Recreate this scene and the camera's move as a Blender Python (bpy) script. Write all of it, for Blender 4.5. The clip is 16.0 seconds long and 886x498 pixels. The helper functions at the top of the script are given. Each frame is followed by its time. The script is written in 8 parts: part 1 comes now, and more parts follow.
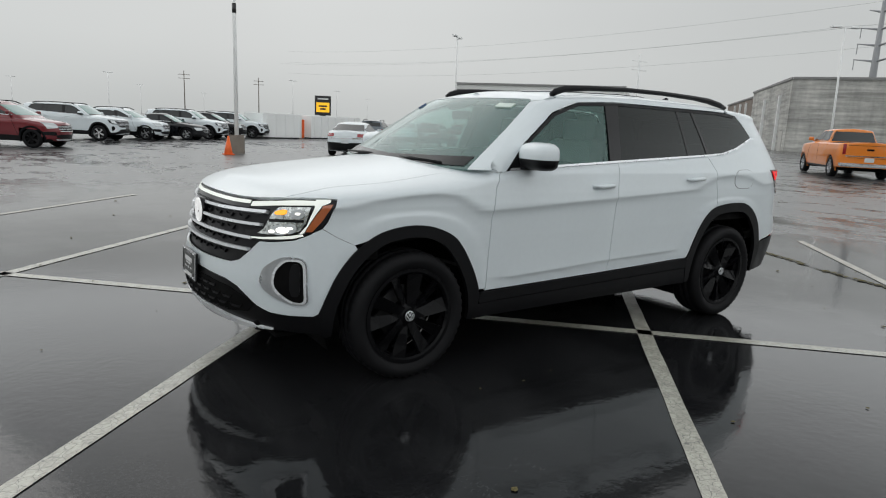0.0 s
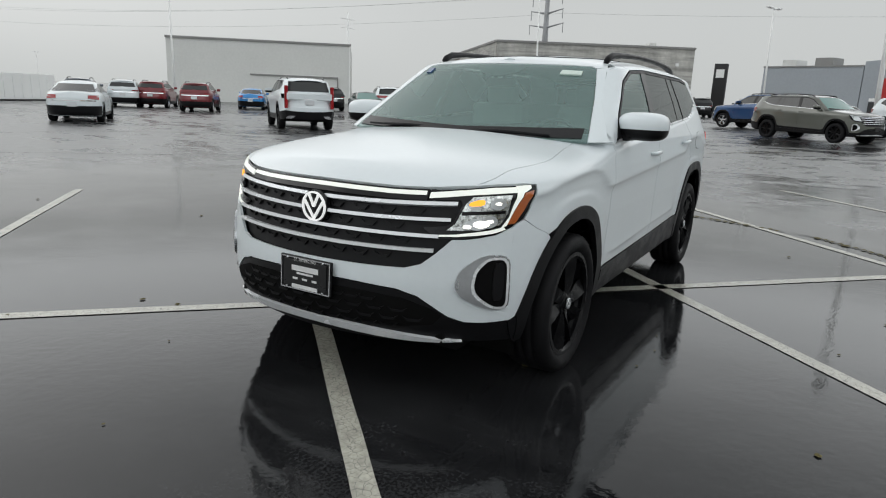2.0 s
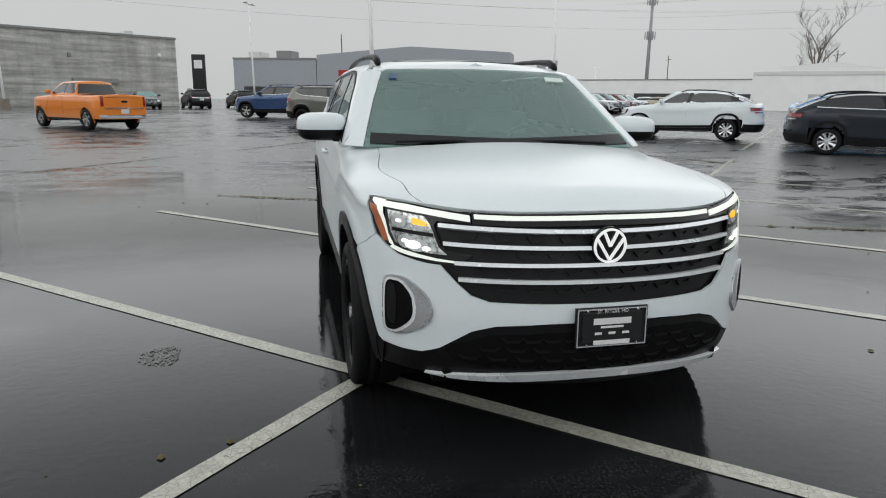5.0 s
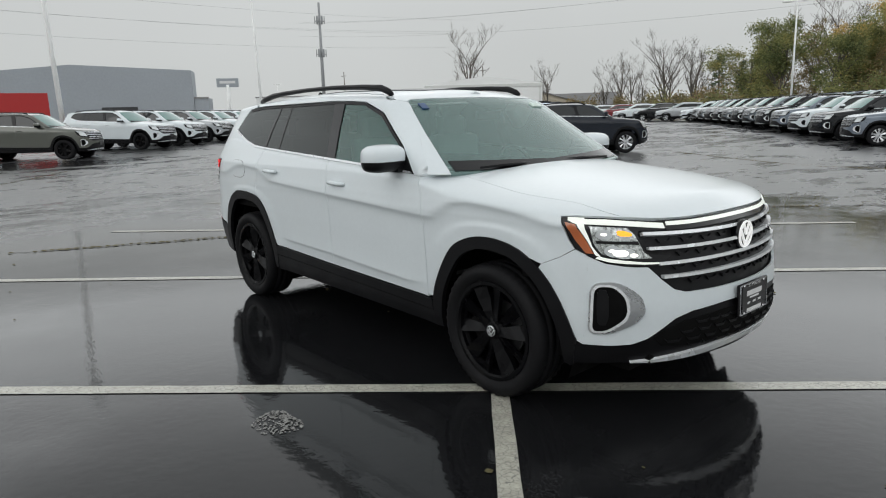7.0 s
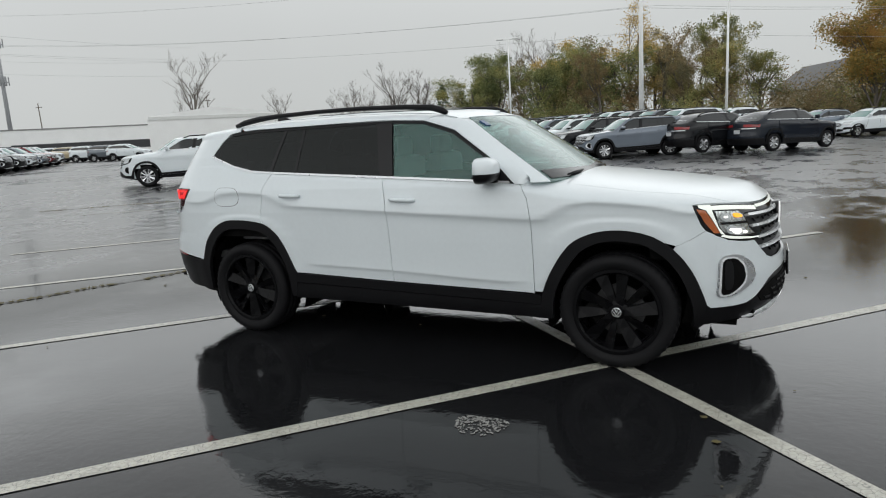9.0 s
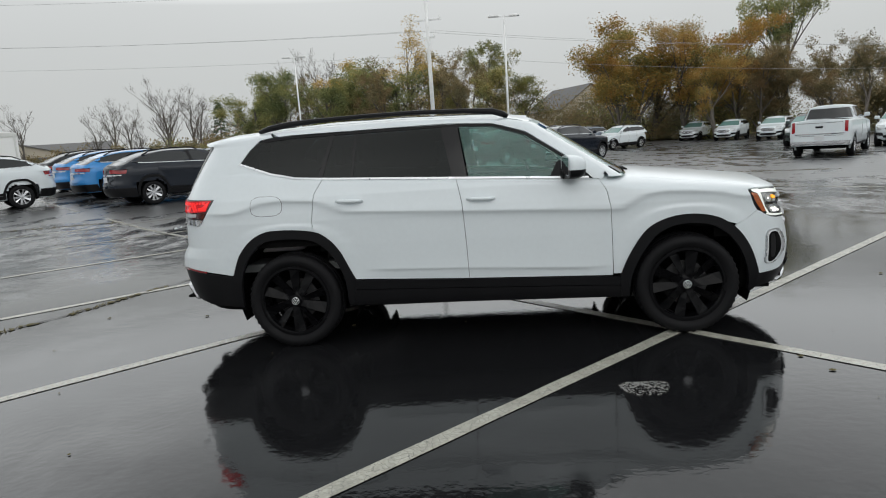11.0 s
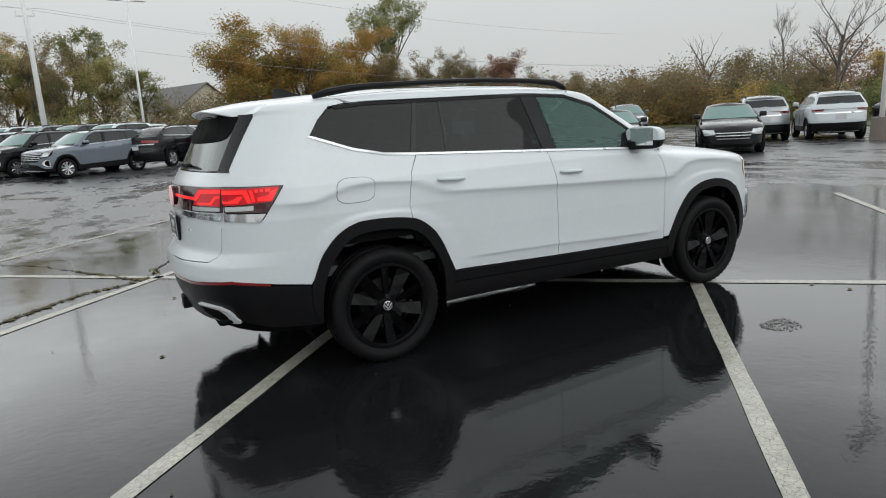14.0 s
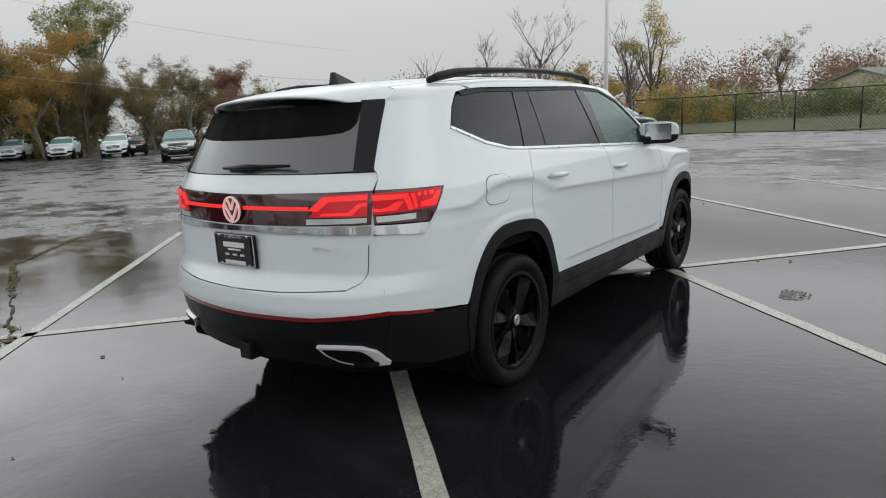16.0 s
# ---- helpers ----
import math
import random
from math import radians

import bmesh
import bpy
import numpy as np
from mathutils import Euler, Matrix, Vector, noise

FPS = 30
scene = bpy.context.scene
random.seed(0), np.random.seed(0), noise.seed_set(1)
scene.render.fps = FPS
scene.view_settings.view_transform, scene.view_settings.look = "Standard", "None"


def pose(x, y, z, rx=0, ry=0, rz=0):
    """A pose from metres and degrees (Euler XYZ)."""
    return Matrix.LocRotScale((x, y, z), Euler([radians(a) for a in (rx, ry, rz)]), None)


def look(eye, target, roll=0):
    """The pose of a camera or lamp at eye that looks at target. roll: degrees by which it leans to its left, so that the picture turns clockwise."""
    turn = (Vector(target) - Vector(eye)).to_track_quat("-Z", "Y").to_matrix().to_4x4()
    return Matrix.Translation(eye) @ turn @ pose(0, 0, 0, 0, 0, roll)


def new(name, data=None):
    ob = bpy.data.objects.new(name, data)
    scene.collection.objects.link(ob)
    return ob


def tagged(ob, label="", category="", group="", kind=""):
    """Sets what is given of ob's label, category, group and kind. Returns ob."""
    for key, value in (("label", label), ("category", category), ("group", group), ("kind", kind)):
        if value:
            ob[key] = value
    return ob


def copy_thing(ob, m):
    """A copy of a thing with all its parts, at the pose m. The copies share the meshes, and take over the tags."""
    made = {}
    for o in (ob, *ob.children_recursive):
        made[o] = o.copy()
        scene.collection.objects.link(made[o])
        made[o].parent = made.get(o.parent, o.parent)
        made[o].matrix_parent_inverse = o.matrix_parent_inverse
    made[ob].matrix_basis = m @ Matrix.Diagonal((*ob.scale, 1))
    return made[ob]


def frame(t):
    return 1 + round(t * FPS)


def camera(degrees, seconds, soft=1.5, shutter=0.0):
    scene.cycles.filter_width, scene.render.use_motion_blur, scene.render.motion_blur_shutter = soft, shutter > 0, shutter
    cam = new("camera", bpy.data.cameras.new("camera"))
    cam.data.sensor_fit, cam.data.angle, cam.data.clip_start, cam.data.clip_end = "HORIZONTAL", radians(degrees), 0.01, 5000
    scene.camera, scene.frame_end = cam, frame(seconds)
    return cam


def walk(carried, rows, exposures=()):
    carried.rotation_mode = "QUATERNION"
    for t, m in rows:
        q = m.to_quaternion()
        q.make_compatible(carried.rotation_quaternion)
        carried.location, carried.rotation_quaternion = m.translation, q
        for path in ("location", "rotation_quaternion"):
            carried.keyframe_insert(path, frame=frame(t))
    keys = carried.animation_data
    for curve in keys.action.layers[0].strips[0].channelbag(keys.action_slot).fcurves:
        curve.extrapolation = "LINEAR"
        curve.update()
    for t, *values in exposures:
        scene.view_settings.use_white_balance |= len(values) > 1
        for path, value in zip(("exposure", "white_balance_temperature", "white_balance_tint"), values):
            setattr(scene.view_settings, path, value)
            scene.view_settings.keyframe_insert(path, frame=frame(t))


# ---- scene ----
cam = camera(68.8, 16.0, 1.1)
PATH = [
    (0, (3.34, 3.989, 1.445), (2.237, 2.363, 1.072), 2.6),
    (0.5, (3.726, 3.524, 1.445), (2.468, 2.019, 1.053), 2.5),
    (1, (4.094, 3.058, 1.422), (2.689, 1.695, 1.009), 2.5),
    (1.5, (4.426, 2.555, 1.427), (2.88, 1.364, 0.992), 2.4),
    (2, (4.667, 2.051, 1.416), (2.992, 1.058, 0.958), 2.4),
    (2.5, (4.803, 1.514, 1.425), (3.021, 0.738, 0.955), 2.2),
    (3, (4.933, 0.997, 1.441), (3.065, 0.454, 0.976), 1.9),
    (3.5, (4.965, 0.451, 1.459), (3.039, 0.156, 1.006), 1.8),
    (4, (4.97, -0.111, 1.47), (3.02, -0.148, 1.025), 1.5),
    (4.2, (4.925, -0.341, 1.442), (2.975, -0.274, 1.001), 1.5),
    (6.3, (4.284, -2.626, 1.484), (2.612, -1.618, 1.047), -0.6),
    (6.5, (4.172, -2.827, 1.506), (2.547, -1.741, 1.08), -0.8),
    (7, (3.893, -3.342, 1.528), (2.404, -2.068, 1.128), -1.5),
    (7.5, (3.524, -3.771, 1.528), (2.181, -2.338, 1.153), -1.9),
    (8, (3.15, -4.245, 1.544), (1.961, -2.677, 1.185), -2.4),
    (8.5, (2.722, -4.624, 1.533), (1.696, -2.944, 1.18), -2.8),
    (11, (0.211, -5.759, 1.54), (0.002, -3.798, 1.209), -3.9),
    (11.5, (-0.322, -5.761, 1.523), (-0.353, -3.79, 1.187), -3.7),
    (12, (-0.889, -5.643, 1.536), (-0.739, -3.678, 1.197), -3.6),
    (12.5, (-1.447, -5.501, 1.534), (-1.109, -3.561, 1.185), -3.6),
    (13, (-1.995, -5.267, 1.54), (-1.46, -3.376, 1.173), -3.5),
    (13.5, (-2.528, -5.003, 1.52), (-1.796, -3.183, 1.131), -3.4),
    (14, (-3.039, -4.633, 1.524), (-2.113, -2.905, 1.127), -3.4),
    (14.5, (-3.503, -4.244, 1.528), (-2.393, -2.629, 1.13), -3.5),
    (15, (-3.865, -3.746, 1.516), (-2.587, -2.259, 1.122), -3.5),
    (15.5, (-4.224, -3.259, 1.526), (-2.794, -1.918, 1.131), -3.5),
    (16, (-4.495, -2.723, 1.515), (-2.928, -1.548, 1.113), -3.4),
]
walk(cam, [(t, look(eye, target, roll)) for t, eye, target, roll in PATH], [(0, -0.14), (1.5, -0.04), (3.5, -0.06), (7.5, -0.06), (12, -0.06), (14, 0.02), (15, 0.06), (16, -0.04)])

# ---- sky and light ----
world = bpy.data.worlds.new("overcast_sky")
scene.world = world
world.use_nodes = True
wn = world.node_tree
wn.nodes.clear()
w_out = wn.nodes.new("ShaderNodeOutputWorld")
w_bg = wn.nodes.new("ShaderNodeBackground")
w_sky = wn.nodes.new("ShaderNodeTexSky")
w_sky.sky_type = "NISHITA"
w_sky.sun_disc = False
w_sky.sun_elevation = radians(38)
w_sky.sun_rotation = radians(200)
w_sky.dust_density = 6.0
w_grey = wn.nodes.new("ShaderNodeHueSaturation")
w_grey.inputs["Saturation"].default_value = 0.12
w_grey.inputs["Value"].default_value = 0.10
w_co = wn.nodes.new("ShaderNodeTexCoord")
w_sep = wn.nodes.new("ShaderNodeSeparateXYZ")
w_ramp = wn.nodes.new("ShaderNodeValToRGB")
w_noise = wn.nodes.new("ShaderNodeTexNoise")
w_noise.inputs["Scale"].default_value = 1.6
w_noise.inputs["Detail"].default_value = 3.0
w_cloud = wn.nodes.new("ShaderNodeMapRange")
w_cloud.inputs["From Min"].default_value = 0.3
w_cloud.inputs["From Max"].default_value = 0.7
w_cloud.inputs["To Min"].default_value = 0.95
w_cloud.inputs["To Max"].default_value = 1.05
w_mul = wn.nodes.new("ShaderNodeVectorMath")
w_mul.operation = "SCALE"
w_mix = wn.nodes.new("ShaderNodeMix")
w_mix.data_type = "RGBA"
w_mix.inputs[0].default_value = 0.9
ramp = w_ramp.color_ramp
ramp.elements[0].position, ramp.elements[0].color = 0.0, (0.640, 0.662, 0.655, 1)
ramp.elements[1].position, ramp.elements[1].color = 1.0, (0.78, 0.806, 0.817, 1)
e = ramp.elements.new(0.15)
e.color = (0.660, 0.683, 0.680, 1)
e = ramp.elements.new(0.203)
e.color = (0.685, 0.709, 0.708, 1)
# bright band just above the view, added to light ground and car sides
for at, tone in ((0.246, 1.46), (0.32, 1.64), (0.48, 1.06), (0.72, 0.80)):
    e = ramp.elements.new(at)
    e.color = (tone, tone * 1.034, tone * 1.046, 1)
wl = wn.links.new
wl(w_co.outputs["Generated"], w_sep.inputs[0])
wl(w_sep.outputs["Z"], w_ramp.inputs["Fac"])
wl(w_co.outputs["Generated"], w_noise.inputs["Vector"])
wl(w_noise.outputs["Fac"], w_cloud.inputs["Value"])
# the upper sky is made brighter towards the woods
w_dot = wn.nodes.new("ShaderNodeVectorMath")
w_dot.operation = "DOT_PRODUCT"
w_dot.inputs[1].default_value = (0.11, 0.19, 0.0)
w_lift = wn.nodes.new("ShaderNodeMapRange")
w_lift.inputs["From Min"].default_value, w_lift.inputs["From Max"].default_value = 0.1, 0.45
w_side = wn.nodes.new("ShaderNodeMath")
w_side.operation = "MULTIPLY"
w_plus = wn.nodes.new("ShaderNodeMath")
wl(w_co.outputs["Generated"], w_dot.inputs[0])
wl(w_sep.outputs["Z"], w_lift.inputs["Value"])
wl(w_dot.outputs["Value"], w_side.inputs[0])
wl(w_lift.outputs["Result"], w_side.inputs[1])
wl(w_side.outputs[0], w_plus.inputs[0])
wl(w_cloud.outputs["Result"], w_plus.inputs[1])
wl(w_ramp.outputs["Color"], w_mul.inputs[0])
wl(w_plus.outputs[0], w_mul.inputs["Scale"])
wl(w_sky.outputs["Color"], w_grey.inputs["Color"])
wl(w_grey.outputs["Color"], w_mix.inputs[6])
wl(w_mul.outputs["Vector"], w_mix.inputs[7])
wl(w_mix.outputs[2], w_bg.inputs["Color"])
wl(w_bg.outputs["Background"], w_out.inputs["Surface"])
w_bg.inputs["Strength"].default_value = 1.0

sun_data = bpy.data.lights.new("sun", "SUN")
sun_data.energy = 0.42
sun_data.angle = radians(40)
sun_data.color = (1.0, 0.98, 0.95)
sun = new("sun", sun_data)
sun.matrix_world = look((5, -14, 11), (0, 0, 0))

# ---- materials ----
def nodes_of(name):
    m = bpy.data.materials.new(name)
    m.use_nodes = True
    return m, m.node_tree, m.node_tree.nodes["Principled BSDF"]


def plain(name, colour, rough=0.5, metal=0.0, vary=0.08, scale=8.0, bump=0.0, coat=0.0, spec=0.5, fine=60.0, random_tone=0.0):
    """A surface with two scales of tone and gloss variation and a little relief."""
    m, t, p = nodes_of(name)
    n, l = t.nodes, t.links.new
    co = n.new("ShaderNodeTexCoord")
    big, small = n.new("ShaderNodeTexNoise"), n.new("ShaderNodeTexNoise")
    big.inputs["Scale"].default_value, small.inputs["Scale"].default_value = scale, fine
    big.inputs["Detail"].default_value = 4
    for x in (big, small):
        l(co.outputs["Object"], x.inputs["Vector"])
    add = n.new("ShaderNodeMath")
    add.operation = "ADD"
    l(big.outputs["Fac"], add.inputs[0])
    l(small.outputs["Fac"], add.inputs[1])
    tone = n.new("ShaderNodeMapRange")
    tone.inputs["From Min"].default_value, tone.inputs["From Max"].default_value = 0.6, 1.4
    tone.inputs["To Min"].default_value, tone.inputs["To Max"].default_value = 1 - vary, 1 + vary
    l(add.outputs[0], tone.inputs["Value"])
    mul = n.new("ShaderNodeVectorMath")
    mul.operation = "SCALE"
    mul.inputs[0].default_value = colour
    if random_tone:
        info, rnd = n.new("ShaderNodeObjectInfo"), n.new("ShaderNodeMapRange")
        rnd.inputs["To Min"].default_value, rnd.inputs["To Max"].default_value = 1 - random_tone, 1 + random_tone
        both = n.new("ShaderNodeMath")
        both.operation = "MULTIPLY"
        l(info.outputs["Random"], rnd.inputs["Value"])
        l(rnd.outputs[0], both.inputs[0])
        l(tone.outputs[0], both.inputs[1])
        l(both.outputs[0], mul.inputs["Scale"])
    else:
        l(tone.outputs[0], mul.inputs["Scale"])
    l(mul.outputs[0], p.inputs["Base Color"])
    gl = n.new("ShaderNodeMapRange")
    gl.inputs["From Min"].default_value, gl.inputs["From Max"].default_value = 0.35, 0.65
    gl.inputs["To Min"].default_value, gl.inputs["To Max"].default_value = rough * 0.85, min(1.0, rough * 1.15)
    l(big.outputs["Fac"], gl.inputs["Value"])
    l(gl.outputs[0], p.inputs["Roughness"])
    p.inputs["Metallic"].default_value = metal
    p.inputs["Specular IOR Level"].default_value = spec
    p.inputs["Coat Weight"].default_value = coat
    p.inputs["Coat Roughness"].default_value = 0.04
    if bump:
        b = n.new("ShaderNodeBump")
        b.inputs["Strength"].default_value = bump
        b.inputs["Distance"].default_value = 0.01
        l(small.outputs["Fac"], b.inputs["Height"])
        l(b.outputs[0], p.inputs["Normal"])
    return m


def glowing(name, colour, strength, rough=0.2):
    m, t, p = nodes_of(name)
    p.inputs["Base Color"].default_value = (*[min(1, c) * 0.6 for c in colour], 1)
    p.inputs["Emission Color"].default_value = (*colour, 1)
    p.inputs["Emission Strength"].default_value = strength
    p.inputs["Roughness"].default_value = rough
    return m


def glass(name, tint, rough=0.0, ior=1.62, film=0.0, sky_haze=(0.55, 0.66, 0.63)):
    """Tinted car glass: a clear tinted pane with painted sky haze under a mirror-like gloss."""
    m, t, p = nodes_of(name)
    n, l = t.nodes, t.links.new
    n.remove(p)
    out = n["Material Output"]
    clear, gloss, mix, fres = (n.new("ShaderNodeBsdf" + k) for k in ("Transparent", "Glossy")), None, n.new("ShaderNodeMixShader"), n.new("ShaderNodeFresnel")
    clear, gloss = clear
    clear.inputs["Color"].default_value = (*tint, 1)
    gloss.inputs["Roughness"].default_value = rough
    gloss.inputs["Color"].default_value = (0.92, 0.96, 0.95, 1)
    fres.inputs["IOR"].default_value = ior
    l(fres.outputs[0], mix.inputs[0])
    # pale diffuse share paints in the reflected sky and the light inside
    wet, blur = n.new("ShaderNodeMixShader"), n.new("ShaderNodeBsdfDiffuse")
    blur.inputs["Color"].default_value = (*sky_haze, 1)
    wet.inputs[0].default_value = film
    l(clear.outputs[0], wet.inputs[1])
    l(blur.outputs[0], wet.inputs[2])
    l(wet.outputs[0], mix.inputs[1])
    l(gloss.outputs[0], mix.inputs[2])
    l(mix.outputs[0], out.inputs["Surface"])
    return m


def wet_asphalt():
    """Black asphalt under a film of rain water: mirror-smooth where the film is closed, duller where the stones break through."""
    m, t, p = nodes_of("wet_asphalt")
    n, l = t.nodes, t.links.new
    co = n.new("ShaderNodeTexCoord")

    def noise(scale, detail, rough=0.5, vec=None):
        x = n.new("ShaderNodeTexNoise")
        x.inputs["Scale"].default_value, x.inputs["Detail"].default_value, x.inputs["Roughness"].default_value = scale, detail, rough
        l(vec or co.outputs["Object"], x.inputs["Vector"])
        return x.outputs["Fac"]

    def ramp_(value, a, b, lo, hi):
        x = n.new("ShaderNodeMapRange")
        x.interpolation_type = "SMOOTHSTEP"
        for key, v in (("From Min", a), ("From Max", b), ("To Min", lo), ("To Max", hi)):
            x.inputs[key].default_value = v
        l(value, x.inputs["Value"])
        return x.outputs[0]

    def math_(op, a, b):
        x = n.new("ShaderNodeMath")
        x.operation = op
        for k, v in enumerate((a, b)):
            if isinstance(v, float):
                x.inputs[k].default_value = v
            else:
                l(v, x.inputs[k])
        return x.outputs[0]

    lay = n.new("ShaderNodeMapping")
    lay.inputs["Scale"].default_value = (1.0, 0.5, 1.0)
    lay.inputs["Rotation"].default_value = (0, 0, 0.77)
    l(co.outputs["Object"], lay.inputs["Vector"])
    broad = noise(0.11, 4, 0.55)
    streak = noise(1.3, 8, 0.66, lay.outputs[0])
    blotch = noise(2.1, 6, 0.6)
    grain, ripple, stone = noise(160.0, 2), noise(21.0, 3), noise(70.0, 3)
    # the film thins out in drifts; a ragged mask lies round the white SUV
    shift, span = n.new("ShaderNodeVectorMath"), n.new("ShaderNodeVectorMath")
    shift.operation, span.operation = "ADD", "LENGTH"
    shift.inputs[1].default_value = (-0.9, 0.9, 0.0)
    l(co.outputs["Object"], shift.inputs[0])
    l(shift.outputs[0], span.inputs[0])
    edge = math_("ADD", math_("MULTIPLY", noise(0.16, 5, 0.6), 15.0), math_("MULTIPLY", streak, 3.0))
    warped_dist = math_("SUBTRACT", math_("ADD", span.outputs["Value"], edge), 9.0)
    near_film = ramp_(warped_dist, 5.0, 13.0, 0.10, 0.0)
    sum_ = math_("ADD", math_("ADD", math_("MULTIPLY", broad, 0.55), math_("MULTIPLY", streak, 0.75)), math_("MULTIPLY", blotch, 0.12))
    film = ramp_(math_("ADD", sum_, near_film), 0.655, 0.845, 0.0, 1.0)
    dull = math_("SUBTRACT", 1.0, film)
    # distance mask, alone and where film is thin, standing in for brighter far reflection
    far_mask = ramp_(warped_dist, 2.5, 9.5, 0.0, 1.0)
    worn = math_("MULTIPLY", far_mask, dull)
    l(math_("ADD", math_("ADD", ramp_(worn, 0.0, 1.0, 0.035, 0.24), math_("MULTIPLY", far_mask, 0.055)), math_("MULTIPLY", dull, 0.03)), p.inputs["Roughness"])
    l(math_("ADD", ramp_(far_mask, 0.0, 1.0, 1.38, 2.10), math_("MULTIPLY", worn, 0.30)), p.inputs["IOR"])
    col = n.new("ShaderNodeMix")
    col.data_type = "RGBA"
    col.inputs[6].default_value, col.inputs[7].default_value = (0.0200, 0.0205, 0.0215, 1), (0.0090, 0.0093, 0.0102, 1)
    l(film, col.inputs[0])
    # darker near the SUV, paler further off: reflected brightness painted into the colour
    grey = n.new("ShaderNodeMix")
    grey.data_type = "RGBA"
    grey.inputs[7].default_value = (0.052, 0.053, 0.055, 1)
    l(math_("MULTIPLY", far_mask, ramp_(film, 0.0, 1.0, 1.0, 0.30)), grey.inputs[0])
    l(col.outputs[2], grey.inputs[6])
    speck = n.new("ShaderNodeVectorMath")
    speck.operation = "SCALE"
    l(grey.outputs[2], speck.inputs[0])
    l(ramp_(stone, 0.3, 0.72, 0.55, 1.6), speck.inputs["Scale"])
    l(speck.outputs[0], p.inputs["Base Color"])
    b1, b2 = n.new("ShaderNodeBump"), n.new("ShaderNodeBump")
    l(math_("ADD", math_("MULTIPLY", dull, 0.03), 0.010), b1.inputs["Strength"])
    b1.inputs["Distance"].default_value = 0.004
    l(grain, b1.inputs["Height"])
    b2.inputs["Strength"].default_value, b2.inputs["Distance"].default_value = 0.11, 0.006
    l(ripple, b2.inputs["Height"])
    l(b1.outputs[0], b2.inputs["Normal"])
    # low waves further out streak the reflections
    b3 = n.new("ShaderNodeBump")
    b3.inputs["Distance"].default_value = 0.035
    l(ramp_(warped_dist, 6.0, 15.0, 0.04, 0.9), b3.inputs["Strength"])
    l(noise(2.4, 5, 0.58), b3.inputs["Height"])
    l(b2.outputs[0], b3.inputs["Normal"])
    l(b3.outputs[0], p.inputs["Normal"])
    return m


def paint(name, colour, metal=0.0, rough=0.35):
    dark = max(colour) < 0.03
    return plain(name, colour, rough=0.12 if dark else rough, metal=metal, vary=0.02, scale=3, coat=0.0 if dark else 1.0, spec=0.4, fine=30)


M = {}
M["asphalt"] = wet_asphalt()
M["white"] = paint("white_car_paint", (0.683, 0.738, 0.762))
wet = M["white"].node_tree.nodes["Principled BSDF"]
wet.inputs["Coat Weight"].default_value, wet.inputs["Coat Roughness"].default_value = 0.7, 0.16
M["silver"] = paint("silver_car_paint", (0.42, 0.44, 0.46), 0.6)
M["grey"] = paint("grey_car_paint", (0.13, 0.15, 0.17), 0.5)
M["steel_blue"] = paint("blue_grey_car_paint", (0.16, 0.19, 0.23), 0.5)
M["green"] = paint("olive_green_car_paint", (0.105, 0.11, 0.095), 0.35)
M["black"] = paint("black_car_paint", (0.008, 0.009, 0.011))
M["navy"] = paint("dark_navy_car_paint", (0.012, 0.016, 0.024))
M["blue"] = paint("blue_car_paint", (0.012, 0.06, 0.17), 0.3)
M["sky_blue"] = paint("bright_blue_car_paint", (0.02, 0.22, 0.55), 0.2)
M["red"] = paint("dark_red_car_paint", (0.16, 0.008, 0.014), 0.3)
M["orange"] = paint("orange_car_paint", (0.75, 0.21, 0.012))
M["beige"] = paint("beige_car_paint", (0.40, 0.34, 0.22), 0.3)
M["teal"] = paint("dark_green_car_paint", (0.03, 0.055, 0.05), 0.4)
M["trim"] = plain("black_plastic_trim", (0.007, 0.007, 0.008), rough=0.40, vary=0.12, bump=0.05, fine=400, spec=0.18)
M["gloss_black"] = plain("gloss_black", (0.005, 0.005, 0.006), rough=0.12, coat=0.0, spec=0.32)
M["rubber"] = plain("tyre_rubber", (0.009, 0.009, 0.010), rough=0.62, vary=0.15, bump=0.08, fine=200, spec=0.13)
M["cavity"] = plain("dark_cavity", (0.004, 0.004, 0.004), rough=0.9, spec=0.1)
M["shadow_gap"] = plain("grey_panel_gap", (0.10, 0.105, 0.11), rough=0.7)
M["alloy"] = plain("bright_alloy", (0.62, 0.63, 0.65), rough=0.28, metal=0.9)
M["black_alloy"] = plain("black_alloy", (0.0035, 0.0035, 0.0042), rough=0.26, spec=0.12)
M["chrome"] = plain("chrome", (0.75, 0.76, 0.78), rough=0.10, metal=1.0)
M["satin"] = plain("satin_silver", (0.76, 0.78, 0.80), rough=0.30, metal=0.6)
M["brushed"] = plain("brushed_silver", (0.50, 0.515, 0.53), rough=0.28, metal=0.85)
M["dark_glass"] = plain("dark_car_glass", (0.010, 0.013, 0.014), rough=0.03, coat=0.0, spec=0.7)
# pale teal base paints in the sky mirrored in parked windscreens
M["shield_glass"] = plain("windscreen_glass", (0.13, 0.25, 0.23), rough=0.04, spec=0.9)
M["red_lens"] = plain("red_lamp_lens", (0.30, 0.008, 0.012), rough=0.10, coat=0.8)
M["clear_lens"] = plain("clear_lamp_lens", (0.55, 0.58, 0.59), rough=0.10, metal=0.3, coat=0.8)
M["disc_iron"] = plain("dull_brake_iron", (0.07, 0.07, 0.072), rough=0.5, metal=0.6)
M["plate"] = plain("number_plate_white", (0.62, 0.64, 0.66), rough=0.35)
M["line"] = plain("worn_white_line", (0.42, 0.412, 0.355), rough=0.22, vary=0.30, scale=9, fine=55, bump=0.2)


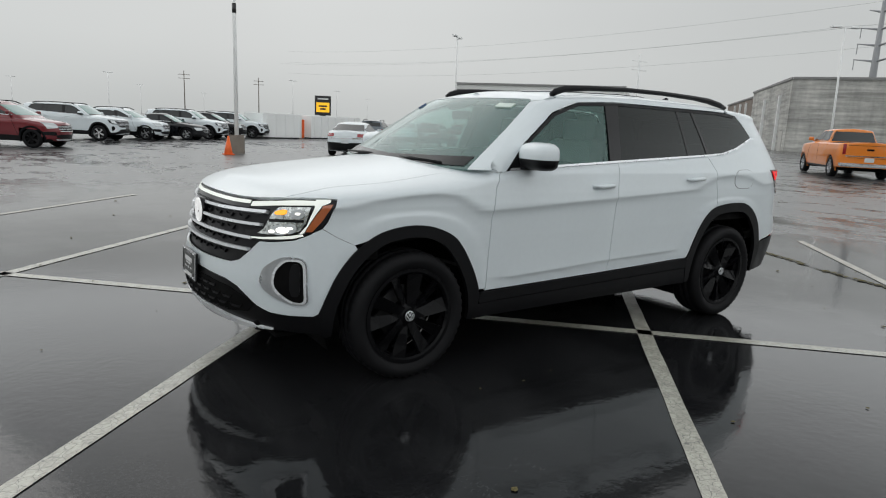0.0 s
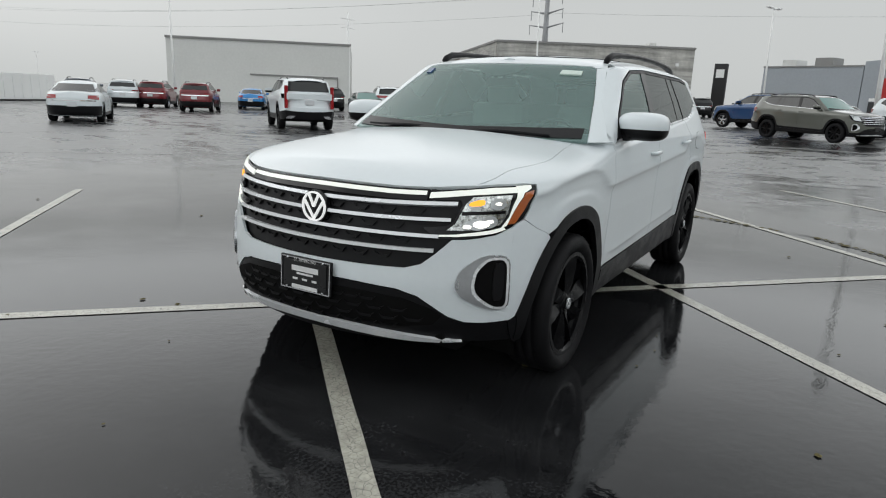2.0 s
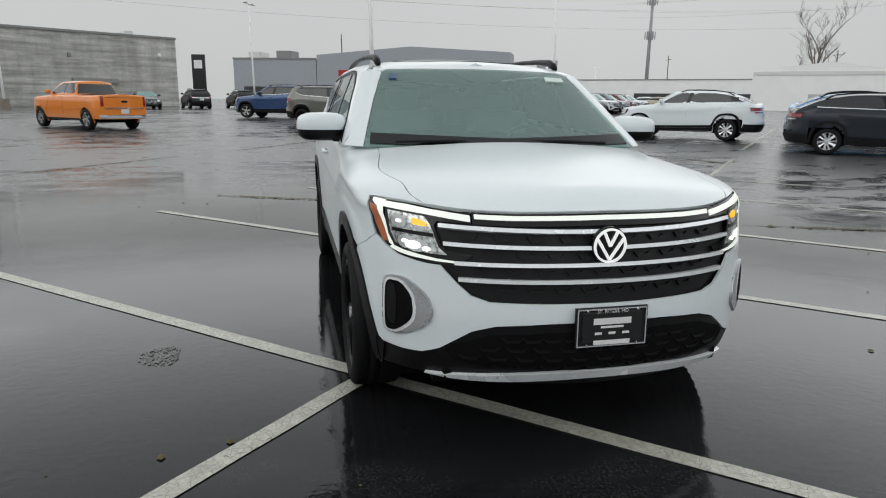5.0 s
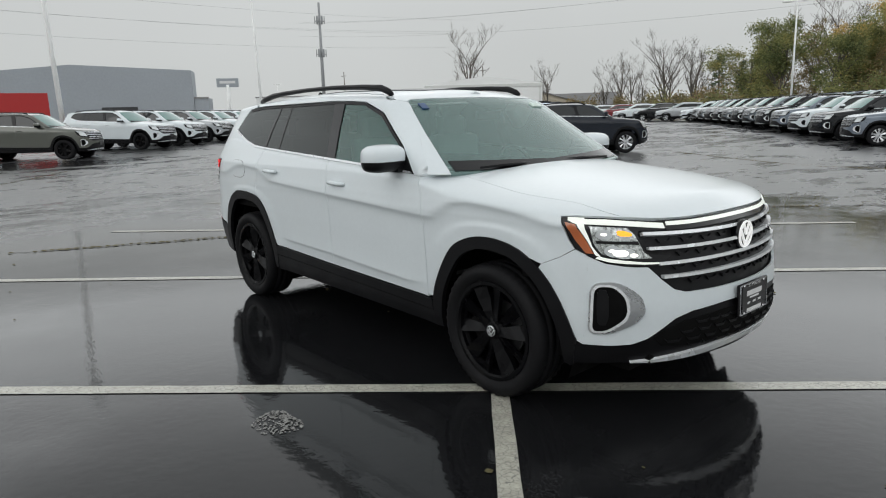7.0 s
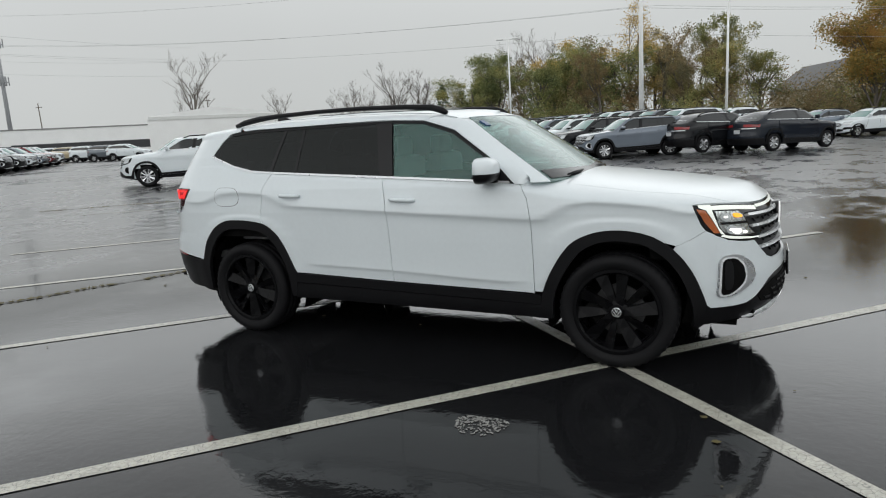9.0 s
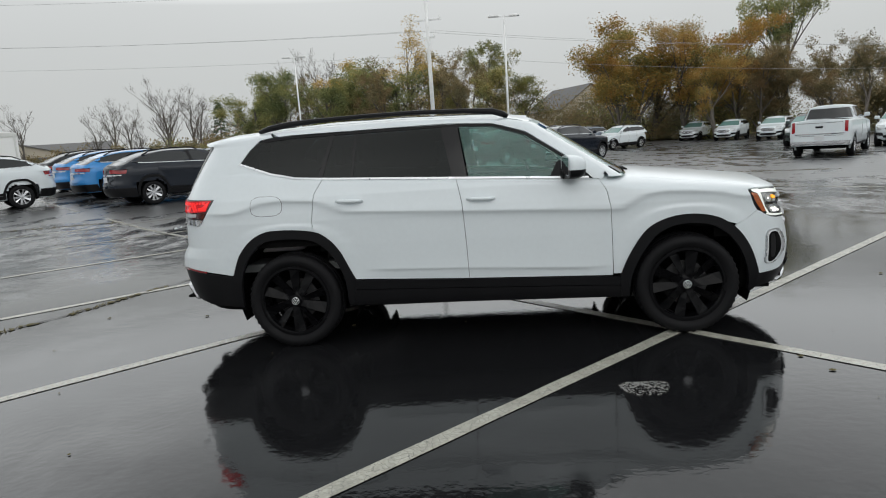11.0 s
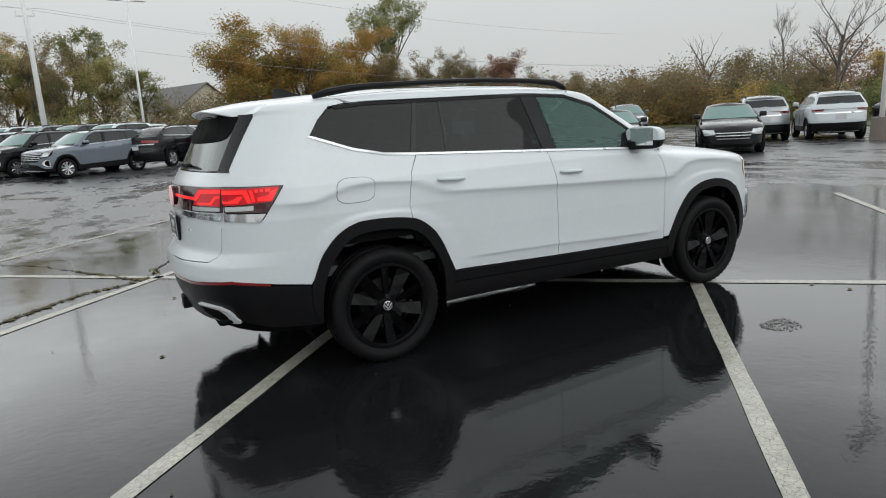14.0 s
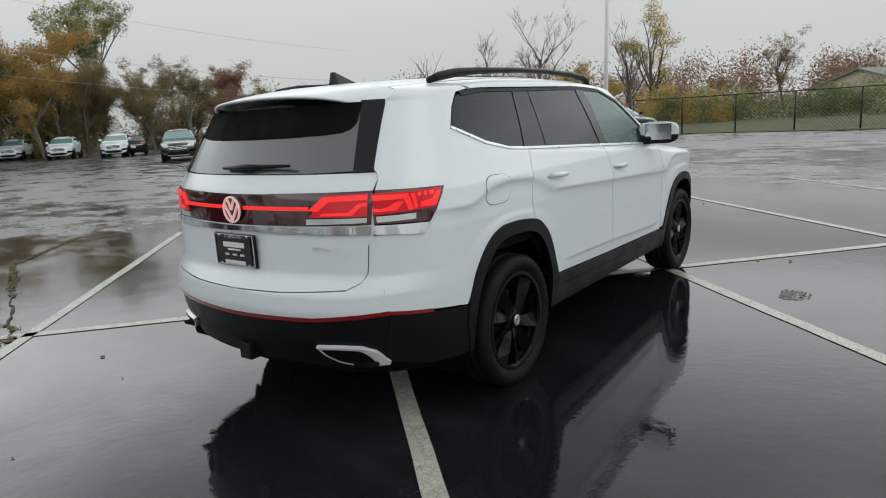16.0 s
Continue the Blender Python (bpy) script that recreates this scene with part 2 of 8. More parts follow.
def crack_paint(m):
    """Adds fine dark cracks to a paint."""
    t = m.node_tree
    n, l = t.nodes, t.links.new
    p = n["Principled BSDF"]
    src = p.inputs["Base Color"].links[0].from_socket
    co, vor, edge, mix, wob, add = n.new("ShaderNodeTexCoord"), n.new("ShaderNodeTexVoronoi"), n.new("ShaderNodeMapRange"), n.new("ShaderNodeMix"), n.new("ShaderNodeTexNoise"), n.new("ShaderNodeVectorMath")
    wob.inputs["Scale"].default_value = 14
    l(co.outputs["Object"], wob.inputs["Vector"])
    add.operation = "MULTIPLY_ADD"
    add.inputs[1].default_value = (0.05, 0.05, 0.05)
    l(wob.outputs["Color"], add.inputs[0])
    l(co.outputs["Object"], add.inputs[2])
    vor.feature = "DISTANCE_TO_EDGE"
    vor.inputs["Scale"].default_value = 24
    l(add.outputs[0], vor.inputs["Vector"])
    l(vor.outputs["Distance"], edge.inputs["Value"])
    edge.inputs["From Min"].default_value, edge.inputs["From Max"].default_value = 0.008, 0.035
    mix.data_type = "RGBA"
    mix.inputs[6].default_value = (0.20, 0.20, 0.185, 1)
    l(edge.outputs[0], mix.inputs[0])
    l(src, mix.inputs[7])
    l(mix.outputs[2], p.inputs["Base Color"])


crack_paint(M["line"])
M["galv"] = plain("galvanised_pole", (0.86, 0.87, 0.86), rough=0.5, metal=0.0, vary=0.10, scale=2)
M["concrete"] = plain("weathered_concrete", (0.20, 0.175, 0.145), rough=0.75, vary=0.25, scale=4, bump=0.3)
M["wood_pole"] = plain("weathered_timber", (0.12, 0.10, 0.08), rough=0.8, vary=0.2)
M["wire"] = plain("power_cable", (0.42, 0.43, 0.43), rough=0.6)
M["pane"] = glass("clear_green_glass", (0.50, 0.74, 0.68), 0.0, 1.45, 0.20, (0.22, 0.44, 0.39))
M["privacy"] = glass("privacy_glass", (0.032, 0.038, 0.042), 0.0, 1.37, 0.004)
# wet haze and mirrored sky both go into the pale film
M["wet_sky_glass"] = glass("wet_tinted_glass", (0.03, 0.034, 0.036), 0.06, 1.9, 0.16, (0.50, 0.52, 0.52))
M["screen"] = glass("windscreen_pane", (0.58, 0.72, 0.69), 0.0, 1.5, 0.34, (0.29, 0.45, 0.425))
M["grille_black"] = plain("matt_black_grille", (0.006, 0.006, 0.007), rough=0.5, spec=0.25)
M["bright_bar"] = plain("bright_grille_bar", (0.80, 0.82, 0.84), rough=0.25, metal=0.3)
M["seat"] = plain("grey_leather", (0.60, 0.61, 0.60), rough=0.55, bump=0.1)
M["cabin"] = plain("dark_cabin_plastic", (0.10, 0.105, 0.105), rough=0.6)
M["lining"] = plain("pale_headliner", (0.36, 0.37, 0.36), rough=0.9)
M["drl"] = glowing("white_running_light", (0.93, 0.97, 0.90), 0.55)
M["beam"] = glowing("lit_projector_lamp", (1.0, 0.98, 0.90), 1.5)
M["amber"] = glowing("lit_amber_indicator", (1.0, 0.40, 0.02), 1.1)
M["tail_dim"] = glowing("glowing_red_lens", (0.62, 0.014, 0.022), 0.36, 0.1)
M["lit_badge"] = glowing("lit_white_emblem", (0.95, 0.96, 0.95), 0.55)
M["lamp_inner"] = plain("lamp_inner_chrome", (0.46, 0.48, 0.47), rough=0.20, metal=0.85, vary=0.75, scale=45)
M["amber_lens"] = plain("amber_reflector", (0.42, 0.10, 0.02), rough=0.15, coat=0.8)
M["tail_glow"] = glowing("lit_red_tail_light", (1.0, 0.03, 0.03), 0.62)
M["tail_dark"] = plain("smoked_red_lens", (0.045, 0.004, 0.006), rough=0.08, coat=0.8)
M["pink_badge"] = glowing("lit_badge", (1.0, 0.62, 0.62), 0.35)
M["red_strip"] = plain("red_reflector", (0.22, 0.006, 0.01), rough=0.15, coat=0.8)
M["sticker"] = plain("paper_sticker", (0.62, 0.72, 0.66), rough=0.5)
M["black_card"] = plain("black_plate_card", (0.008, 0.008, 0.009), rough=0.3)
M["letter"] = plain("white_lettering", (0.72, 0.72, 0.72), rough=0.5)


# ---- mesh tools ----
def mesh_of(name, verts, faces, smooth=True):
    me = bpy.data.meshes.new(name)
    me.from_pydata([tuple(map(float, v)) for v in verts], [], [tuple(map(int, f)) for f in faces])
    if smooth:
        me.polygons.foreach_set("use_smooth", [True] * len(me.polygons))
    me.update()
    return me


def bm_mesh(name, bm, smooth=False):
    me = bpy.data.meshes.new(name)
    bm.to_mesh(me)
    bm.free()
    if smooth:
        me.polygons.foreach_set("use_smooth", [True] * len(me.polygons))
    return me


def thing(name, label, category, m=None, group="", kind=""):
    ob = new(name)
    ob.empty_display_size = 0.1
    if m is not None:
        ob.matrix_basis = m
    return tagged(ob, label, category, group, kind)


def part(name, data, material, parent, label="", m=None):
    """One mesh object under a thing or under a part; data is a bmesh or a mesh."""
    if isinstance(data, bmesh.types.BMesh):
        data = bm_mesh(name, data)
    ob = new(name, data)
    if not data.materials:
        data.materials.append(material)
    if ob.material_slots[0].material != material:
        ob.material_slots[0].link = "OBJECT"
        ob.material_slots[0].material = material
    ob.parent = parent
    if m is not None:
        ob.matrix_basis = m
    if label:
        ob["label"] = label
    return ob


def solo(name, data, material, label, category, m=None, group="", kind=""):
    ob = part(name, data, material, None, "", m)
    return tagged(ob, label, category, group, kind)


def box(bm, cx, cy, cz, sx, sy, sz, bevel=0.0, turn=None):
    """Adds a bevelled box to bm, centred at c with full sizes s."""
    made = bmesh.ops.create_cube(bm, size=1.0)["verts"]
    bmesh.ops.scale(bm, vec=(sx, sy, sz), verts=made)
    if bevel:
        edges = list({e for v in made for e in v.link_edges})
        made = [v for v in bmesh.ops.bevel(bm, geom=edges, offset=bevel, segments=2, profile=0.6, affect="EDGES")["verts"]]
    if turn is not None:
        bmesh.ops.rotate(bm, cent=(0, 0, 0), matrix=turn, verts=made)
    bmesh.ops.translate(bm, vec=(cx, cy, cz), verts=made)
    return bm


def boxes(*rows):
    bm = bmesh.new()
    for r in rows:
        box(bm, *r)
    return bm


def tube(points, radii, sides=8, cap=True):
    """Verts and faces of a tapered tube along points."""
    verts, faces = [], []
    pts = [Vector(p) for p in points]
    for k, p in enumerate(pts):
        d = (pts[min(k + 1, len(pts) - 1)] - pts[max(k - 1, 0)]).normalized()
        a = d.orthogonal().normalized()
        if abs(d.z) < 0.9:
            a = d.cross(Vector((0, 0, 1))).normalized()
        b = d.cross(a)
        for s in range(sides):
            ang = 2 * math.pi * s / sides
            verts.append(p + radii[k] * (math.cos(ang) * a + math.sin(ang) * b))
        if k:
            for s in range(sides):
                o, q = (k - 1) * sides, k * sides
                faces.append((o + s, o + (s + 1) % sides, q + (s + 1) % sides, q + s))
    if cap:
        faces.append(tuple(range(sides))[::-1])
        faces.append(tuple((len(pts) - 1) * sides + s for s in range(sides)))
    return verts, faces


def lathe(profile, steps=32, axis="y"):
    """Verts and faces of a closed profile of (radius, offset) spun round the axis."""
    verts, faces, n = [], [], len(profile)
    for k in range(steps):
        a = 2 * math.pi * k / steps
        for r, o in profile:
            verts.append((r * math.cos(a), o, r * math.sin(a)) if axis == "y" else (r * math.cos(a), r * math.sin(a), o))
    for k in range(steps):
        o, q = k * n, ((k + 1) % steps) * n
        for j in range(n - 1):
            faces.append((o + j, q + j, q + j + 1, o + j + 1))
    return verts, faces


def joined(*pieces):
    verts, faces = [], []
    for v, f in pieces:
        o = len(verts)
        verts += list(v)
        faces += [tuple(o + i for i in q) for q in f]
    return verts, faces


def ground_z(x, y):
    """The lot rises gently to one side, and by a low bank behind the first row of SUVs."""
    s = -0.8 * x + 0.45 * y
    bank = 0.055 * min(max(0.0, 0.789 * x + 0.614 * y - 14.5), 7.0) * min(max(0.0, (6.0 - x) / 6.0), 1.0)
    return bank + 0.03 * min(max(0.0, s - 10), 15) + 0.008 * min(max(0.0, s - 25), 70)


def stand(x, y, turn=0.0, dz=0.0):
    return pose(x, y, ground_z(x, y) + dz, 0, 0, turn)


# ---- car bodies ----
class Form:
    """The outer form of a vehicle: half its width as a function of length x and height z, below the belt and above it."""

    def __init__(s, side, nose, tail, deck, cabin, shield, back, roof, xf=1.2, xr=-1.4, pf=4.0, pr=5.0, crown=0.13, roof_crown=0.09, bulge=None, fd=0.45, rd=0.3, rp=3.0, belt=-9.0):
        s.side, s.nose, s.tail, s.deck = side, nose, tail, deck
        s.cabin, s.shield, s.back, s.roof = cabin, shield, back, roof
        s.xf, s.xr, s.pf, s.pr, s.crown, s.roof_crown, s.bulge, s.fd = xf, xr, pf, pr, crown, roof_crown, bulge, fd
        s.rd, s.rp, s.belt = rd, rp, belt

    @staticmethod
    def at(table, v):
        return np.interp(v, [r[0] for r in table], [r[1] for r in table])

    def cr(s, x):
        return s.at(s.crown, x) if isinstance(s.crown, list) else s.crown

    def low(s, x, z):
        w = s.at(s.side, z)
        if s.bulge is not None:
            w = w + s.bulge(x, z)
        f, r = s.at(s.nose, z), s.at(s.tail, z)
        w = w * np.sqrt(1 - np.clip((x - s.xf) / (f - s.xf), 0, 1) ** s.pf)
        w = w * np.sqrt(1 - np.clip((x - s.xr) / (r - s.xr), 0, 1) ** s.pr)
        t, c = s.at(s.deck, x), s.cr(x)
        return w * np.sqrt(1 - np.clip((z - t + c) / c, 0, 1) ** 2.0)

    def up(s, x, z):
        w = s.at(s.cabin, z)
        f, r = s.at(s.shield, z), s.at(s.back, z)
        w = w * np.sqrt(1 - np.clip((x - f + s.fd) / s.fd, 0, 1) ** 2.6)
        w = w * np.sqrt(1 - np.clip((r + s.rd - x) / s.rd, 0, 1) ** s.rp)
        t = s.at(s.roof, x)
        return w * np.sqrt(1 - np.clip((z - t + s.roof_crown) / s.roof_crown, 0, 1) ** 2.0)

    def solve(s, fn, lo, hi, want):
        """The v between lo (wide) and hi (narrow) at which fn(v) = want."""
        lo, hi = lo + 0 * want, hi + 0 * want
        for _ in range(28):
            mid = 0.5 * (lo + hi)
            wide = fn(mid) >= want
            lo, hi = np.where(wide, mid, lo), np.where(wide, hi, mid)
        return 0.5 * (lo + hi)

    def place(s, view, a, b):
        """Points of the skin seen along one axis: side views take (x, z), front and rear (y, z), top views (x, y)."""
        a, b = np.asarray(a, float), np.asarray(b, float)
        if view == "left" or view == "right":
            y = s.low(a, b)
            belt = s.at(s.belt, a) if isinstance(s.belt, list) else s.belt
            y = y + np.clip((b - belt) / 0.06, 0, 1) * np.maximum(0, s.up(a, b) - y)
            return np.stack([a, y if view == "left" else -y, b], -1)
        if view == "side_low":
            return np.stack([a, s.low(a, b), b], -1)
        if view == "front":
            return np.stack([s.solve(lambda x: s.low(x, b), s.xf, s.at(s.nose, b), np.abs(a)), a, b], -1)
        if view == "rear":
            return np.stack([s.solve(lambda x: s.low(x, b), s.xr, s.at(s.tail, b), np.abs(a)), a, b], -1)
        if view == "shield":
            f = s.at(s.shield, b)
            return np.stack([s.solve(lambda x: s.up(x, b), f - s.fd, f, np.abs(a)), a, b], -1)
        if view == "back":
            r = s.at(s.back, b)
            return np.stack([s.solve(lambda x: s.up(x, b), r + s.rd, r, np.abs(a)), a, b], -1)
        if view == "deck":
            t = s.at(s.deck, a)
            return np.stack([a, b, s.solve(lambda z: s.low(a, z), t - s.cr(a), t, np.maximum(np.abs(b), 0.03))], -1)
        t = s.at(s.roof, a)
        return np.stack([a, b, s.solve(lambda z: s.up(a, z), t - s.roof_crown, t, np.abs(b))], -1)


def soft(poly, rounds=2):
    """A closed outline with its corners rounded off."""
    for _ in range(rounds):
        out = []
        for k, p in enumerate(poly):
            q = poly[(k + 1) % len(poly)]
            out += [(0.8 * p[0] + 0.2 * q[0], 0.8 * p[1] + 0.2 * q[1]), (0.2 * p[0] + 0.8 * q[0], 0.2 * p[1] + 0.8 * q[1])]
        poly = out
    return poly


def arc(cx, cz, r, a0, a1, n=14, rz=None):
    return [(cx + r * math.cos(radians(a0 + (a1 - a0) * k / n)), cz + (rz or r) * math.sin(radians(a0 + (a1 - a0) * k / n))) for k in range(n + 1)]


RECIPES = {}


def panel(form, view, poly, su=0.06, sv=0.04, off=0.0, depth=0.012, us=None, mirror=False):
    """A piece of the skin inside an outline, drawn in one view, with its edges turned inwards. Returns a mesh."""
    recipe = (form, view, list(poly), off, depth, mirror)
    bm = bmesh.new()
    if mirror:
        poly = [(-u, v) for u, v in poly] if view in ("front", "rear", "shield", "back") else poly
    bm.faces.new([bm.verts.new((u, v, 0)) for u, v in poly])
    u0, u1 = min(p[0] for p in poly), max(p[0] for p in poly)
    v0, v1 = min(p[1] for p in poly), max(p[1] for p in poly)
    cuts_u = us if us is not None else [su * k for k in range(math.ceil(u0 / su), math.floor(u1 / su) + 1)]
    for c in cuts_u:
        if u0 + 1e-4 < c < u1 - 1e-4:
            bmesh.ops.bisect_plane(bm, geom=bm.verts[:] + bm.edges[:] + bm.faces[:], plane_co=(c, 0, 0), plane_no=(1, 0, 0))
    for k in range(math.ceil(v0 / sv), math.floor(v1 / sv) + 1):
        if v0 + 1e-4 < k * sv < v1 - 1e-4:
            bmesh.ops.bisect_plane(bm, geom=bm.verts[:] + bm.edges[:] + bm.faces[:], plane_co=(0, k * sv, 0), plane_no=(0, 1, 0))
    bmesh.ops.remove_doubles(bm, verts=bm.verts[:], dist=0.0004)
    bm.verts.ensure_lookup_table()
    flat = np.array([v.co[:2] for v in bm.verts])
    at = form.place(view, flat[:, 0], flat[:, 1])
    if mirror and view in ("left", "deck", "roof"):
        at = at * (1, -1, 1)
    for v, p in zip(bm.verts, at):
        v.co = p
    bm.normal_update()
    out = {"left": (0, 1, 0), "right": (0, -1, 0), "front": (1, 0, 0), "shield": (1, 0, 1), "rear": (-1, 0, 0), "back": (-1, 0, 0)}.get(view, (0, 0, 1))
    if mirror and view == "left":
        out = (0, -1, 0)
    total = Vector((0, 0, 0))
    for f in bm.faces:
        total += f.normal * f.calc_area()
    if total.dot(Vector(out)) < 0:
        bmesh.ops.reverse_faces(bm, faces=bm.faces[:])
    bm.normal_update()
    for v in bm.verts:
        v.co = v.co + v.normal * off
    for f in bm.faces:
        f.smooth = True
    rim = [e for e in bm.edges if e.is_boundary]
    inner = {}
    for e in rim:
        for v in e.verts:
            if v not in inner:
                inner[v] = (bm.verts.new(v.co), bm.verts.new(v.co - v.normal * depth))
    for e in rim:
        loop = e.link_loops[0]
        a, b = loop.vert, loop.link_loop_next.vert
        f = bm.faces.new((inner[b][0], inner[a][0], inner[a][1], inner[b][1]))
        f.smooth = False
    bmesh.ops.triangulate(bm, faces=[f for f in bm.faces if len(f.verts) > 4])
    me = bm_mesh("panel", bm)
    RECIPES[me.name] = recipe
    return me


def skin(form, z0, cols, arches=(), arch_r=0.43, lower_only=False, fine=(18, 7)):
    """The closed lower body and the cabin as two smooth sheets with open wheel arches."""
    verts, faces = [], []

    def sheet(lo_z, start_f, start_r, nose, tail, pf, pr, width, top, crown, xs, rows, crown_rows, cut):
        phis = np.radians(np.r_[90, 80, 70, 60, 50, 40, 30, 20, 10])
        nf, nr = len(phis), len(phis)
        ncol = nf + len(xs) + nr
        grid = []
        for r in range(rows + crown_rows + 1):
            x = np.zeros(ncol)
            z = np.full(ncol, lo_z)
            for _ in range(6):
                t = top(x)
                zs = t - crown
                if r <= rows:
                    z, c = lo_z + (zs - lo_z) * r / rows, 1.0
                else:
                    psi = math.pi / 2 * (r - rows) / crown_rows
                    z, c = zs + crown * math.sin(psi), math.cos(psi)
                sf, sr = start_f(z), start_r(z)
                f, b = nose(z), tail(z)
                x = np.r_[(sf + (f - sf) * np.r_[np.sin(phis) ** (2 / pf), np.zeros(ncol - nf)])[:nf], xs,
                          (sr + (b - sr) * np.r_[np.zeros(ncol - nr), np.sin(phis[::-1]) ** (2 / pr)])[-nr:]]
            w = width(x, z) * c
            w[:nf] *= np.cos(phis)
            w[-nr:] *= np.cos(phis[::-1])
            grid.append((x, w, z + 0 * x))
        nrow = len(grid)
        for sgn in (1, -1):
            o = len(verts)
            for x, w, z in grid:
                verts.extend(zip(x, sgn * w, z))
            for r in range(nrow - 1):
                for c in range(ncol - 1):
                    i = o + r * ncol + c
                    q = (i, i + 1, i + ncol + 1, i + ncol) if sgn < 0 else (i, i + ncol, i + ncol + 1, i + 1)
                    mid = np.mean([verts[k] for k in q], axis=0)
                    if cut and any(math.hypot(mid[0] - ax, mid[2] - az) < arch_r for ax, az in arches):
                        continue
                    faces.append(q[::-1])

    F = form
    wide = (lambda x, z: F.at(F.side, z) + (F.bulge(x, z) if F.bulge is not None else 0))
    xs_low = np.array([x for x in cols if F.xr < x < F.xf])[::-1]
    sheet(z0, lambda z: F.xf + 0 * z, lambda z: F.xr + 0 * z, lambda z: F.at(F.nose, z), lambda z: F.at(F.tail, z), F.pf, F.pr, wide, lambda x: F.at(F.deck, x), F.crown, xs_low, *fine, True)
    if lower_only:
        return mesh_of("body", verts, faces)
    mids = np.linspace(0.9, 0.1, 7)
    lo = F.cabin[0][0]

    def up_x(z, k):
        f, b = F.at(F.shield, z) - F.fd, F.at(F.back, z) + F.rd
        return b + (f - b) * k

    phis = np.radians(np.r_[90, 78, 66, 54, 42, 30, 18])
    ncol = len(phis) * 2 + len(mids)
    grid = []
    for r in range(7 + 6 + 1):
        x = np.zeros(ncol)
        for _ in range(6):
            zs = F.at(F.roof, x) - F.roof_crown
            if r <= 7:
                z, c = lo + (zs - lo) * r / 7, 1.0
            else:
                psi = math.pi / 2 * (r - 7) / 6
                z, c = zs + F.roof_crown * math.sin(psi), math.cos(psi)
            f, b = F.at(F.shield, z), F.at(F.back, z)
            ks = np.r_[np.zeros(len(phis)), mids, np.zeros(len(phis))]
            x = up_x(z, ks)
            x[: len(phis)] = (f - F.fd)[: len(phis)] + F.fd * np.sin(phis) ** (2 / 2.6)
            x[-len(phis):] = (b + F.rd)[-len(phis):] - F.rd * np.sin(phis[::-1]) ** (2 / F.rp)
        w = F.at(F.cabin, z) * c
        w[: len(phis)] *= np.cos(phis)
        w[-len(phis):] *= np.cos(phis[::-1])
        grid.append((x, w, z))
    for sgn in (1, -1):
        o = len(verts)
        for x, w, z in grid:
            verts.extend(zip(x, sgn * w, z))
        for r in range(len(grid) - 1):
            for c in range(ncol - 1):
                i = o + r * ncol + c
                q = (i, i + 1, i + ncol + 1, i + ncol) if sgn < 0 else (i, i + ncol, i + ncol + 1, i + 1)
                faces.append(q[::-1])
    return mesh_of("body", verts, faces)


# ---- wheels ----
def tyre_mesh(r=0.378, rim=0.262, w=0.245, steps=48, blocks=True):
    h = w / 2
    prof = [(rim, -h * 0.72), (rim + 0.012, -h * 0.86), (rim + 0.045, -h), (r - 0.045, -h * 1.0), (r - 0.016, -h * 0.93), (r - 0.003, -h * 0.78),
            (r, -h * 0.45), (r - 0.009, -h * 0.42), (r - 0.009, -h * 0.36), (r, -h * 0.33), (r, -0.006), (r - 0.009, -0.005), (r - 0.009, 0.005), (r, 0.006),
            (r, h * 0.33), (r - 0.009, h * 0.36), (r - 0.009, h * 0.42), (r, h * 0.45), (r - 0.003, h * 0.78), (r - 0.016, h * 0.93), (r - 0.045, h), (rim + 0.045, h),
            (rim + 0.012, h * 0.86), (rim, h * 0.72)]
    v, f = lathe(prof, steps)
    if blocks:
        n = len(prof)
        for k in range(steps):
            if k % 2:
                for j in (4, 5, 6, 17, 18, 19):
                    x, y, z = v[k * n + j]
                    s = 1 - 0.010 / max(0.1, math.hypot(x, z))
                    v[k * n + j] = (x * s, y, z * s)
    return mesh_of("tyre", v, f)


def vane(a0, rows, t=0.03):
    """One twisted spoke: rows of (radius, left edge, right edge, left height, right height) across the wheel's face."""
    v, f = [], []
    for r, z0, z1, o0, o1 in rows:
        v += [(r, o0, z0), (r, o1, z1), (r, o1 - t, z1), (r, o0 - t, z0)]
    for k in range(len(rows) - 1):
        for j in range(4):
            f.append((4 * k + j, 4 * k + (j + 1) % 4, 4 * k + 4 + (j + 1) % 4, 4 * k + 4 + j))
    e = 4 * len(rows)
    f += [(3, 2, 1, 0), (e - 4, e - 3, e - 2, e - 1)]
    c, s_ = math.cos(a0), math.sin(a0)
    return [(x * c - z * s_, y, x * s_ + z * c) for x, y, z in v], f


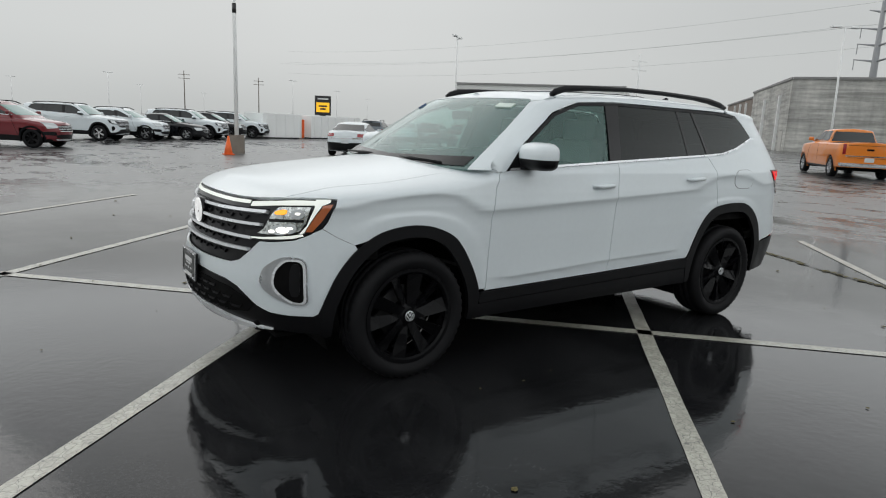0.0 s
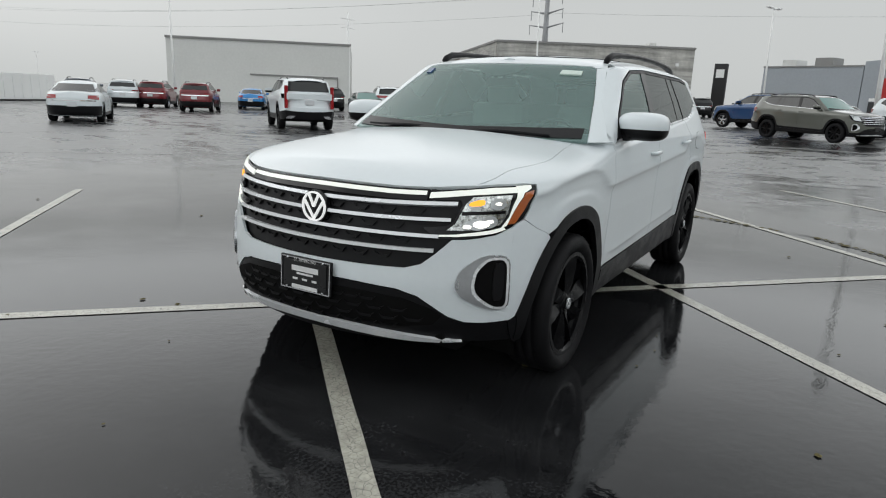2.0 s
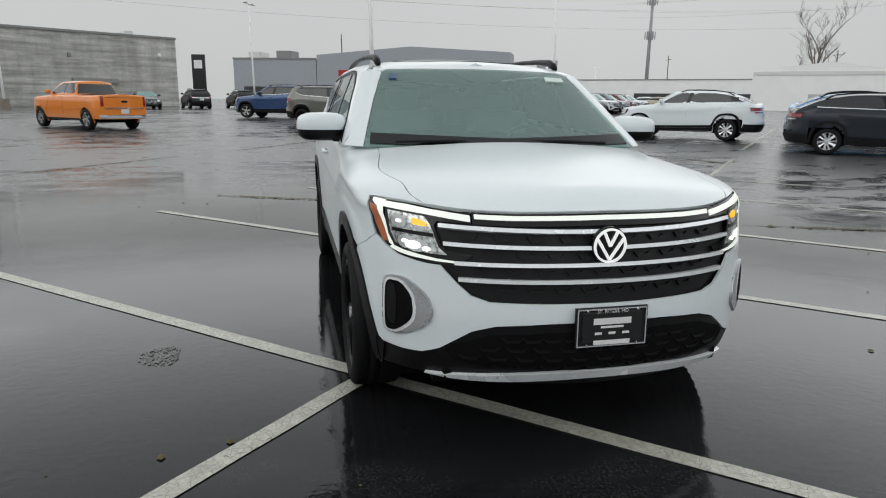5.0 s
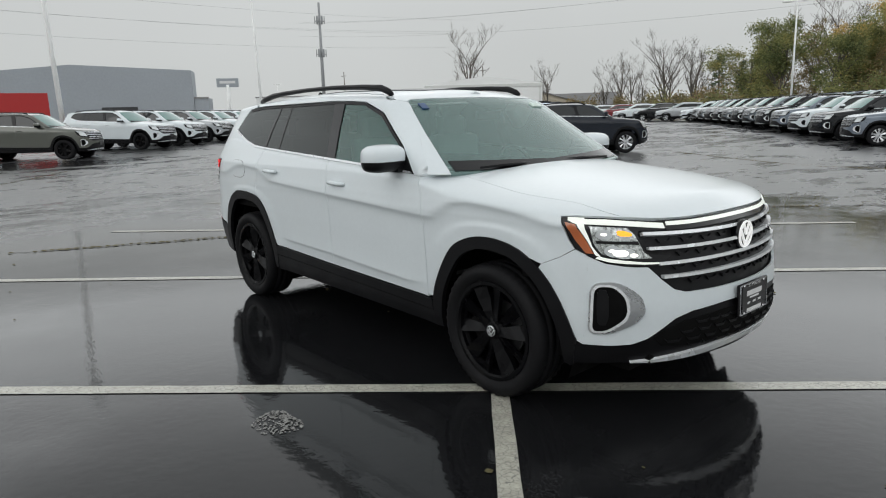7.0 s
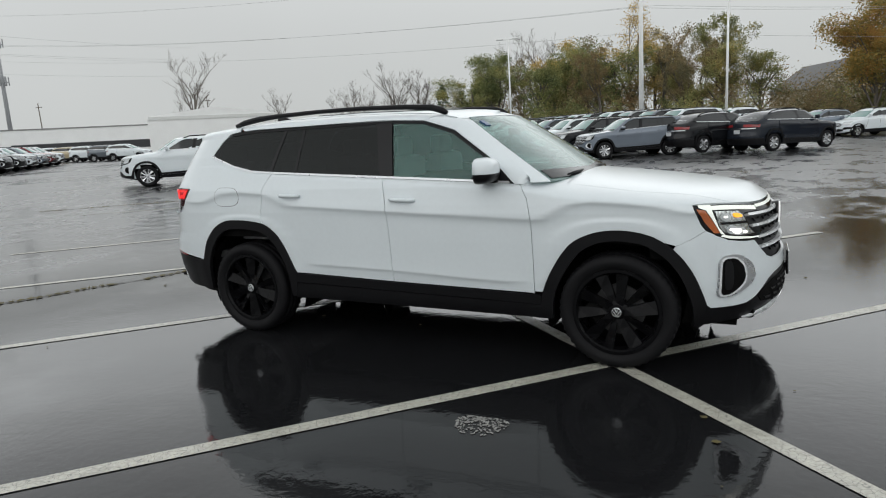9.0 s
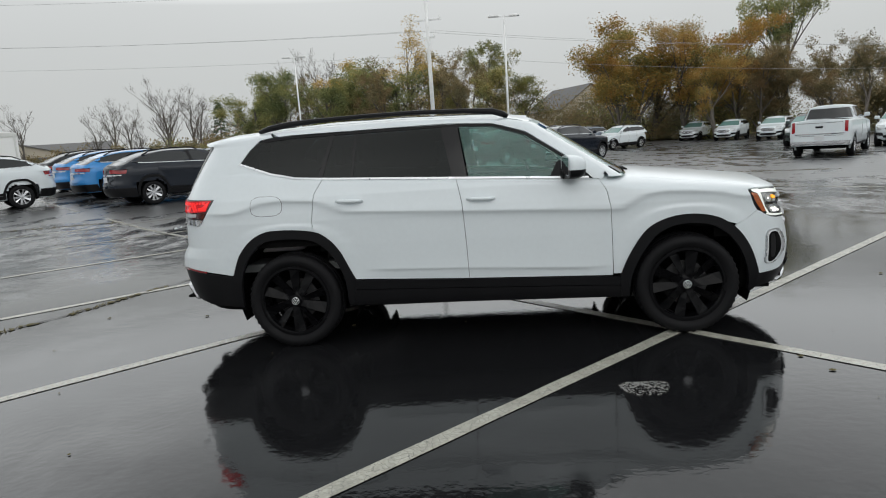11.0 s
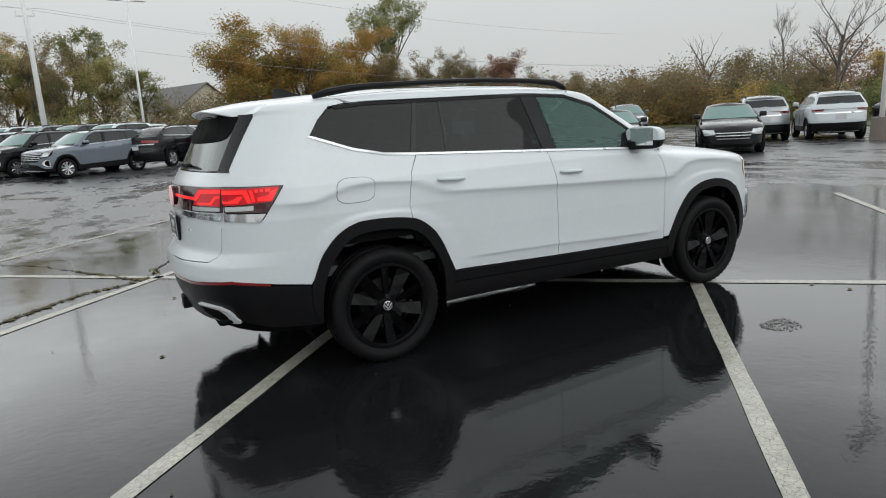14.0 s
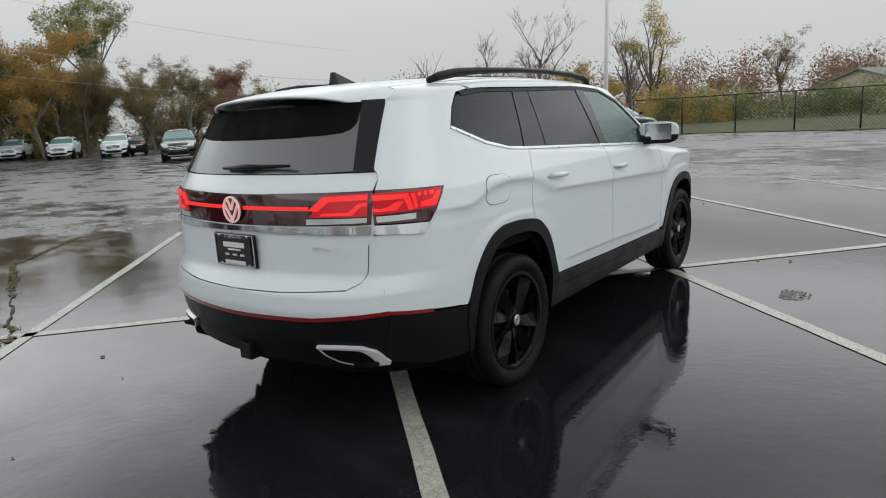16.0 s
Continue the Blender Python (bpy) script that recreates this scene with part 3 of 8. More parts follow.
def rim_mesh(rim=0.262, face=0.105):
    """The black wheel of the white SUV: five broad twisted blades with narrower ones between."""
    prof = [(rim - 0.006, -0.09), (rim + 0.006, -0.095), (rim + 0.008, -0.07), (rim - 0.028, -0.05), (rim - 0.03, 0.06), (rim - 0.012, face - 0.012), (rim + 0.010, face - 0.006), (rim + 0.010, face), (rim - 0.010, face + 0.001), (rim - 0.020, face - 0.012), (rim - 0.024, 0.05), (rim - 0.02, -0.06), (rim - 0.006, -0.09)]
    bits = [lathe(prof, 64)]
    bits.append(lathe([(0.0, face - 0.016), (0.040, face - 0.017), (0.046, face - 0.024), (0.070, face - 0.034), (0.078, face - 0.060), (0.078, 0.0), (0.0, 0.0)], 32))
    for k in range(5):
        a = 2 * math.pi * k / 5
        bits.append(vane(a, [(0.045, -0.026, 0.024, face - 0.030, face - 0.022), (0.11, -0.040, 0.018, face - 0.034, face - 0.012), (0.18, -0.062, 0.010, face - 0.040, face - 0.006), (rim - 0.008, -0.086, 0.000, face - 0.030, face - 0.006)]))
        bits.append(vane(a + 0.66, [(0.05, -0.018, 0.014, face - 0.030, face - 0.036), (0.11, -0.030, 0.012, face - 0.016, face - 0.040), (0.18, -0.046, 0.012, face - 0.008, face - 0.046), (rim - 0.008, -0.062, 0.010, face - 0.006, face - 0.040)]))
        lug = a + 0.34
        bits.append(tube([(0.056 * math.cos(lug), face - 0.04, 0.056 * math.sin(lug)), (0.056 * math.cos(lug), face - 0.024, 0.056 * math.sin(lug))], [0.011, 0.010], 6))
    v, f = joined(*bits)
    return mesh_of("rim", v, f, smooth=False)


def disc_mesh(r, o, steps=24):
    return mesh_of("disc", *lathe([(0.0, o), (r, o), (r, o - 0.015), (0.0, o - 0.015)], steps), smooth=False)


# ---- forms ----
SUV = Form(side=[(0.18, 0.88), (0.35, 0.94), (0.55, 0.968), (0.8, 0.985), (1.0, 0.985), (1.05, 0.975), (1.3, 0.94)],
           nose=[(0.2, 2.30), (0.3, 2.40), (0.45, 2.45), (0.65, 2.44), (0.85, 2.41), (1.0, 2.36), (1.1, 2.25)],
           tail=[(0.2, -2.45), (0.4, -2.57), (0.6, -2.63), (0.75, -2.62), (0.85, -2.57), (1.2, -2.53), (1.35, -2.45)],
           deck=[(-2.6, 1.34), (-1.4, 1.34), (0.9, 1.25), (1.3, 1.20), (1.8, 1.13), (2.2, 1.07), (2.4, 1.03)],
           cabin=[(1.15, 0.935), (1.25, 0.92), (1.64, 0.755), (1.70, 0.73), (1.8, 0.70)],
           shield=[(1.15, 1.25), (1.22, 1.15), (1.45, 0.80), (1.65, 0.50), (1.70, 0.36), (1.76, 0.1)],
           back=[(1.15, -2.52), (1.3, -2.46), (1.6, -2.33), (1.66, -2.38), (1.78, -2.2)],
           roof=[(-2.5, 1.67), (-2.05, 1.71), (-1.3, 1.755), (-0.6, 1.755), (-0.1, 1.735), (0.3, 1.70), (1.2, 1.6)], fd=0.28)
COUPE = Form(side=[(0.18, 0.872), (0.35, 0.927), (0.55, 0.950), (0.8, 0.962), (1.0, 0.964), (1.06, 0.958), (1.18, 0.940), (1.3, 0.90)],
             nose=[(0.2, 2.24), (0.3, 2.34), (0.42, 2.39), (0.6, 2.39), (0.8, 2.36), (0.95, 2.32), (1.02, 2.28), (1.1, 2.16)],
             tail=[(0.2, -2.42), (0.36, -2.55), (0.5, -2.61), (0.66, -2.62), (0.82, -2.57), (1.0, -2.55), (1.2, -2.53), (1.35, -2.44)],
             deck=[(-2.6, 1.30), (-1.4, 1.33), (0.9, 1.25), (1.15, 1.21), (1.5, 1.17), (1.9, 1.12), (2.2, 1.085), (2.4, 1.045)],
             cabin=[(1.15, 0.938), (1.24, 0.918), (1.62, 0.765), (1.70, 0.735), (1.8, 0.71)], shield=[(1.15, 1.25), (1.22, 1.15), (1.45, 0.80), (1.65, 0.50), (1.70, 0.36), (1.78, 0.1)],
             back=[(1.15, -2.5), (1.25, -2.42), (1.5, -1.9), (1.66, -1.45), (1.78, -1.0)],
             roof=[(-2.5, 1.36), (-2.0, 1.50), (-1.5, 1.635), (-1.0, 1.70), (-0.6, 1.715), (-0.1, 1.71), (0.3, 1.69), (1.2, 1.6)], fd=0.28)
SMALL = Form(side=[(0.18, 0.84), (0.35, 0.88), (0.6, 0.915), (0.9, 0.92), (1.1, 0.89), (1.3, 0.86)],
             nose=[(0.2, 2.05), (0.35, 2.18), (0.6, 2.22), (0.8, 2.18), (0.95, 2.08), (1.05, 1.95)],
             tail=[(0.2, -2.05), (0.4, -2.20), (0.65, -2.24), (0.9, -2.20), (1.3, -2.1)],
             deck=[(-2.3, 1.24), (-1.2, 1.22), (0.8, 1.13), (1.3, 1.06), (1.8, 0.99), (2.2, 0.92)],
             cabin=[(1.05, 0.87), (1.15, 0.85), (1.5, 0.70), (1.56, 0.66), (1.7, 0.6)],
             shield=[(1.05, 1.15), (1.15, 0.98), (1.5, 0.28), (1.56, 0.14), (1.7, -0.1)],
             back=[(1.05, -2.18), (1.2, -2.12), (1.5, -1.82), (1.56, -1.9), (1.7, -1.7)],
             roof=[(-2.3, 1.55), (-1.8, 1.60), (-0.9, 1.65), (-0.2, 1.65), (0.2, 1.61), (1.2, 1.5)], xf=1.0, xr=-1.15, pf=3.6, pr=4.0, crown=0.12, fd=0.3)
SEDAN = Form(side=[(0.16, 0.82), (0.3, 0.87), (0.55, 0.90), (0.8, 0.90), (0.95, 0.87), (1.1, 0.84)],
             nose=[(0.18, 2.15), (0.3, 2.26), (0.5, 2.30), (0.65, 2.27), (0.78, 2.16), (0.9, 2.0)],
             tail=[(0.2, -2.2), (0.35, -2.33), (0.55, -2.38), (0.85, -2.36), (1.05, -2.28)],
             deck=[(-2.4, 1.06), (-1.5, 1.10), (0.7, 1.03), (1.2, 0.97), (1.8, 0.88), (2.25, 0.78)],
             cabin=[(0.9, 0.86), (1.0, 0.83), (1.36, 0.64), (1.42, 0.60), (1.5, 0.55)],
             shield=[(0.9, 1.1), (1.0, 0.92), (1.36, 0.14), (1.42, 0.0), (1.5, -0.2)],
             back=[(0.9, -2.2), (1.05, -1.86), (1.36, -1.12), (1.42, -0.95), (1.5, -0.8)],
             roof=[(-2.0, 1.12), (-1.5, 1.34), (-1.1, 1.42), (-0.5, 1.46), (0.0, 1.45), (0.3, 1.41), (1.2, 1.3)], xf=1.0, xr=-1.2, pf=3.4, pr=4.5, crown=0.12, fd=0.3)
PICKUP = Form(side=[(0.3, 0.90), (0.5, 0.97), (0.8, 1.0), (1.1, 0.99), (1.3, 0.95)],
              nose=[(0.3, 2.75), (0.5, 2.90), (0.8, 2.90), (1.1, 2.84), (1.25, 2.7)],
              tail=[(0.3, -2.85), (0.5, -2.92), (1.2, -2.92), (1.35, -2.92)],
              deck=[(-3.0, 1.36), (0.9, 1.36), (1.4, 1.33), (2.2, 1.28), (2.9, 1.20)],
              cabin=[(1.2, 0.93), (1.35, 0.90), (1.78, 0.74), (1.84, 0.70), (2.0, 0.66)],
              shield=[(1.2, 1.45), (1.35, 1.25), (1.78, 0.55), (1.84, 0.42), (2.0, 0.2)],
              back=[(1.2, -1.15), (1.35, -1.12), (1.78, -1.0), (1.84, -0.98), (2.0, -0.9)],
              roof=[(-1.3, 1.86), (-0.4, 1.89), (0.3, 1.88), (1.4, 1.75)], xf=1.7, xr=-2.5, pf=4.0, pr=8.0, crown=0.08, fd=0.25)



def plain_tyre(r):
    """A parked vehicle's tyre with the dark brake behind the rim."""
    k = r * 0.69
    ring = lathe([(k - 0.01, -0.10), (k + 0.02, -0.115), (r - 0.03, -0.12), (r, -0.09), (r, 0.09), (r - 0.03, 0.12), (k + 0.02, 0.115), (k - 0.01, 0.10)], 28)
    plate = lathe([(0.0, -0.02), (k, -0.02), (k, -0.04), (0.0, -0.04)], 20)
    return mesh_of("tyre", *joined(ring, plate))


def plain_rim(r, style):
    k, face = r * 0.69, 0.10
    bits = [lathe([(k - 0.03, 0.0), (k - 0.014, face - 0.012), (k + 0.010, face - 0.004), (k + 0.010, face + 0.002), (k - 0.014, face), (k - 0.034, 0.0)], 28), lathe([(0.0, face - 0.014), (0.05, face - 0.018), (0.06, face - 0.04), (0.0, face - 0.06)], 12)]
    if style == "turbine":
        for q in range(5):
            a = 2 * math.pi * q / 5
            bits.append(vane(a, [(0.045, -0.022, 0.022, face - 0.026, face - 0.020), (k - 0.008, -0.078, 0.004, face - 0.022, face - 0.006)]))
            bits.append(vane(a + 0.66, [(0.05, -0.016, 0.014, face - 0.028, face - 0.030), (k - 0.008, -0.050, 0.004, face - 0.008, face - 0.030)]))
    elif style == "five":
        for q in range(5):
            a = 2 * math.pi * q / 5
            for d in (-0.15, 0.15):
                bits.append(vane(a + d, [(0.04, -0.018, 0.018, face - 0.02, face - 0.02), (k - 0.008, -0.020 - 0.06 * d, 0.020 - 0.06 * d, face - 0.01, face - 0.01)]))
    else:
        for q in range(6):
            bits.append(vane(2 * math.pi * q / 6, [(0.04, -0.022, 0.022, face - 0.02, face - 0.02), (k - 0.008, -0.034, 0.034, face - 0.01, face - 0.01)]))
    return mesh_of("rim", *joined(*bits), smooth=False)


TYRE = {r: plain_tyre(r) for r in (0.34, 0.37, 0.40)}
RIM = {(r, st): plain_rim(r, st) for r in (0.34, 0.37, 0.40) for st in ("five", "six", "turbine")}
KITS = {}


def kit(kind):
    """The meshes of one kind of parked vehicle, built once."""
    if kind in KITS:
        return KITS[kind]
    F, wb, r, z0 = {"suv": (SUV, 1.49, 0.37, 0.30), "coupe": (COUPE, 1.49, 0.37, 0.30), "small": (SMALL, 1.34, 0.34, 0.26), "sedan": (SEDAN, 1.36, 0.34, 0.22), "pickup": (PICKUP, 1.83, 0.40, 0.42)}[kind]
    cols = np.arange(-2.6, 2.2, 0.08)
    k = {"form": F, "wb": wb, "r": r}
    wells = [(wb, r), (-wb, r)]
    k["body"] = skin(F, z0, cols, wells, r + 0.055)
    dark = kind in ("suv", "coupe", "small")
    ring = []
    for ax, az in wells:
        n = 20
        outer, inner = r + (0.115 if dark else 0.085), r + 0.05
        top = [(ax + q * math.cos(a), az + q * math.sin(a)) for q in (inner, outer) for a in np.radians(np.linspace(-18, 198, n + 1))]
        pts = F.place("side_low", [p[0] for p in top], [p[1] for p in top])
        for sg in (1, -1):
            v = [(p[0], sg * (p[1] + 0.014), p[2]) for p in pts] + [(p[0], sg * (p[1] - 0.05), p[2]) for p in pts[: n + 1]]
            f = []
            for j in range(n):
                f.append((j, j + 1, n + 2 + j, n + 1 + j))
                f.append((j, 2 * n + 2 + j, 2 * n + 3 + j, j + 1))
            ring.append((v, f))
    k["arch"] = [mesh_of("arch", v, f) for v, f in ring]
    us = np.r_[-0.9:0.91:0.1]
    z1, z2 = F.cabin[1][0] + 0.01, F.cabin[2][0] + 0.0
    w1, w2 = F.at(F.cabin, z1) - 0.05, F.at(F.cabin, z2) - 0.06
    k["windscreen"] = panel(F, "shield", [(-w1, z1), (w1, z1), (w2, z2), (-w2, z2)], 0.1, 0.1, 0.006)
    b1, b2 = F.back[1][0] + 0.02, F.back[2][0] - 0.03
    w1, w2 = F.at(F.cabin, b1) - 0.10, F.at(F.cabin, b2) - 0.10
    k["rear_window"] = panel(F, "back", [(-w1, b1), (w1, b1), (w2, b2), (-w2, b2)], 0.1, 0.1, 0.006)
    zb = F.cabin[1][0]
    zt = F.cabin[2][0]
    fx0, fx1 = float(F.at(F.shield, zb)) - F.fd - 0.03, float(F.at(F.shield, zt)) - F.fd - 0.10
    bx0, bx1 = float(F.at(F.back, zb)) + 0.30, float(F.at(F.back, zt)) + 0.34
    if kind in ("suv",):
        bx0, bx1 = -1.75, -1.65
    q0, q1 = -0.10, -0.22
    rise = 0.05 if kind in ("suv", "coupe", "small") else 0.0
    k["side_windows"] = []
    front = [(q0, zb + 0.03), (fx0, zb), (fx1, zt - 0.01), (q1 + 0.02, zt)]
    rear = [(bx0, zb + 0.03 + rise + 0.08), (bx0 + 0.3, zb + 0.03 + rise), (q0 - 0.10, zb + 0.03), (q1 - 0.09, zt), (bx1, zt - 0.01)]
    if kind == "pickup":
        rear = [(-0.95, zb + 0.03), (q0 - 0.1, zb + 0.03), (q1 - 0.09, zt), (-0.9, zt)]
    for name, poly in (("front", front), ("rear", rear)):
        for mir in (False, True):
            k["side_windows"].append((name, panel(F, "left", soft(poly, 1), 0.25, 0.1, 0.006, mirror=mir)))
    zg0, zg1, zh = {"suv": (0.66, 0.97, 1.03), "coupe": (0.66, 0.97, 1.03), "small": (0.62, 0.84, 0.92), "sedan": (0.40, 0.68, 0.72), "pickup": (0.72, 1.10, 1.14)}[kind]
    hw = {"suv": 0.62, "coupe": 0.62, "small": 0.5, "sedan": 0.5, "pickup": 0.6}[kind]
    k["grille"] = panel(F, "front", soft([(-hw, zg1), (-hw * 0.8, zg0), (hw * 0.8, zg0), (hw, zg1)], 1), 0.1, 0.05, 0.008)
    k["bars"] = [panel(F, "front", [(-hw * s, z), (-hw * s, z - 0.018), (hw * s, z - 0.018), (hw * s, z)], 0.1, 0.05, 0.018) for z, s in ((zg1 - 0.05, 0.96), (zg1 - 0.13, 0.92), (zg1 - 0.21, 0.86))]
    k["intake"] = panel(F, "front", soft([(-hw * 1.15, zg0 - 0.12), (-hw, z0 + 0.08), (hw, z0 + 0.08), (hw * 1.15, zg0 - 0.12)], 1), 0.1, 0.05, 0.006)
    k["skid"] = panel(F, "front", [(-hw * 1.05, z0 + 0.07), (-hw * 0.95, z0 + 0.02), (hw * 0.95, z0 + 0.02), (hw * 1.05, z0 + 0.07)], 0.1, 0.05, 0.012)
    wn_ = float(F.at(F.side, zg1))
    k["headlights"] = [panel(F, "front", [(s * (hw + 0.01), zh - 0.01), (s * (hw - 0.03), zg1 - 0.10), (s * (wn_ * 0.84), zg1 - 0.13), (s * (wn_ * 0.90), zh)], 0.05, 0.04, 0.010) for s in (1, -1)]
    k["fog"] = [panel(F, "front", soft([(s * (hw + 0.06), zg0 - 0.02), (s * (hw + 0.03), zg0 - 0.17), (s * (wn_ * 0.90), zg0 - 0.14), (s * (wn_ * 0.93), zg0 - 0.02)], 1), 0.05, 0.04, 0.008) for s in (1, -1)]
    zl = {"suv": (1.06, 1.20), "coupe": (1.02, 1.15), "small": (0.95, 1.10), "sedan": (0.80, 0.95), "pickup": (0.88, 1.28)}[kind]
    wt = float(F.at(F.side, zl[0]))
    inn = 0.30 if kind in ("suv", "coupe") else 0.55
    if kind == "pickup":
        inn = 0.80
    k["tail_lights"] = [panel(F, "rear", [(s * wt * inn, zl[1]), (s * wt * inn, zl[0] + 0.03), (s * wt * 0.90, zl[0]), (s * wt * 0.90, zl[1])], 0.04, 0.05, 0.010) for s in (1, -1)]
    k["rear_strip"] = panel(F, "rear", [(-wt * 0.8, zl[0] - 0.02), (-wt * 0.8, zl[0] - 0.06), (wt * 0.8, zl[0] - 0.06), (wt * 0.8, zl[0] - 0.02)], 0.1, 0.05, 0.010)
    k["rear_valance"] = panel(F, "rear", [(-wt * 0.97, 0.58), (-wt * 0.95, z0 + 0.02), (wt * 0.95, z0 + 0.02), (wt * 0.97, 0.58)], 0.06, 0.05, 0.008)
    k["sill"] = [panel(F, "left", [(-wb + r + 0.1, 0.46 if dark else 0.34), (-wb + r + 0.08, z0), (wb - r - 0.08, z0), (wb - r - 0.1, 0.44 if dark else 0.34)], 0.3, 0.06, 0.010, mirror=mir) for mir in (False, True)]
    mid_x = q0 - 0.02
    top_z = zb - 0.005
    back_x = -wb + r + 0.02
    lines = [[(mid_x, top_z), (mid_x - 0.008, top_z), (mid_x - 0.008, z0 + 0.2), (mid_x, z0 + 0.2)], [(fx0 - 0.02, top_z - 0.03), (fx0 - 0.028, top_z - 0.03), (wb - r - 0.14, z0 + 0.2), (wb - r - 0.13, z0 + 0.2)]]
    if kind != "pickup":
        lines.append([(back_x + 0.04, top_z + 0.02), (back_x + 0.032, top_z + 0.02), (back_x + 0.10, r + 0.42), (back_x + 0.108, r + 0.42)])
    k["seams"] = [panel(F, "left", q, 0.3, 0.12, 0.004, 0.004, mirror=mir) for q in lines for mir in (False, True)]
    k["pillars"] = [panel(F, "left", [(q0 + 0.02, zb + 0.02), (q0 - 0.12, zb + 0.02), (q1 - 0.11, zt), (q1 + 0.04, zt)], 0.3, 0.12, 0.005, 0.004, mirror=mir) for mir in (False, True)]
    k["handles"] = [panel(F, "left", [(hx, zb - 0.10), (hx, zb - 0.13), (hx + 0.20, zb - 0.13), (hx + 0.20, zb - 0.10)], 0.1, 0.05, 0.022, 0.02, mirror=mir) for hx in (mid_x + 0.04, back_x + 0.18) for mir in (False, True)]
    yb = float(F.at(F.cabin, zb)) + 0.01
    bm = bmesh.new()
    box(bm, 0, 0.10, 0.09, 0.10, 0.20, 0.15, 0.04)
    box(bm, 0.0, -0.01, 0.02, 0.05, 0.10, 0.04, 0.01)
    k["mirror"] = bm_mesh("mirror", bm, True)
    k["mirror_at"] = (fx0 - 0.05, yb, zb)
    fl = boxes((0, 0, z0 + 0.02, wb * 2 + 1.2, 1.5, 0.10, 0.03), (wb, 0, r + 0.12, 0.95, 1.5, 0.5, 0.05), (-wb, 0, r + 0.12, 0.95, 1.5, 0.5, 0.05))
    k["underside"] = bm_mesh("underside", fl)
    k["plate_at"] = (float(F.at(F.nose, zg0 - 0.03)) + 0.015, float(F.at(F.tail, zl[0] - 0.2)) - 0.012, zg0 - 0.03, zl[0] - 0.17)
    k["plate"] = bm_mesh("plate", boxes((0, 0, 0, 0.012, 0.32, 0.16, 0.004)))
    if dark:
        k["rails"] = []
        for sg in (1, -1):
            xs = np.linspace(0.15, float(F.roof[1][0]) + 0.35, 9)
            pts = [(x, sg * (float(F.at(F.cabin, F.at(F.roof, x) - F.roof_crown)) - 0.09), float(F.at(F.roof, x)) + 0.012 - (0.06 if j in (0, 8) else 0)) for j, x in enumerate(xs)]
            k["rails"].append(mesh_of("rail", *tube(pts, [0.022] * 9, 6)))
    k["belt"] = []
    if kind in ("suv", "coupe", "small", "sedan"):
        low_line = [(fx0 + 0.04, zb - 0.012), (q0, zb + 0.016), (bx0 + 0.3, zb + 0.016 + rise), (bx0, zb + 0.096 + rise)]
        for mir in (False, True):
            k["belt"].append(panel(F, "left", low_line + [(x, z + 0.018) for x, z in low_line[::-1]], 0.3, 0.1, 0.012, 0.006, mirror=mir))
    if kind == "pickup":
        # dark sheet on the closed deck paints in the open bed's shade
        k["bed"] = panel(F, "deck", [(-1.25, 0.78), (-1.25, -0.78), (-2.80, -0.78), (-2.80, 0.78)], 0.3, 0.2, 0.006)
        k["tailgate_lines"] = [panel(F, "rear", [(-0.74, z), (-0.74, z - 0.012), (0.74, z - 0.012), (0.74, z)], 0.2, 0.05, 0.006) for z in (1.24, 0.78)]
        k["gate_handle"] = panel(F, "rear", [(-0.12, 1.12), (-0.12, 1.05), (0.12, 1.05), (0.12, 1.12)], 0.2, 0.05, 0.012)
    KITS[kind] = k
    return k


FULL = {}


def merged(obs, fine=1.4):
    """Light copies of the given parts of the white SUV, joined into one mesh."""
    bm = bmesh.new()
    for ob in obs:
        r = RECIPES.get(ob.data.name)
        me = panel(r[0], r[1], r[2], 0.16 * fine, 0.055 * fine, r[3], r[4], mirror=r[5]) if r else ob.data
        n = len(bm.verts)
        bm.from_mesh(me)
        bm.verts.ensure_lookup_table()
        m = ob.matrix_basis if ob.parent == hero else ob.parent.matrix_basis @ ob.matrix_basis
        bmesh.ops.transform(bm, matrix=m, verts=bm.verts[n:])
        if r:
            bpy.data.meshes.remove(me)
    return bm_mesh("car_panel", bm)


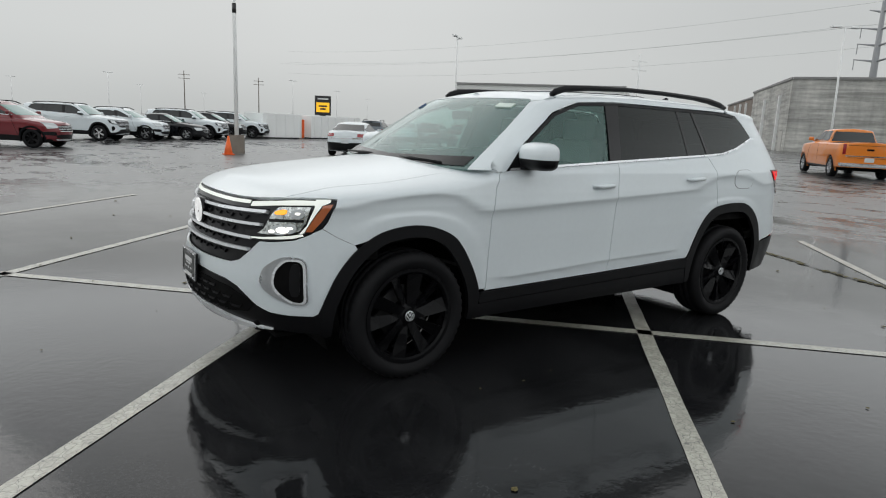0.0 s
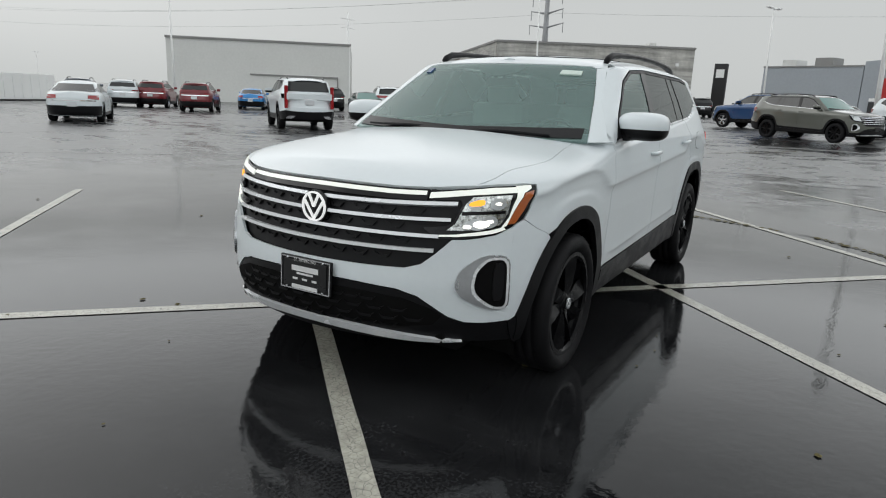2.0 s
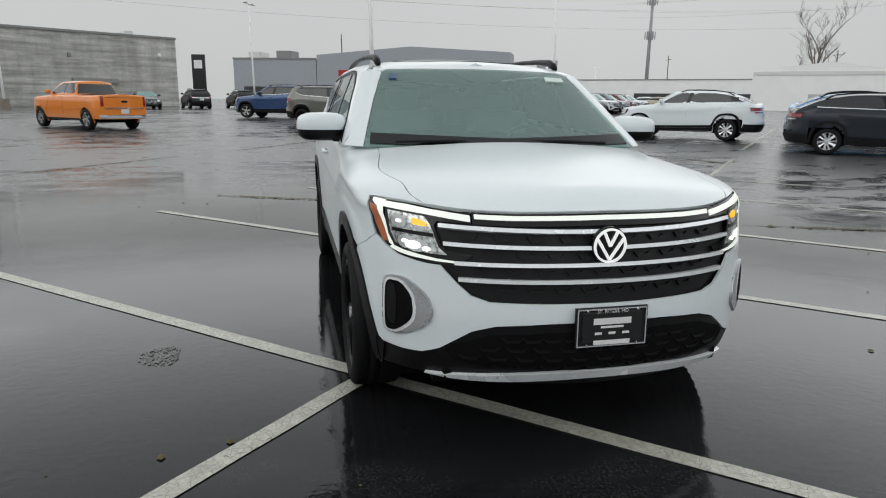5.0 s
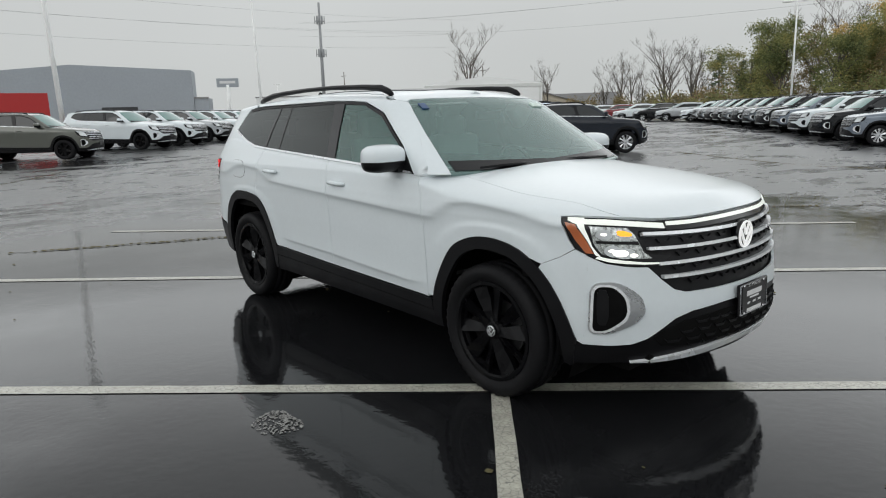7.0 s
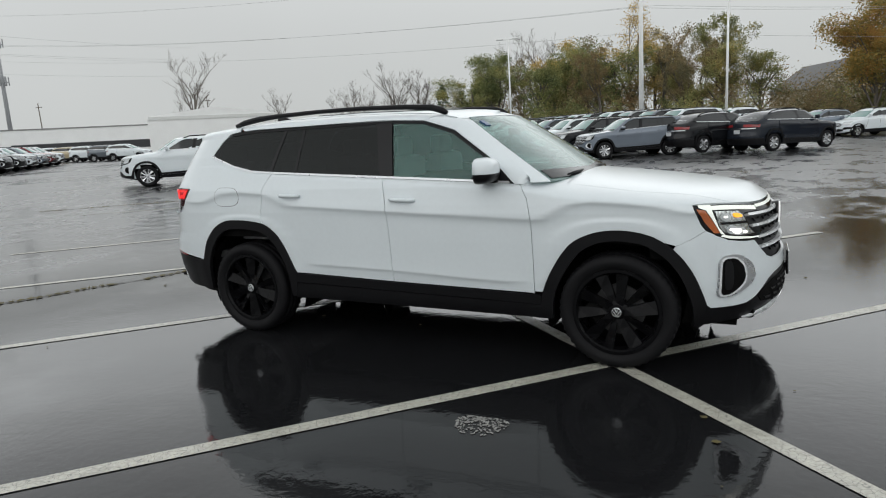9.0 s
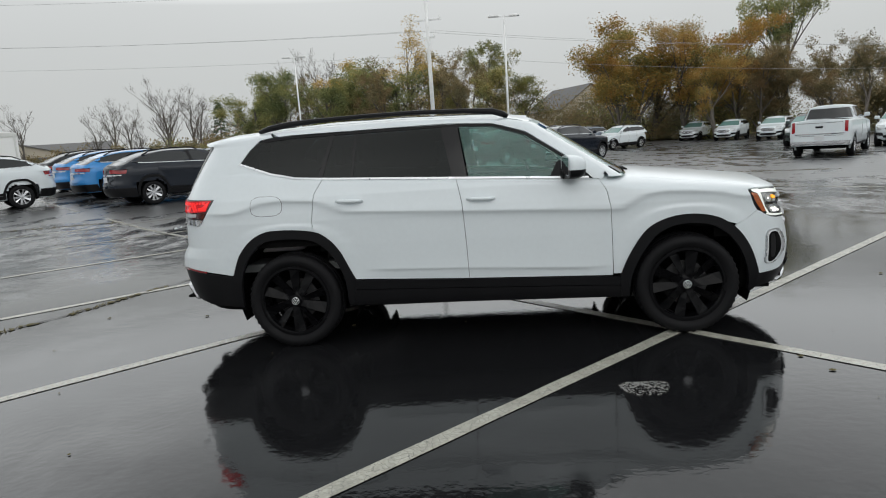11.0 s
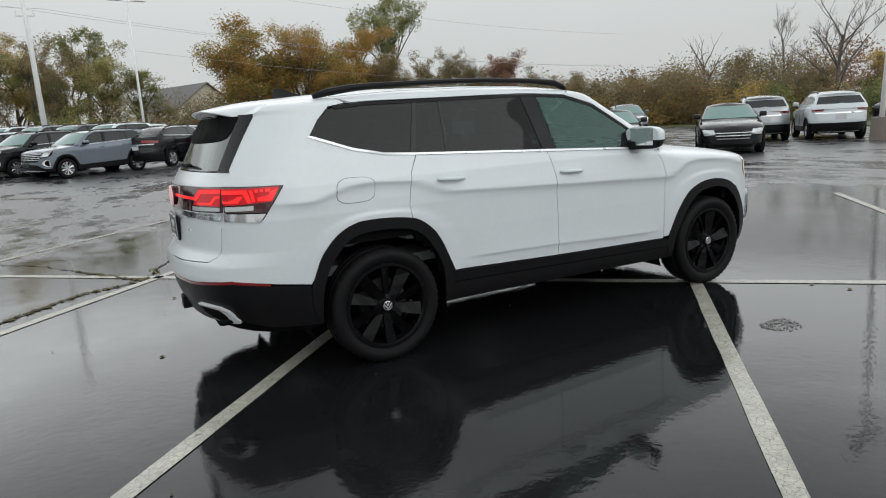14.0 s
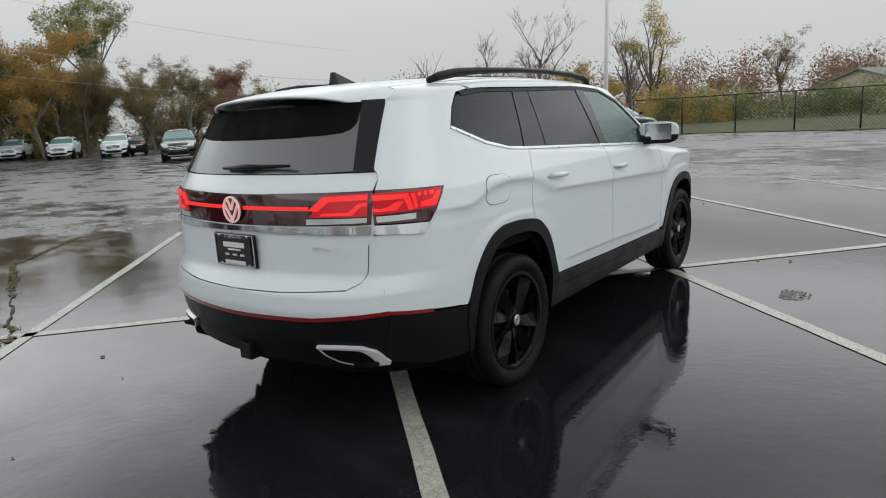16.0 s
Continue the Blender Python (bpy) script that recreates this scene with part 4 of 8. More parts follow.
def full_kit():
    """The meshes of a parked three-row SUV of the same make as the white one."""
    if FULL:
        return FULL
    tree_ = [(o, o.name.split(".")[0]) for o in hero.children] + [(c, c.name.split(".")[0]) for o in hero.children for c in o.children]

    def pick(*names, side=0):
        out = [o for o, n in tree_ if n in names]
        if side:
            out = [o for o in out if side * sum((o.matrix_basis @ v.co).y for v in o.data.vertices) > 0]
        return out

    FULL["skin"] = skin(LINER, 0.30, np.arange(-1.35, 1.2, 0.3), [WELL_F, WELL_R], 0.44, lower_only=True, fine=(9, 3))
    body = ["front_fender", "quarter_panel", "roof_side_rail", "windscreen_pillar", "roof", "pillar_face", "roof_header", "spoiler", "spoiler_cheek", "bumper_corner", "front_bumper", "tailgate", "rear_bumper", "door_handle"]
    rows = [("body", body, "paint"), ("hood", ["hood"], "paint"),
            ("cladding", ["front_arch_trim", "rear_arch_trim", "door_cladding", "sill_cladding", "front_corner_cladding", "rear_corner_cladding", "lower_grille", "rear_valance", "window_frame", "mirror_sail", "cowl"], "trim"),
            ("grille", ["grille", "lower_mouth", "light_bar"], "grille_black"), ("glass_band", ["door_pillar", "rear_pillar", "vent_divider", "spoiler_fin", "spoiler_underside", "windscreen_band", "sunroof"], "gloss_black"),
            ("bright_trim", ["grille_bar", "light_strip", "fog_surround", "skid_plate"], "satin"), ("belt_strip", ["belt_strip"], "satin"), ("chrome_strip", ["chrome_strip", "chrome_return", "exhaust_trim"], "chrome"),
            ("fog_lamp", ["fog_slot"], "cavity"), ("windscreen", ["windscreen"], "shield_glass"), ("rear_window", ["rear_window"], "dark_glass"),
            ("tail_light_bar", ["tail_light_bar", "tail_light"], "red_lens"), ("underside", ["floor_pan", "front_tray", "rear_tray", "drive_tunnel", "front_subframe", "rear_subframe"], "cavity")]
    FULL["parts"] = [(n, merged(pick(*names)), mat) for n, names, mat in rows]
    for s in (1, -1):
        FULL["parts"] += [("front_door", merged(pick("front_door", side=s)), "paint"), ("rear_door", merged(pick("rear_door", side=s)), "paint"),
                          ("front_window", merged(pick("front_window", side=s)), "dark_glass"), ("side_window", merged(pick("rear_window_pane", "vent_pane", "quarter_window", side=s)), "dark_glass"),
                          ("headlight", merged(pick("headlight", "headlight_return", side=s)), "gloss_black"), ("lamp_lens", merged(pick("running_light", "lamp_bowl", side=s)), "clear_lens"),
                          ("door_mirror", merged(pick("door_mirror", side=s)), "paint"), ("mirror_foot", merged([c for o in pick("door_mirror", side=s) for c in o.children if c.name.startswith("mirror_foot")]), "trim"),
                          ("roof_rail", merged(pick("roof_rail", side=s)), "gloss_black")]
    cut = ["front_arch_trim", "rear_arch_trim", "door_cladding", "sill_cladding", "front_corner_cladding", "lower_grille", "cowl"]
    FULL["front"] = [("cladding", merged(pick(*cut)), "trim")]
    FULL["front"] += [("front_fender", merged(pick("front_fender", "bumper_corner", "front_bumper")), "paint")]
    FULL["front"] += [q for q in FULL["parts"] if q[0] in ("hood", "grille", "bright_trim", "fog_lamp", "headlight", "lamp_lens", "front_door", "rear_door")]
    FULL["plate"] = bm_mesh("plate", boxes((0, 0, 0, 0.012, 0.32, 0.16, 0.004)))
    return FULL


def full_suv(colour, m, wheels, rim, label, cat, group, trim):
    k = full_kit()
    car = thing("parked_suv", label, cat, m, group)
    part("inner_shell", k["skin"], M["cavity"], car)
    for name, me, mat in k["parts"]:
        part(name, me, M[colour] if mat == "paint" else M[trim] if mat == "trim" else M[mat], car)
    part("number_plate", k["plate"], M["plate"], car, m=pose(-2.60, 0, 0.925))
    part("front_plate", k["plate"], M["black_card"], car, m=pose(2.463, 0, 0.572))
    for sx in (1, -1):
        for sy in (1, -1):
            t = part("wheel", TYRE[0.37], M["rubber"], car, m=pose(sx * 1.49, sy * 0.852, 0.37, 0, 31 * sx + 17 * sy, 0 if sy > 0 else 180))
            part("rim", RIM[(0.37, wheels)], M[rim], t)
    return car


MADE = {}


def vehicle(kind, colour, x, y, heading, wheels="five", rim="alloy", lamps=True, label="", group="", detail=2, trim="trim"):
    """One parked vehicle; a repeat of an earlier one is a copy of it."""
    key = (kind, colour, wheels, rim, detail, trim)
    words = {"suv": "three-row SUV", "coupe": "sloping-roof SUV", "small": "compact crossover", "sedan": "sedan", "pickup": "pickup truck"}[kind]
    cat = {"pickup": "truck", "sedan": "car"}.get(kind, "SUV")
    label = label or f"{colour.replace('_', ' ')} {words} parked on the wet asphalt"
    m = stand(x, y, heading)
    if key in MADE:
        ob = copy_thing(MADE[key], m)
        return tagged(ob, label, cat, group)
    if kind == "suv":
        MADE[key] = full_suv(colour, m, wheels, rim, label, cat, group, trim)
        return MADE[key]
    k = kit(kind)
    names = {"suv": "parked_suv", "coupe": "coupe_suv", "small": "crossover", "sedan": "sedan", "pickup": "pickup_truck"}
    car = thing(names[kind], label, cat, m, group)
    MADE[key] = car
    body = part("body", k["body"], M[colour], car)
    part("underside", k["underside"], M["cavity"], car)
    lip = M[trim] if kind == "small" else M[colour]
    for a in k["arch"] if kind != "coupe" else ():
        part("wheel_arch", a, lip, car)
    part("windscreen", k["windscreen"], M["shield_glass"], car)
    part("rear_window", k["rear_window"], M["dark_glass"], car)
    for name, me in k["side_windows"]:
        part("side_window", me, M["dark_glass"], car)
    if kind == "coupe":
        for name, me, mat in full_kit()["front"]:
            part(name, me, M[colour] if mat == "paint" else M[mat], car)
    else:
        g = part("grille", k["grille"], M["gloss_black"], car)
        for b in k["bars"]:
            part("grille_bar", b, M["satin"], g)
        part("lower_intake", k["intake"], M["trim"], car)
        part("skid_plate", k["skid"], M["satin"] if kind != "sedan" else M["trim"], car)
        for h in k["headlights"]:
            part("headlight", h, M["clear_lens"], car)
        for h in k["fog"]:
            part("fog_lamp", h, M["gloss_black"], car)
    for h in k["tail_lights"]:
        part("tail_light", h, M["red_lens"], car)
    part("rear_strip", k["rear_strip"], M["chrome"], car)
    part("rear_valance", k["rear_valance"], M[trim] if kind != "pickup" else M["chrome"], car)
    for h in k["sill"] if kind != "coupe" else ():
        part("sill", h, M[trim], car)
    mx, my, mz = k["mirror_at"]
    part("door_mirror", k["mirror"], M[colour], car, m=pose(mx, my, mz))
    part("door_mirror", k["mirror"], M[colour], car, m=pose(mx, -my, mz, 0, 0, 180))
    xf, xr, zf, zr = k["plate_at"]
    part("number_plate", k["plate"], M["plate"], car, m=pose(xr, 0, zr))
    for q in k.get("rails", ()):
        part("roof_rail", q, M["trim"] if colour != "white" else M["gloss_black"], car)
    for q in k["belt"]:
        part("belt_strip", q, M["satin"], car)
    for q in k["pillars"]:
        part("door_pillar", q, M["gloss_black"], car)
    for q in k["handles"]:
        part("door_handle", q, M[colour], car)
    for q in k["seams"]:
        part("door_seam", q, M["cavity"], car)
    if kind == "pickup":
        part("truck_bed", k["bed"], M["cavity"], car)
        for q in k["tailgate_lines"]:
            part("tailgate_seam", q, M["trim"], car)
        part("tailgate_handle", k["gate_handle"], M["gloss_black"], car)
    w = float(k["form"].side[2][1]) - 0.125
    for sx in (1, -1):
        for sy in (1, -1):
            t = part("wheel", TYRE[k["r"]], M["rubber"], car, m=pose(sx * k["wb"], sy * w, k["r"], 0, 0, 0 if sy > 0 else 180))
            part("rim", RIM[(k["r"], wheels)], M[rim], t)
    return car


# ---- ground ----
def ground():
    ax = sorted({s * v for s in (1, -1) for v in list(range(0, 64, 4)) + [70, 80, 95, 115, 150, 200, 300, 500, 900, 1800]})
    n = len(ax)
    verts = [(x, y, ground_z(x, y)) for y in ax for x in ax]
    faces = [(j * n + i, j * n + i + 1, (j + 1) * n + i + 1, (j + 1) * n + i) for j in range(n - 1) for i in range(n - 1)]
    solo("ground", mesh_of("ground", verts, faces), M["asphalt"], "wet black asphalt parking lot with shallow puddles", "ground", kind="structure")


ground()


def line(x0, y0, x1, y1, w=0.105):
    """A painted stall line lying on the asphalt."""
    d = Vector((x1 - x0, y1 - y0))
    n = max(2, int(d.length / 0.3))
    s = Vector((-d.y, d.x)).normalized() * w / 2
    rnd = random.Random(int(x0 * 100 + y0 * 10))
    v, f = [], []
    for k in range(n + 1):
        p = Vector((x0, y0)) + d * k / n
        a, b = 1 + rnd.uniform(-0.06, 0.06), 1 + rnd.uniform(-0.06, 0.06)
        for q in (p + s * a, p - s * b):
            v.append((q.x, q.y, ground_z(q.x, q.y) + 0.005))
    for k in range(n):
        f.append((2 * k, 2 * k + 1, 2 * k + 3, 2 * k + 2))
    m = mesh_of("parking_line", v, f)
    solo("parking_line", m, M["line"], "worn white painted stall line on wet asphalt", "marking", group="stall lines", kind="structure")


line(7.2, -6.28, -10.6, 10.52)
line(-2.25, -4.785, 5.2, 3.11)
line(-4.25, -2.91, 3.05, 4.77)
line(-6.4, -0.92, 1.0, 6.40)
line(-0.25, -6.6, 7.25, 1.34)
line(1.45, -8.65, 9.2, -0.6)
line(-8.6, 1.3, -1.2, 8.6)
line(-10.6, 3.4, -3.2, 10.8)

line(5.2, 10.9, 11.6, 4.2)
line(3.4, -10.6, 11.2, -2.7)
line(-12.6, 5.4, -5.2, 12.9)
line(-12.5, 12.2, -22.0, 21.4)
line(-9.6, -20.5, -14.4, -25.2)
M["plate_yellow"] = plain("yellow_plate", (0.62, 0.42, 0.03), rough=0.4)
M["sign_dark"] = plain("dark_lettering", (0.02, 0.02, 0.02), rough=0.5)
M["crack"] = plain("crack_filling", (0.010, 0.010, 0.009), rough=0.7, vary=0.3)
M["moss"] = plain("moss_and_grit", (0.10, 0.085, 0.035), rough=0.95, vary=0.5, scale=14, fine=120, bump=0.5)
M["patch"] = plain("rough_grey_patch", (0.22, 0.22, 0.21), rough=0.6, vary=0.5, scale=18, fine=90, bump=0.6)
M["weed"] = plain("withered_weed", (0.16, 0.13, 0.045), rough=0.9, vary=0.4, random_tone=0.3)


def crack(points, w=0.022, weeds=0.0, seed=1):
    """A jagged crack in the asphalt, in places overgrown."""
    rnd = random.Random(seed)
    pts = []
    for p, q in zip(points, points[1:]):
        p, q = Vector(p), Vector(q)
        n = max(2, int((q - p).length / 0.09))
        side = Vector((-(q - p).y, (q - p).x)).normalized()
        pts += [p.lerp(q, k / n) + side * rnd.uniform(-0.022, 0.022) for k in range(n)]
    v, f, mv, mf, gv, gf = [], [], [], [], [], []
    grow = 0.0
    for k, p in enumerate(pts):
        d = (pts[min(k + 1, len(pts) - 1)] - pts[max(0, k - 1)]).normalized()
        s = Vector((-d.y, d.x))
        ww = w * rnd.uniform(0.15, 1.0)
        z = ground_z(p.x, p.y)
        v += [(p.x + s.x * ww, p.y + s.y * ww, z + 0.006), (p.x - s.x * ww, p.y - s.y * ww, z + 0.006)]
        if k:
            f.append((2 * k - 2, 2 * k - 1, 2 * k + 1, 2 * k))
        grow = 0.86 * grow + 0.14 * rnd.uniform(-1.4, 1.6) + 0.02
        if weeds and grow > 0.12:
            o = len(mv)
            r = weeds * rnd.uniform(0.5, 1.0)
            for j in range(7):
                a = j * 0.9
                rr = r * rnd.uniform(0.5, 1.1)
                mv.append((p.x + rr * math.cos(a), p.y + rr * math.sin(a), z + 0.008))
            mv.append((p.x, p.y, z + 0.018))
            mf += [(o + j, o + (j + 1) % 7, o + 7) for j in range(7)]
            for j in range(9):
                a, h = rnd.uniform(0, 6.28), rnd.uniform(0.01, 0.045)
                bx, by = p.x + rnd.gauss(0, 0.028), p.y + rnd.gauss(0, 0.028)
                o = len(gv)
                gv += [(bx - 0.004, by, z), (bx + 0.004, by, z), (bx + h * math.cos(a), by + h * math.sin(a), z + h * 0.9)]
                gf.append((o, o + 1, o + 2))
    solo("asphalt_crack", mesh_of("asphalt_crack", v, f, False), M["crack"], "dark jagged crack across the wet asphalt", "crack", group="asphalt cracks", kind="structure")
    if mv:
        solo("crack_moss", mesh_of("crack_moss", mv, mf, False), M["moss"], "brown moss and grit growing along an asphalt crack", "moss", kind="stuff")
        solo("weeds", mesh_of("weeds", gv, gf, False), M["weed"], "small withered weeds growing out of asphalt cracks", "weeds", kind="stuff")


crack([(-5.6, -2.3), (-4.6, 0.06), (-4.4, 0.42), (-3.9, 1.95), (-3.3, 2.6), (-2.7, 2.87)], 0.020, 0.06, 2)
crack([(-2.7, 2.87), (-3.0, 3.4), (-3.7, 4.7), (-5.4, 6.6)], 0.016, 0.04, 3)
crack([(-2.7, 2.87), (-2.1, 4.4), (-1.35, 6.36), (0.73, 8.35)], 0.018, 0.045, 4)
crack([(-0.54, -12.9), (-2.4, -11.4), (-4.2, -9.7)], 0.02, 0.0, 5)
crack([(-4.2, -9.7), (-9.0, -6.2), (-13.5, -3.5), (-19.0, 1.0)], 0.025, 0.05, 6)
crack([(-9.5, 9.5), (-12.5, 8.0), (-14.6, 5.6)], 0.03, 0.06, 7)
crack([(9.5, 13.5), (4.0, 16.0), (-2.5, 15.2), (-8.0, 17.5)], 0.03, 0.05, 8)
crack([(4.0, -16.0), (-6.0, -17.2), (-14.0, -12.0)], 0.03, 0.0, 9)


def patch(x, y, r, seed):
    """A worn spot where the stones of the asphalt lie bare."""
    rnd = random.Random(seed)
    v, f = [], []
    for k in range(420):
        a, q = rnd.uniform(0, 6.283), r * math.sqrt(rnd.random())
        q *= 1 + 0.25 * math.sin(a + seed) + 0.12 * math.sin(3 * a)
        cx, cy, s = x + q * math.cos(a), y + 0.72 * q * math.sin(a), rnd.uniform(0.003, 0.0085)
        o = len(v)
        v += [(cx + s * rnd.uniform(0.6, 1.2) * math.cos(1.257 * j), cy + s * rnd.uniform(0.6, 1.2) * math.sin(1.257 * j), 0.004) for j in range(5)] + [(cx, cy, 0.004 + 0.6 * s)]
        f += [(o + j, o + (j + 1) % 5, o + 5) for j in range(5)]
    solo("worn_patch", mesh_of("worn_patch", v, f, False), M["patch"], "small worn grey patch of bare stones in wet asphalt", "patch", kind="stuff")


patch(0.96, -1.97, 0.15, 3)
rnd = random.Random(8)
v, f = [], []
for k in range(260):
    x, y = rnd.uniform(-9, 9), rnd.uniform(-9, 9)
    r = rnd.choice((0.006, 0.008, 0.012, 0.02))
    o = len(v)
    z = ground_z(x, y) + 0.006
    m = 5
    v += [(x + r * rnd.uniform(0.5, 1.4) * math.cos(6.283 * j / m), y + r * rnd.uniform(0.5, 1.4) * math.sin(6.283 * j / m), z) for j in range(m)] + [(x, y, z + 0.4 * r)]
    f += [(o + j, o + (j + 1) % m, o + m) for j in range(m)]
solo("leaf_litter", mesh_of("leaf_litter", v, f, False), M["moss"], "tiny leaf bits and grit scattered over wet asphalt", "litter", kind="stuff")

# ---- the white SUV in the middle ----
def crease(x, z):
    """The shoulder line over the doors and wheels, the flares round the arches and the hollow along the doors' feet."""
    line_z = np.interp(x, [-2.4, -2.14, -1.905, -1.80, -1.69, -1.53, -1.27, -1.17, -1.03, -0.57, -0.1, 0.95, 1.03, 1.10, 1.20, 1.33, 1.52, 1.735, 1.87, 2.1],
                       [1.095, 1.093, 1.087, 1.118, 1.157, 1.166, 1.149, 1.117, 1.059, 1.036, 1.015, 0.966, 0.963, 1.008, 1.060, 1.076, 1.066, 1.043, 1.008, 0.98])
    d = z - line_z
    near = np.sqrt(d * d + 0.003 ** 2) - 0.003
    out = 0.018 * np.exp(-near / np.where(d > 0, 0.15, 0.022))
    sill = z - np.interp(x, [-0.80, -0.12, 0.50, 0.79], [0.599, 0.58, 0.55, 0.538])
    foot = np.clip((0.86 - np.abs(x)) / 0.08, 0, 1)
    out = out + 0.010 * foot * np.where(sill > 0, np.exp(-np.abs(sill) / 0.10), np.exp(-np.abs(sill) / 0.014))
    for ax, az in ((1.49, 0.385), (-1.49, 0.40)):
        q = ((np.abs(x - ax) / 0.49) ** 2.6 + (np.maximum(z - az, 0) / 0.53) ** 2.6) ** (1 / 2.6)
        k = np.clip((q - 1.06) / 0.07, 0, 1)
        out = out + 0.009 * (1 - k * k * (3 - 2 * k))
    return out * np.clip((2.25 - np.abs(x)) / 0.25, 0, 1)


HERO = Form(side=[(0.18, 0.88), (0.35, 0.935), (0.55, 0.958), (0.8, 0.970), (1.0, 0.972), (1.06, 0.966), (1.18, 0.948), (1.3, 0.905), (1.45, 0.845), (1.64, 0.765)],
            nose=[(0.2, 2.30), (0.3, 2.40), (0.42, 2.45), (0.6, 2.45), (0.8, 2.42), (0.95, 2.38), (1.02, 2.34), (1.1, 2.22)],
            tail=[(0.2, -2.42), (0.36, -2.55), (0.5, -2.61), (0.66, -2.64), (0.74, -2.63), (0.82, -2.575), (1.0, -2.56), (1.2, -2.54), (1.3, -2.48), (1.45, -2.40), (1.6, -2.31)],
            deck=[(-2.7, 1.50), (-1.8, 1.50), (-1.3, 1.42), (0.9, 1.27), (1.15, 1.225), (1.5, 1.185), (1.9, 1.135), (2.2, 1.10), (2.4, 1.06)],
            cabin=[(1.15, 0.945), (1.22, 0.930), (1.45, 0.845), (1.64, 0.765), (1.70, 0.745), (1.8, 0.72)],
            shield=[(1.15, 1.25), (1.22, 1.15), (1.45, 0.80), (1.65, 0.50), (1.70, 0.36), (1.78, 0.1)],
            back=[(1.15, -2.54), (1.3, -2.47), (1.6, -2.31), (1.64, -2.33), (1.66, -2.42), (1.8, -2.35)],
            roof=[(-2.5, 1.665), (-2.05, 1.705), (-1.7, 1.73), (-1.2, 1.755), (-0.6, 1.76), (-0.1, 1.745), (0.3, 1.715), (0.6, 1.675), (1.2, 1.6)],
            xf=1.2, xr=-1.4, pf=4.6, pr=6.0, crown=[(1.2, 0.13), (2.0, 0.08), (2.4, 0.06)], roof_crown=0.085, bulge=crease, fd=0.28, rd=1.05, rp=7.0, belt=[(0.90, 1.13), (0.985, 1.30)])
LINER = Form(side=[(z, w - 0.03) for z, w in HERO.side], nose=[(z, x - 0.06) for z, x in HERO.nose], tail=[(z, x + 0.05) for z, x in HERO.tail],
             deck=[(x, min(z, 1.30) - 0.05) for x, z in HERO.deck], cabin=HERO.cabin, shield=HERO.shield, back=HERO.back, roof=HERO.roof)

WELL_F, WELL_R = (1.49, 0.385), (-1.49, 0.395)
# the arches are flattened on top and squared towards the bumpers
OUT_F = [(2.012, 0.44), (1.982, 0.531), (1.948, 0.615), (1.906, 0.689), (1.862, 0.748), (1.808, 0.801), (1.755, 0.838), (1.696, 0.868), (1.60, 0.893), (1.484, 0.901), (1.36, 0.884), (1.235, 0.831), (1.16, 0.757), (1.092, 0.653), (1.045, 0.56), (1.015, 0.482)]
OUT_R = [(-0.993, 0.537), (-1.028, 0.618), (-1.074, 0.721), (-1.108, 0.78), (-1.147, 0.831), (-1.223, 0.892), (-1.301, 0.921), (-1.46, 0.940), (-1.621, 0.940), (-1.68, 0.928), (-1.731, 0.909), (-1.786, 0.876), (-1.832, 0.835), (-1.875, 0.785), (-1.91, 0.73), (-1.968, 0.587)]
IN_F = [(1.938, 0.30), (1.935, 0.42), (1.905, 0.53), (1.865, 0.62), (1.825, 0.68), (1.765, 0.745), (1.67, 0.806), (1.58, 0.828), (1.484, 0.834), (1.38, 0.818), (1.28, 0.768), (1.21, 0.69), (1.152, 0.60), (1.105, 0.50), (1.082, 0.40), (1.075, 0.30)]
IN_R = [(-1.062, 0.33), (-1.070, 0.52), (-1.108, 0.638), (-1.180, 0.757), (-1.268, 0.832), (-1.374, 0.862), (-1.561, 0.870), (-1.697, 0.846), (-1.793, 0.763), (-1.857, 0.67), (-1.902, 0.531), (-1.915, 0.34)]



def rounded(pts, n=3):
    """A smooth open line through the points."""
    q = [pts[0]] + pts + [pts[-1]]
    out = []
    for a, b, c, d in zip(q, q[1:], q[2:], q[3:]):
        for k in range(n):
            t = k / n
            out.append(tuple(0.5 * (2 * b[i] + (c[i] - a[i]) * t + (2 * a[i] - 5 * b[i] + 4 * c[i] - d[i]) * t * t + (3 * b[i] - a[i] - 3 * c[i] + d[i]) * t ** 3) for i in (0, 1)))
    return out + [pts[-1]]


OUT_F, OUT_R, IN_F, IN_R = rounded(OUT_F), rounded(OUT_R), rounded(IN_F), rounded(IN_R)


def front_x(z, y=0.868):
    """Where the nose's pieces meet the side's."""
    return float(HERO.place("front", np.array(y), np.array(float(z)))[0])


def tail_y(z):
    return float(np.interp(z, [0.40, 0.64, 0.66, 0.90, 1.25, 1.30, 1.61], [0.757, 0.83, 0.828, 0.777, 0.742, 0.73, 0.665]))


def tail_x(z):
    """Where the tail's pieces meet the side's."""
    return float(HERO.place("rear" if z < 1.285 else "back", np.array(tail_y(z)), np.array(float(z)))[0])


def tail_seam(z0, z1, n=9):
    return [(tail_x(z), float(z)) for z in np.linspace(z0, z1, n)]


def tail_edge(z0, z1, n=7, side=1):
    return [(side * tail_y(z), float(z)) for z in np.linspace(z0, z1, n)]


hero = thing("white_suv", "white three-row SUV with black wheels, lit headlights and wet paint", "SUV")


def both(name, poly, material, su=0.06, sv=0.03, off=0.0, depth=0.014, parent=None, label=""):
    return [part(name, panel(HERO, "left", poly, su, sv, off, depth, mirror=m), material, parent or hero, label) for m in (False, True)]


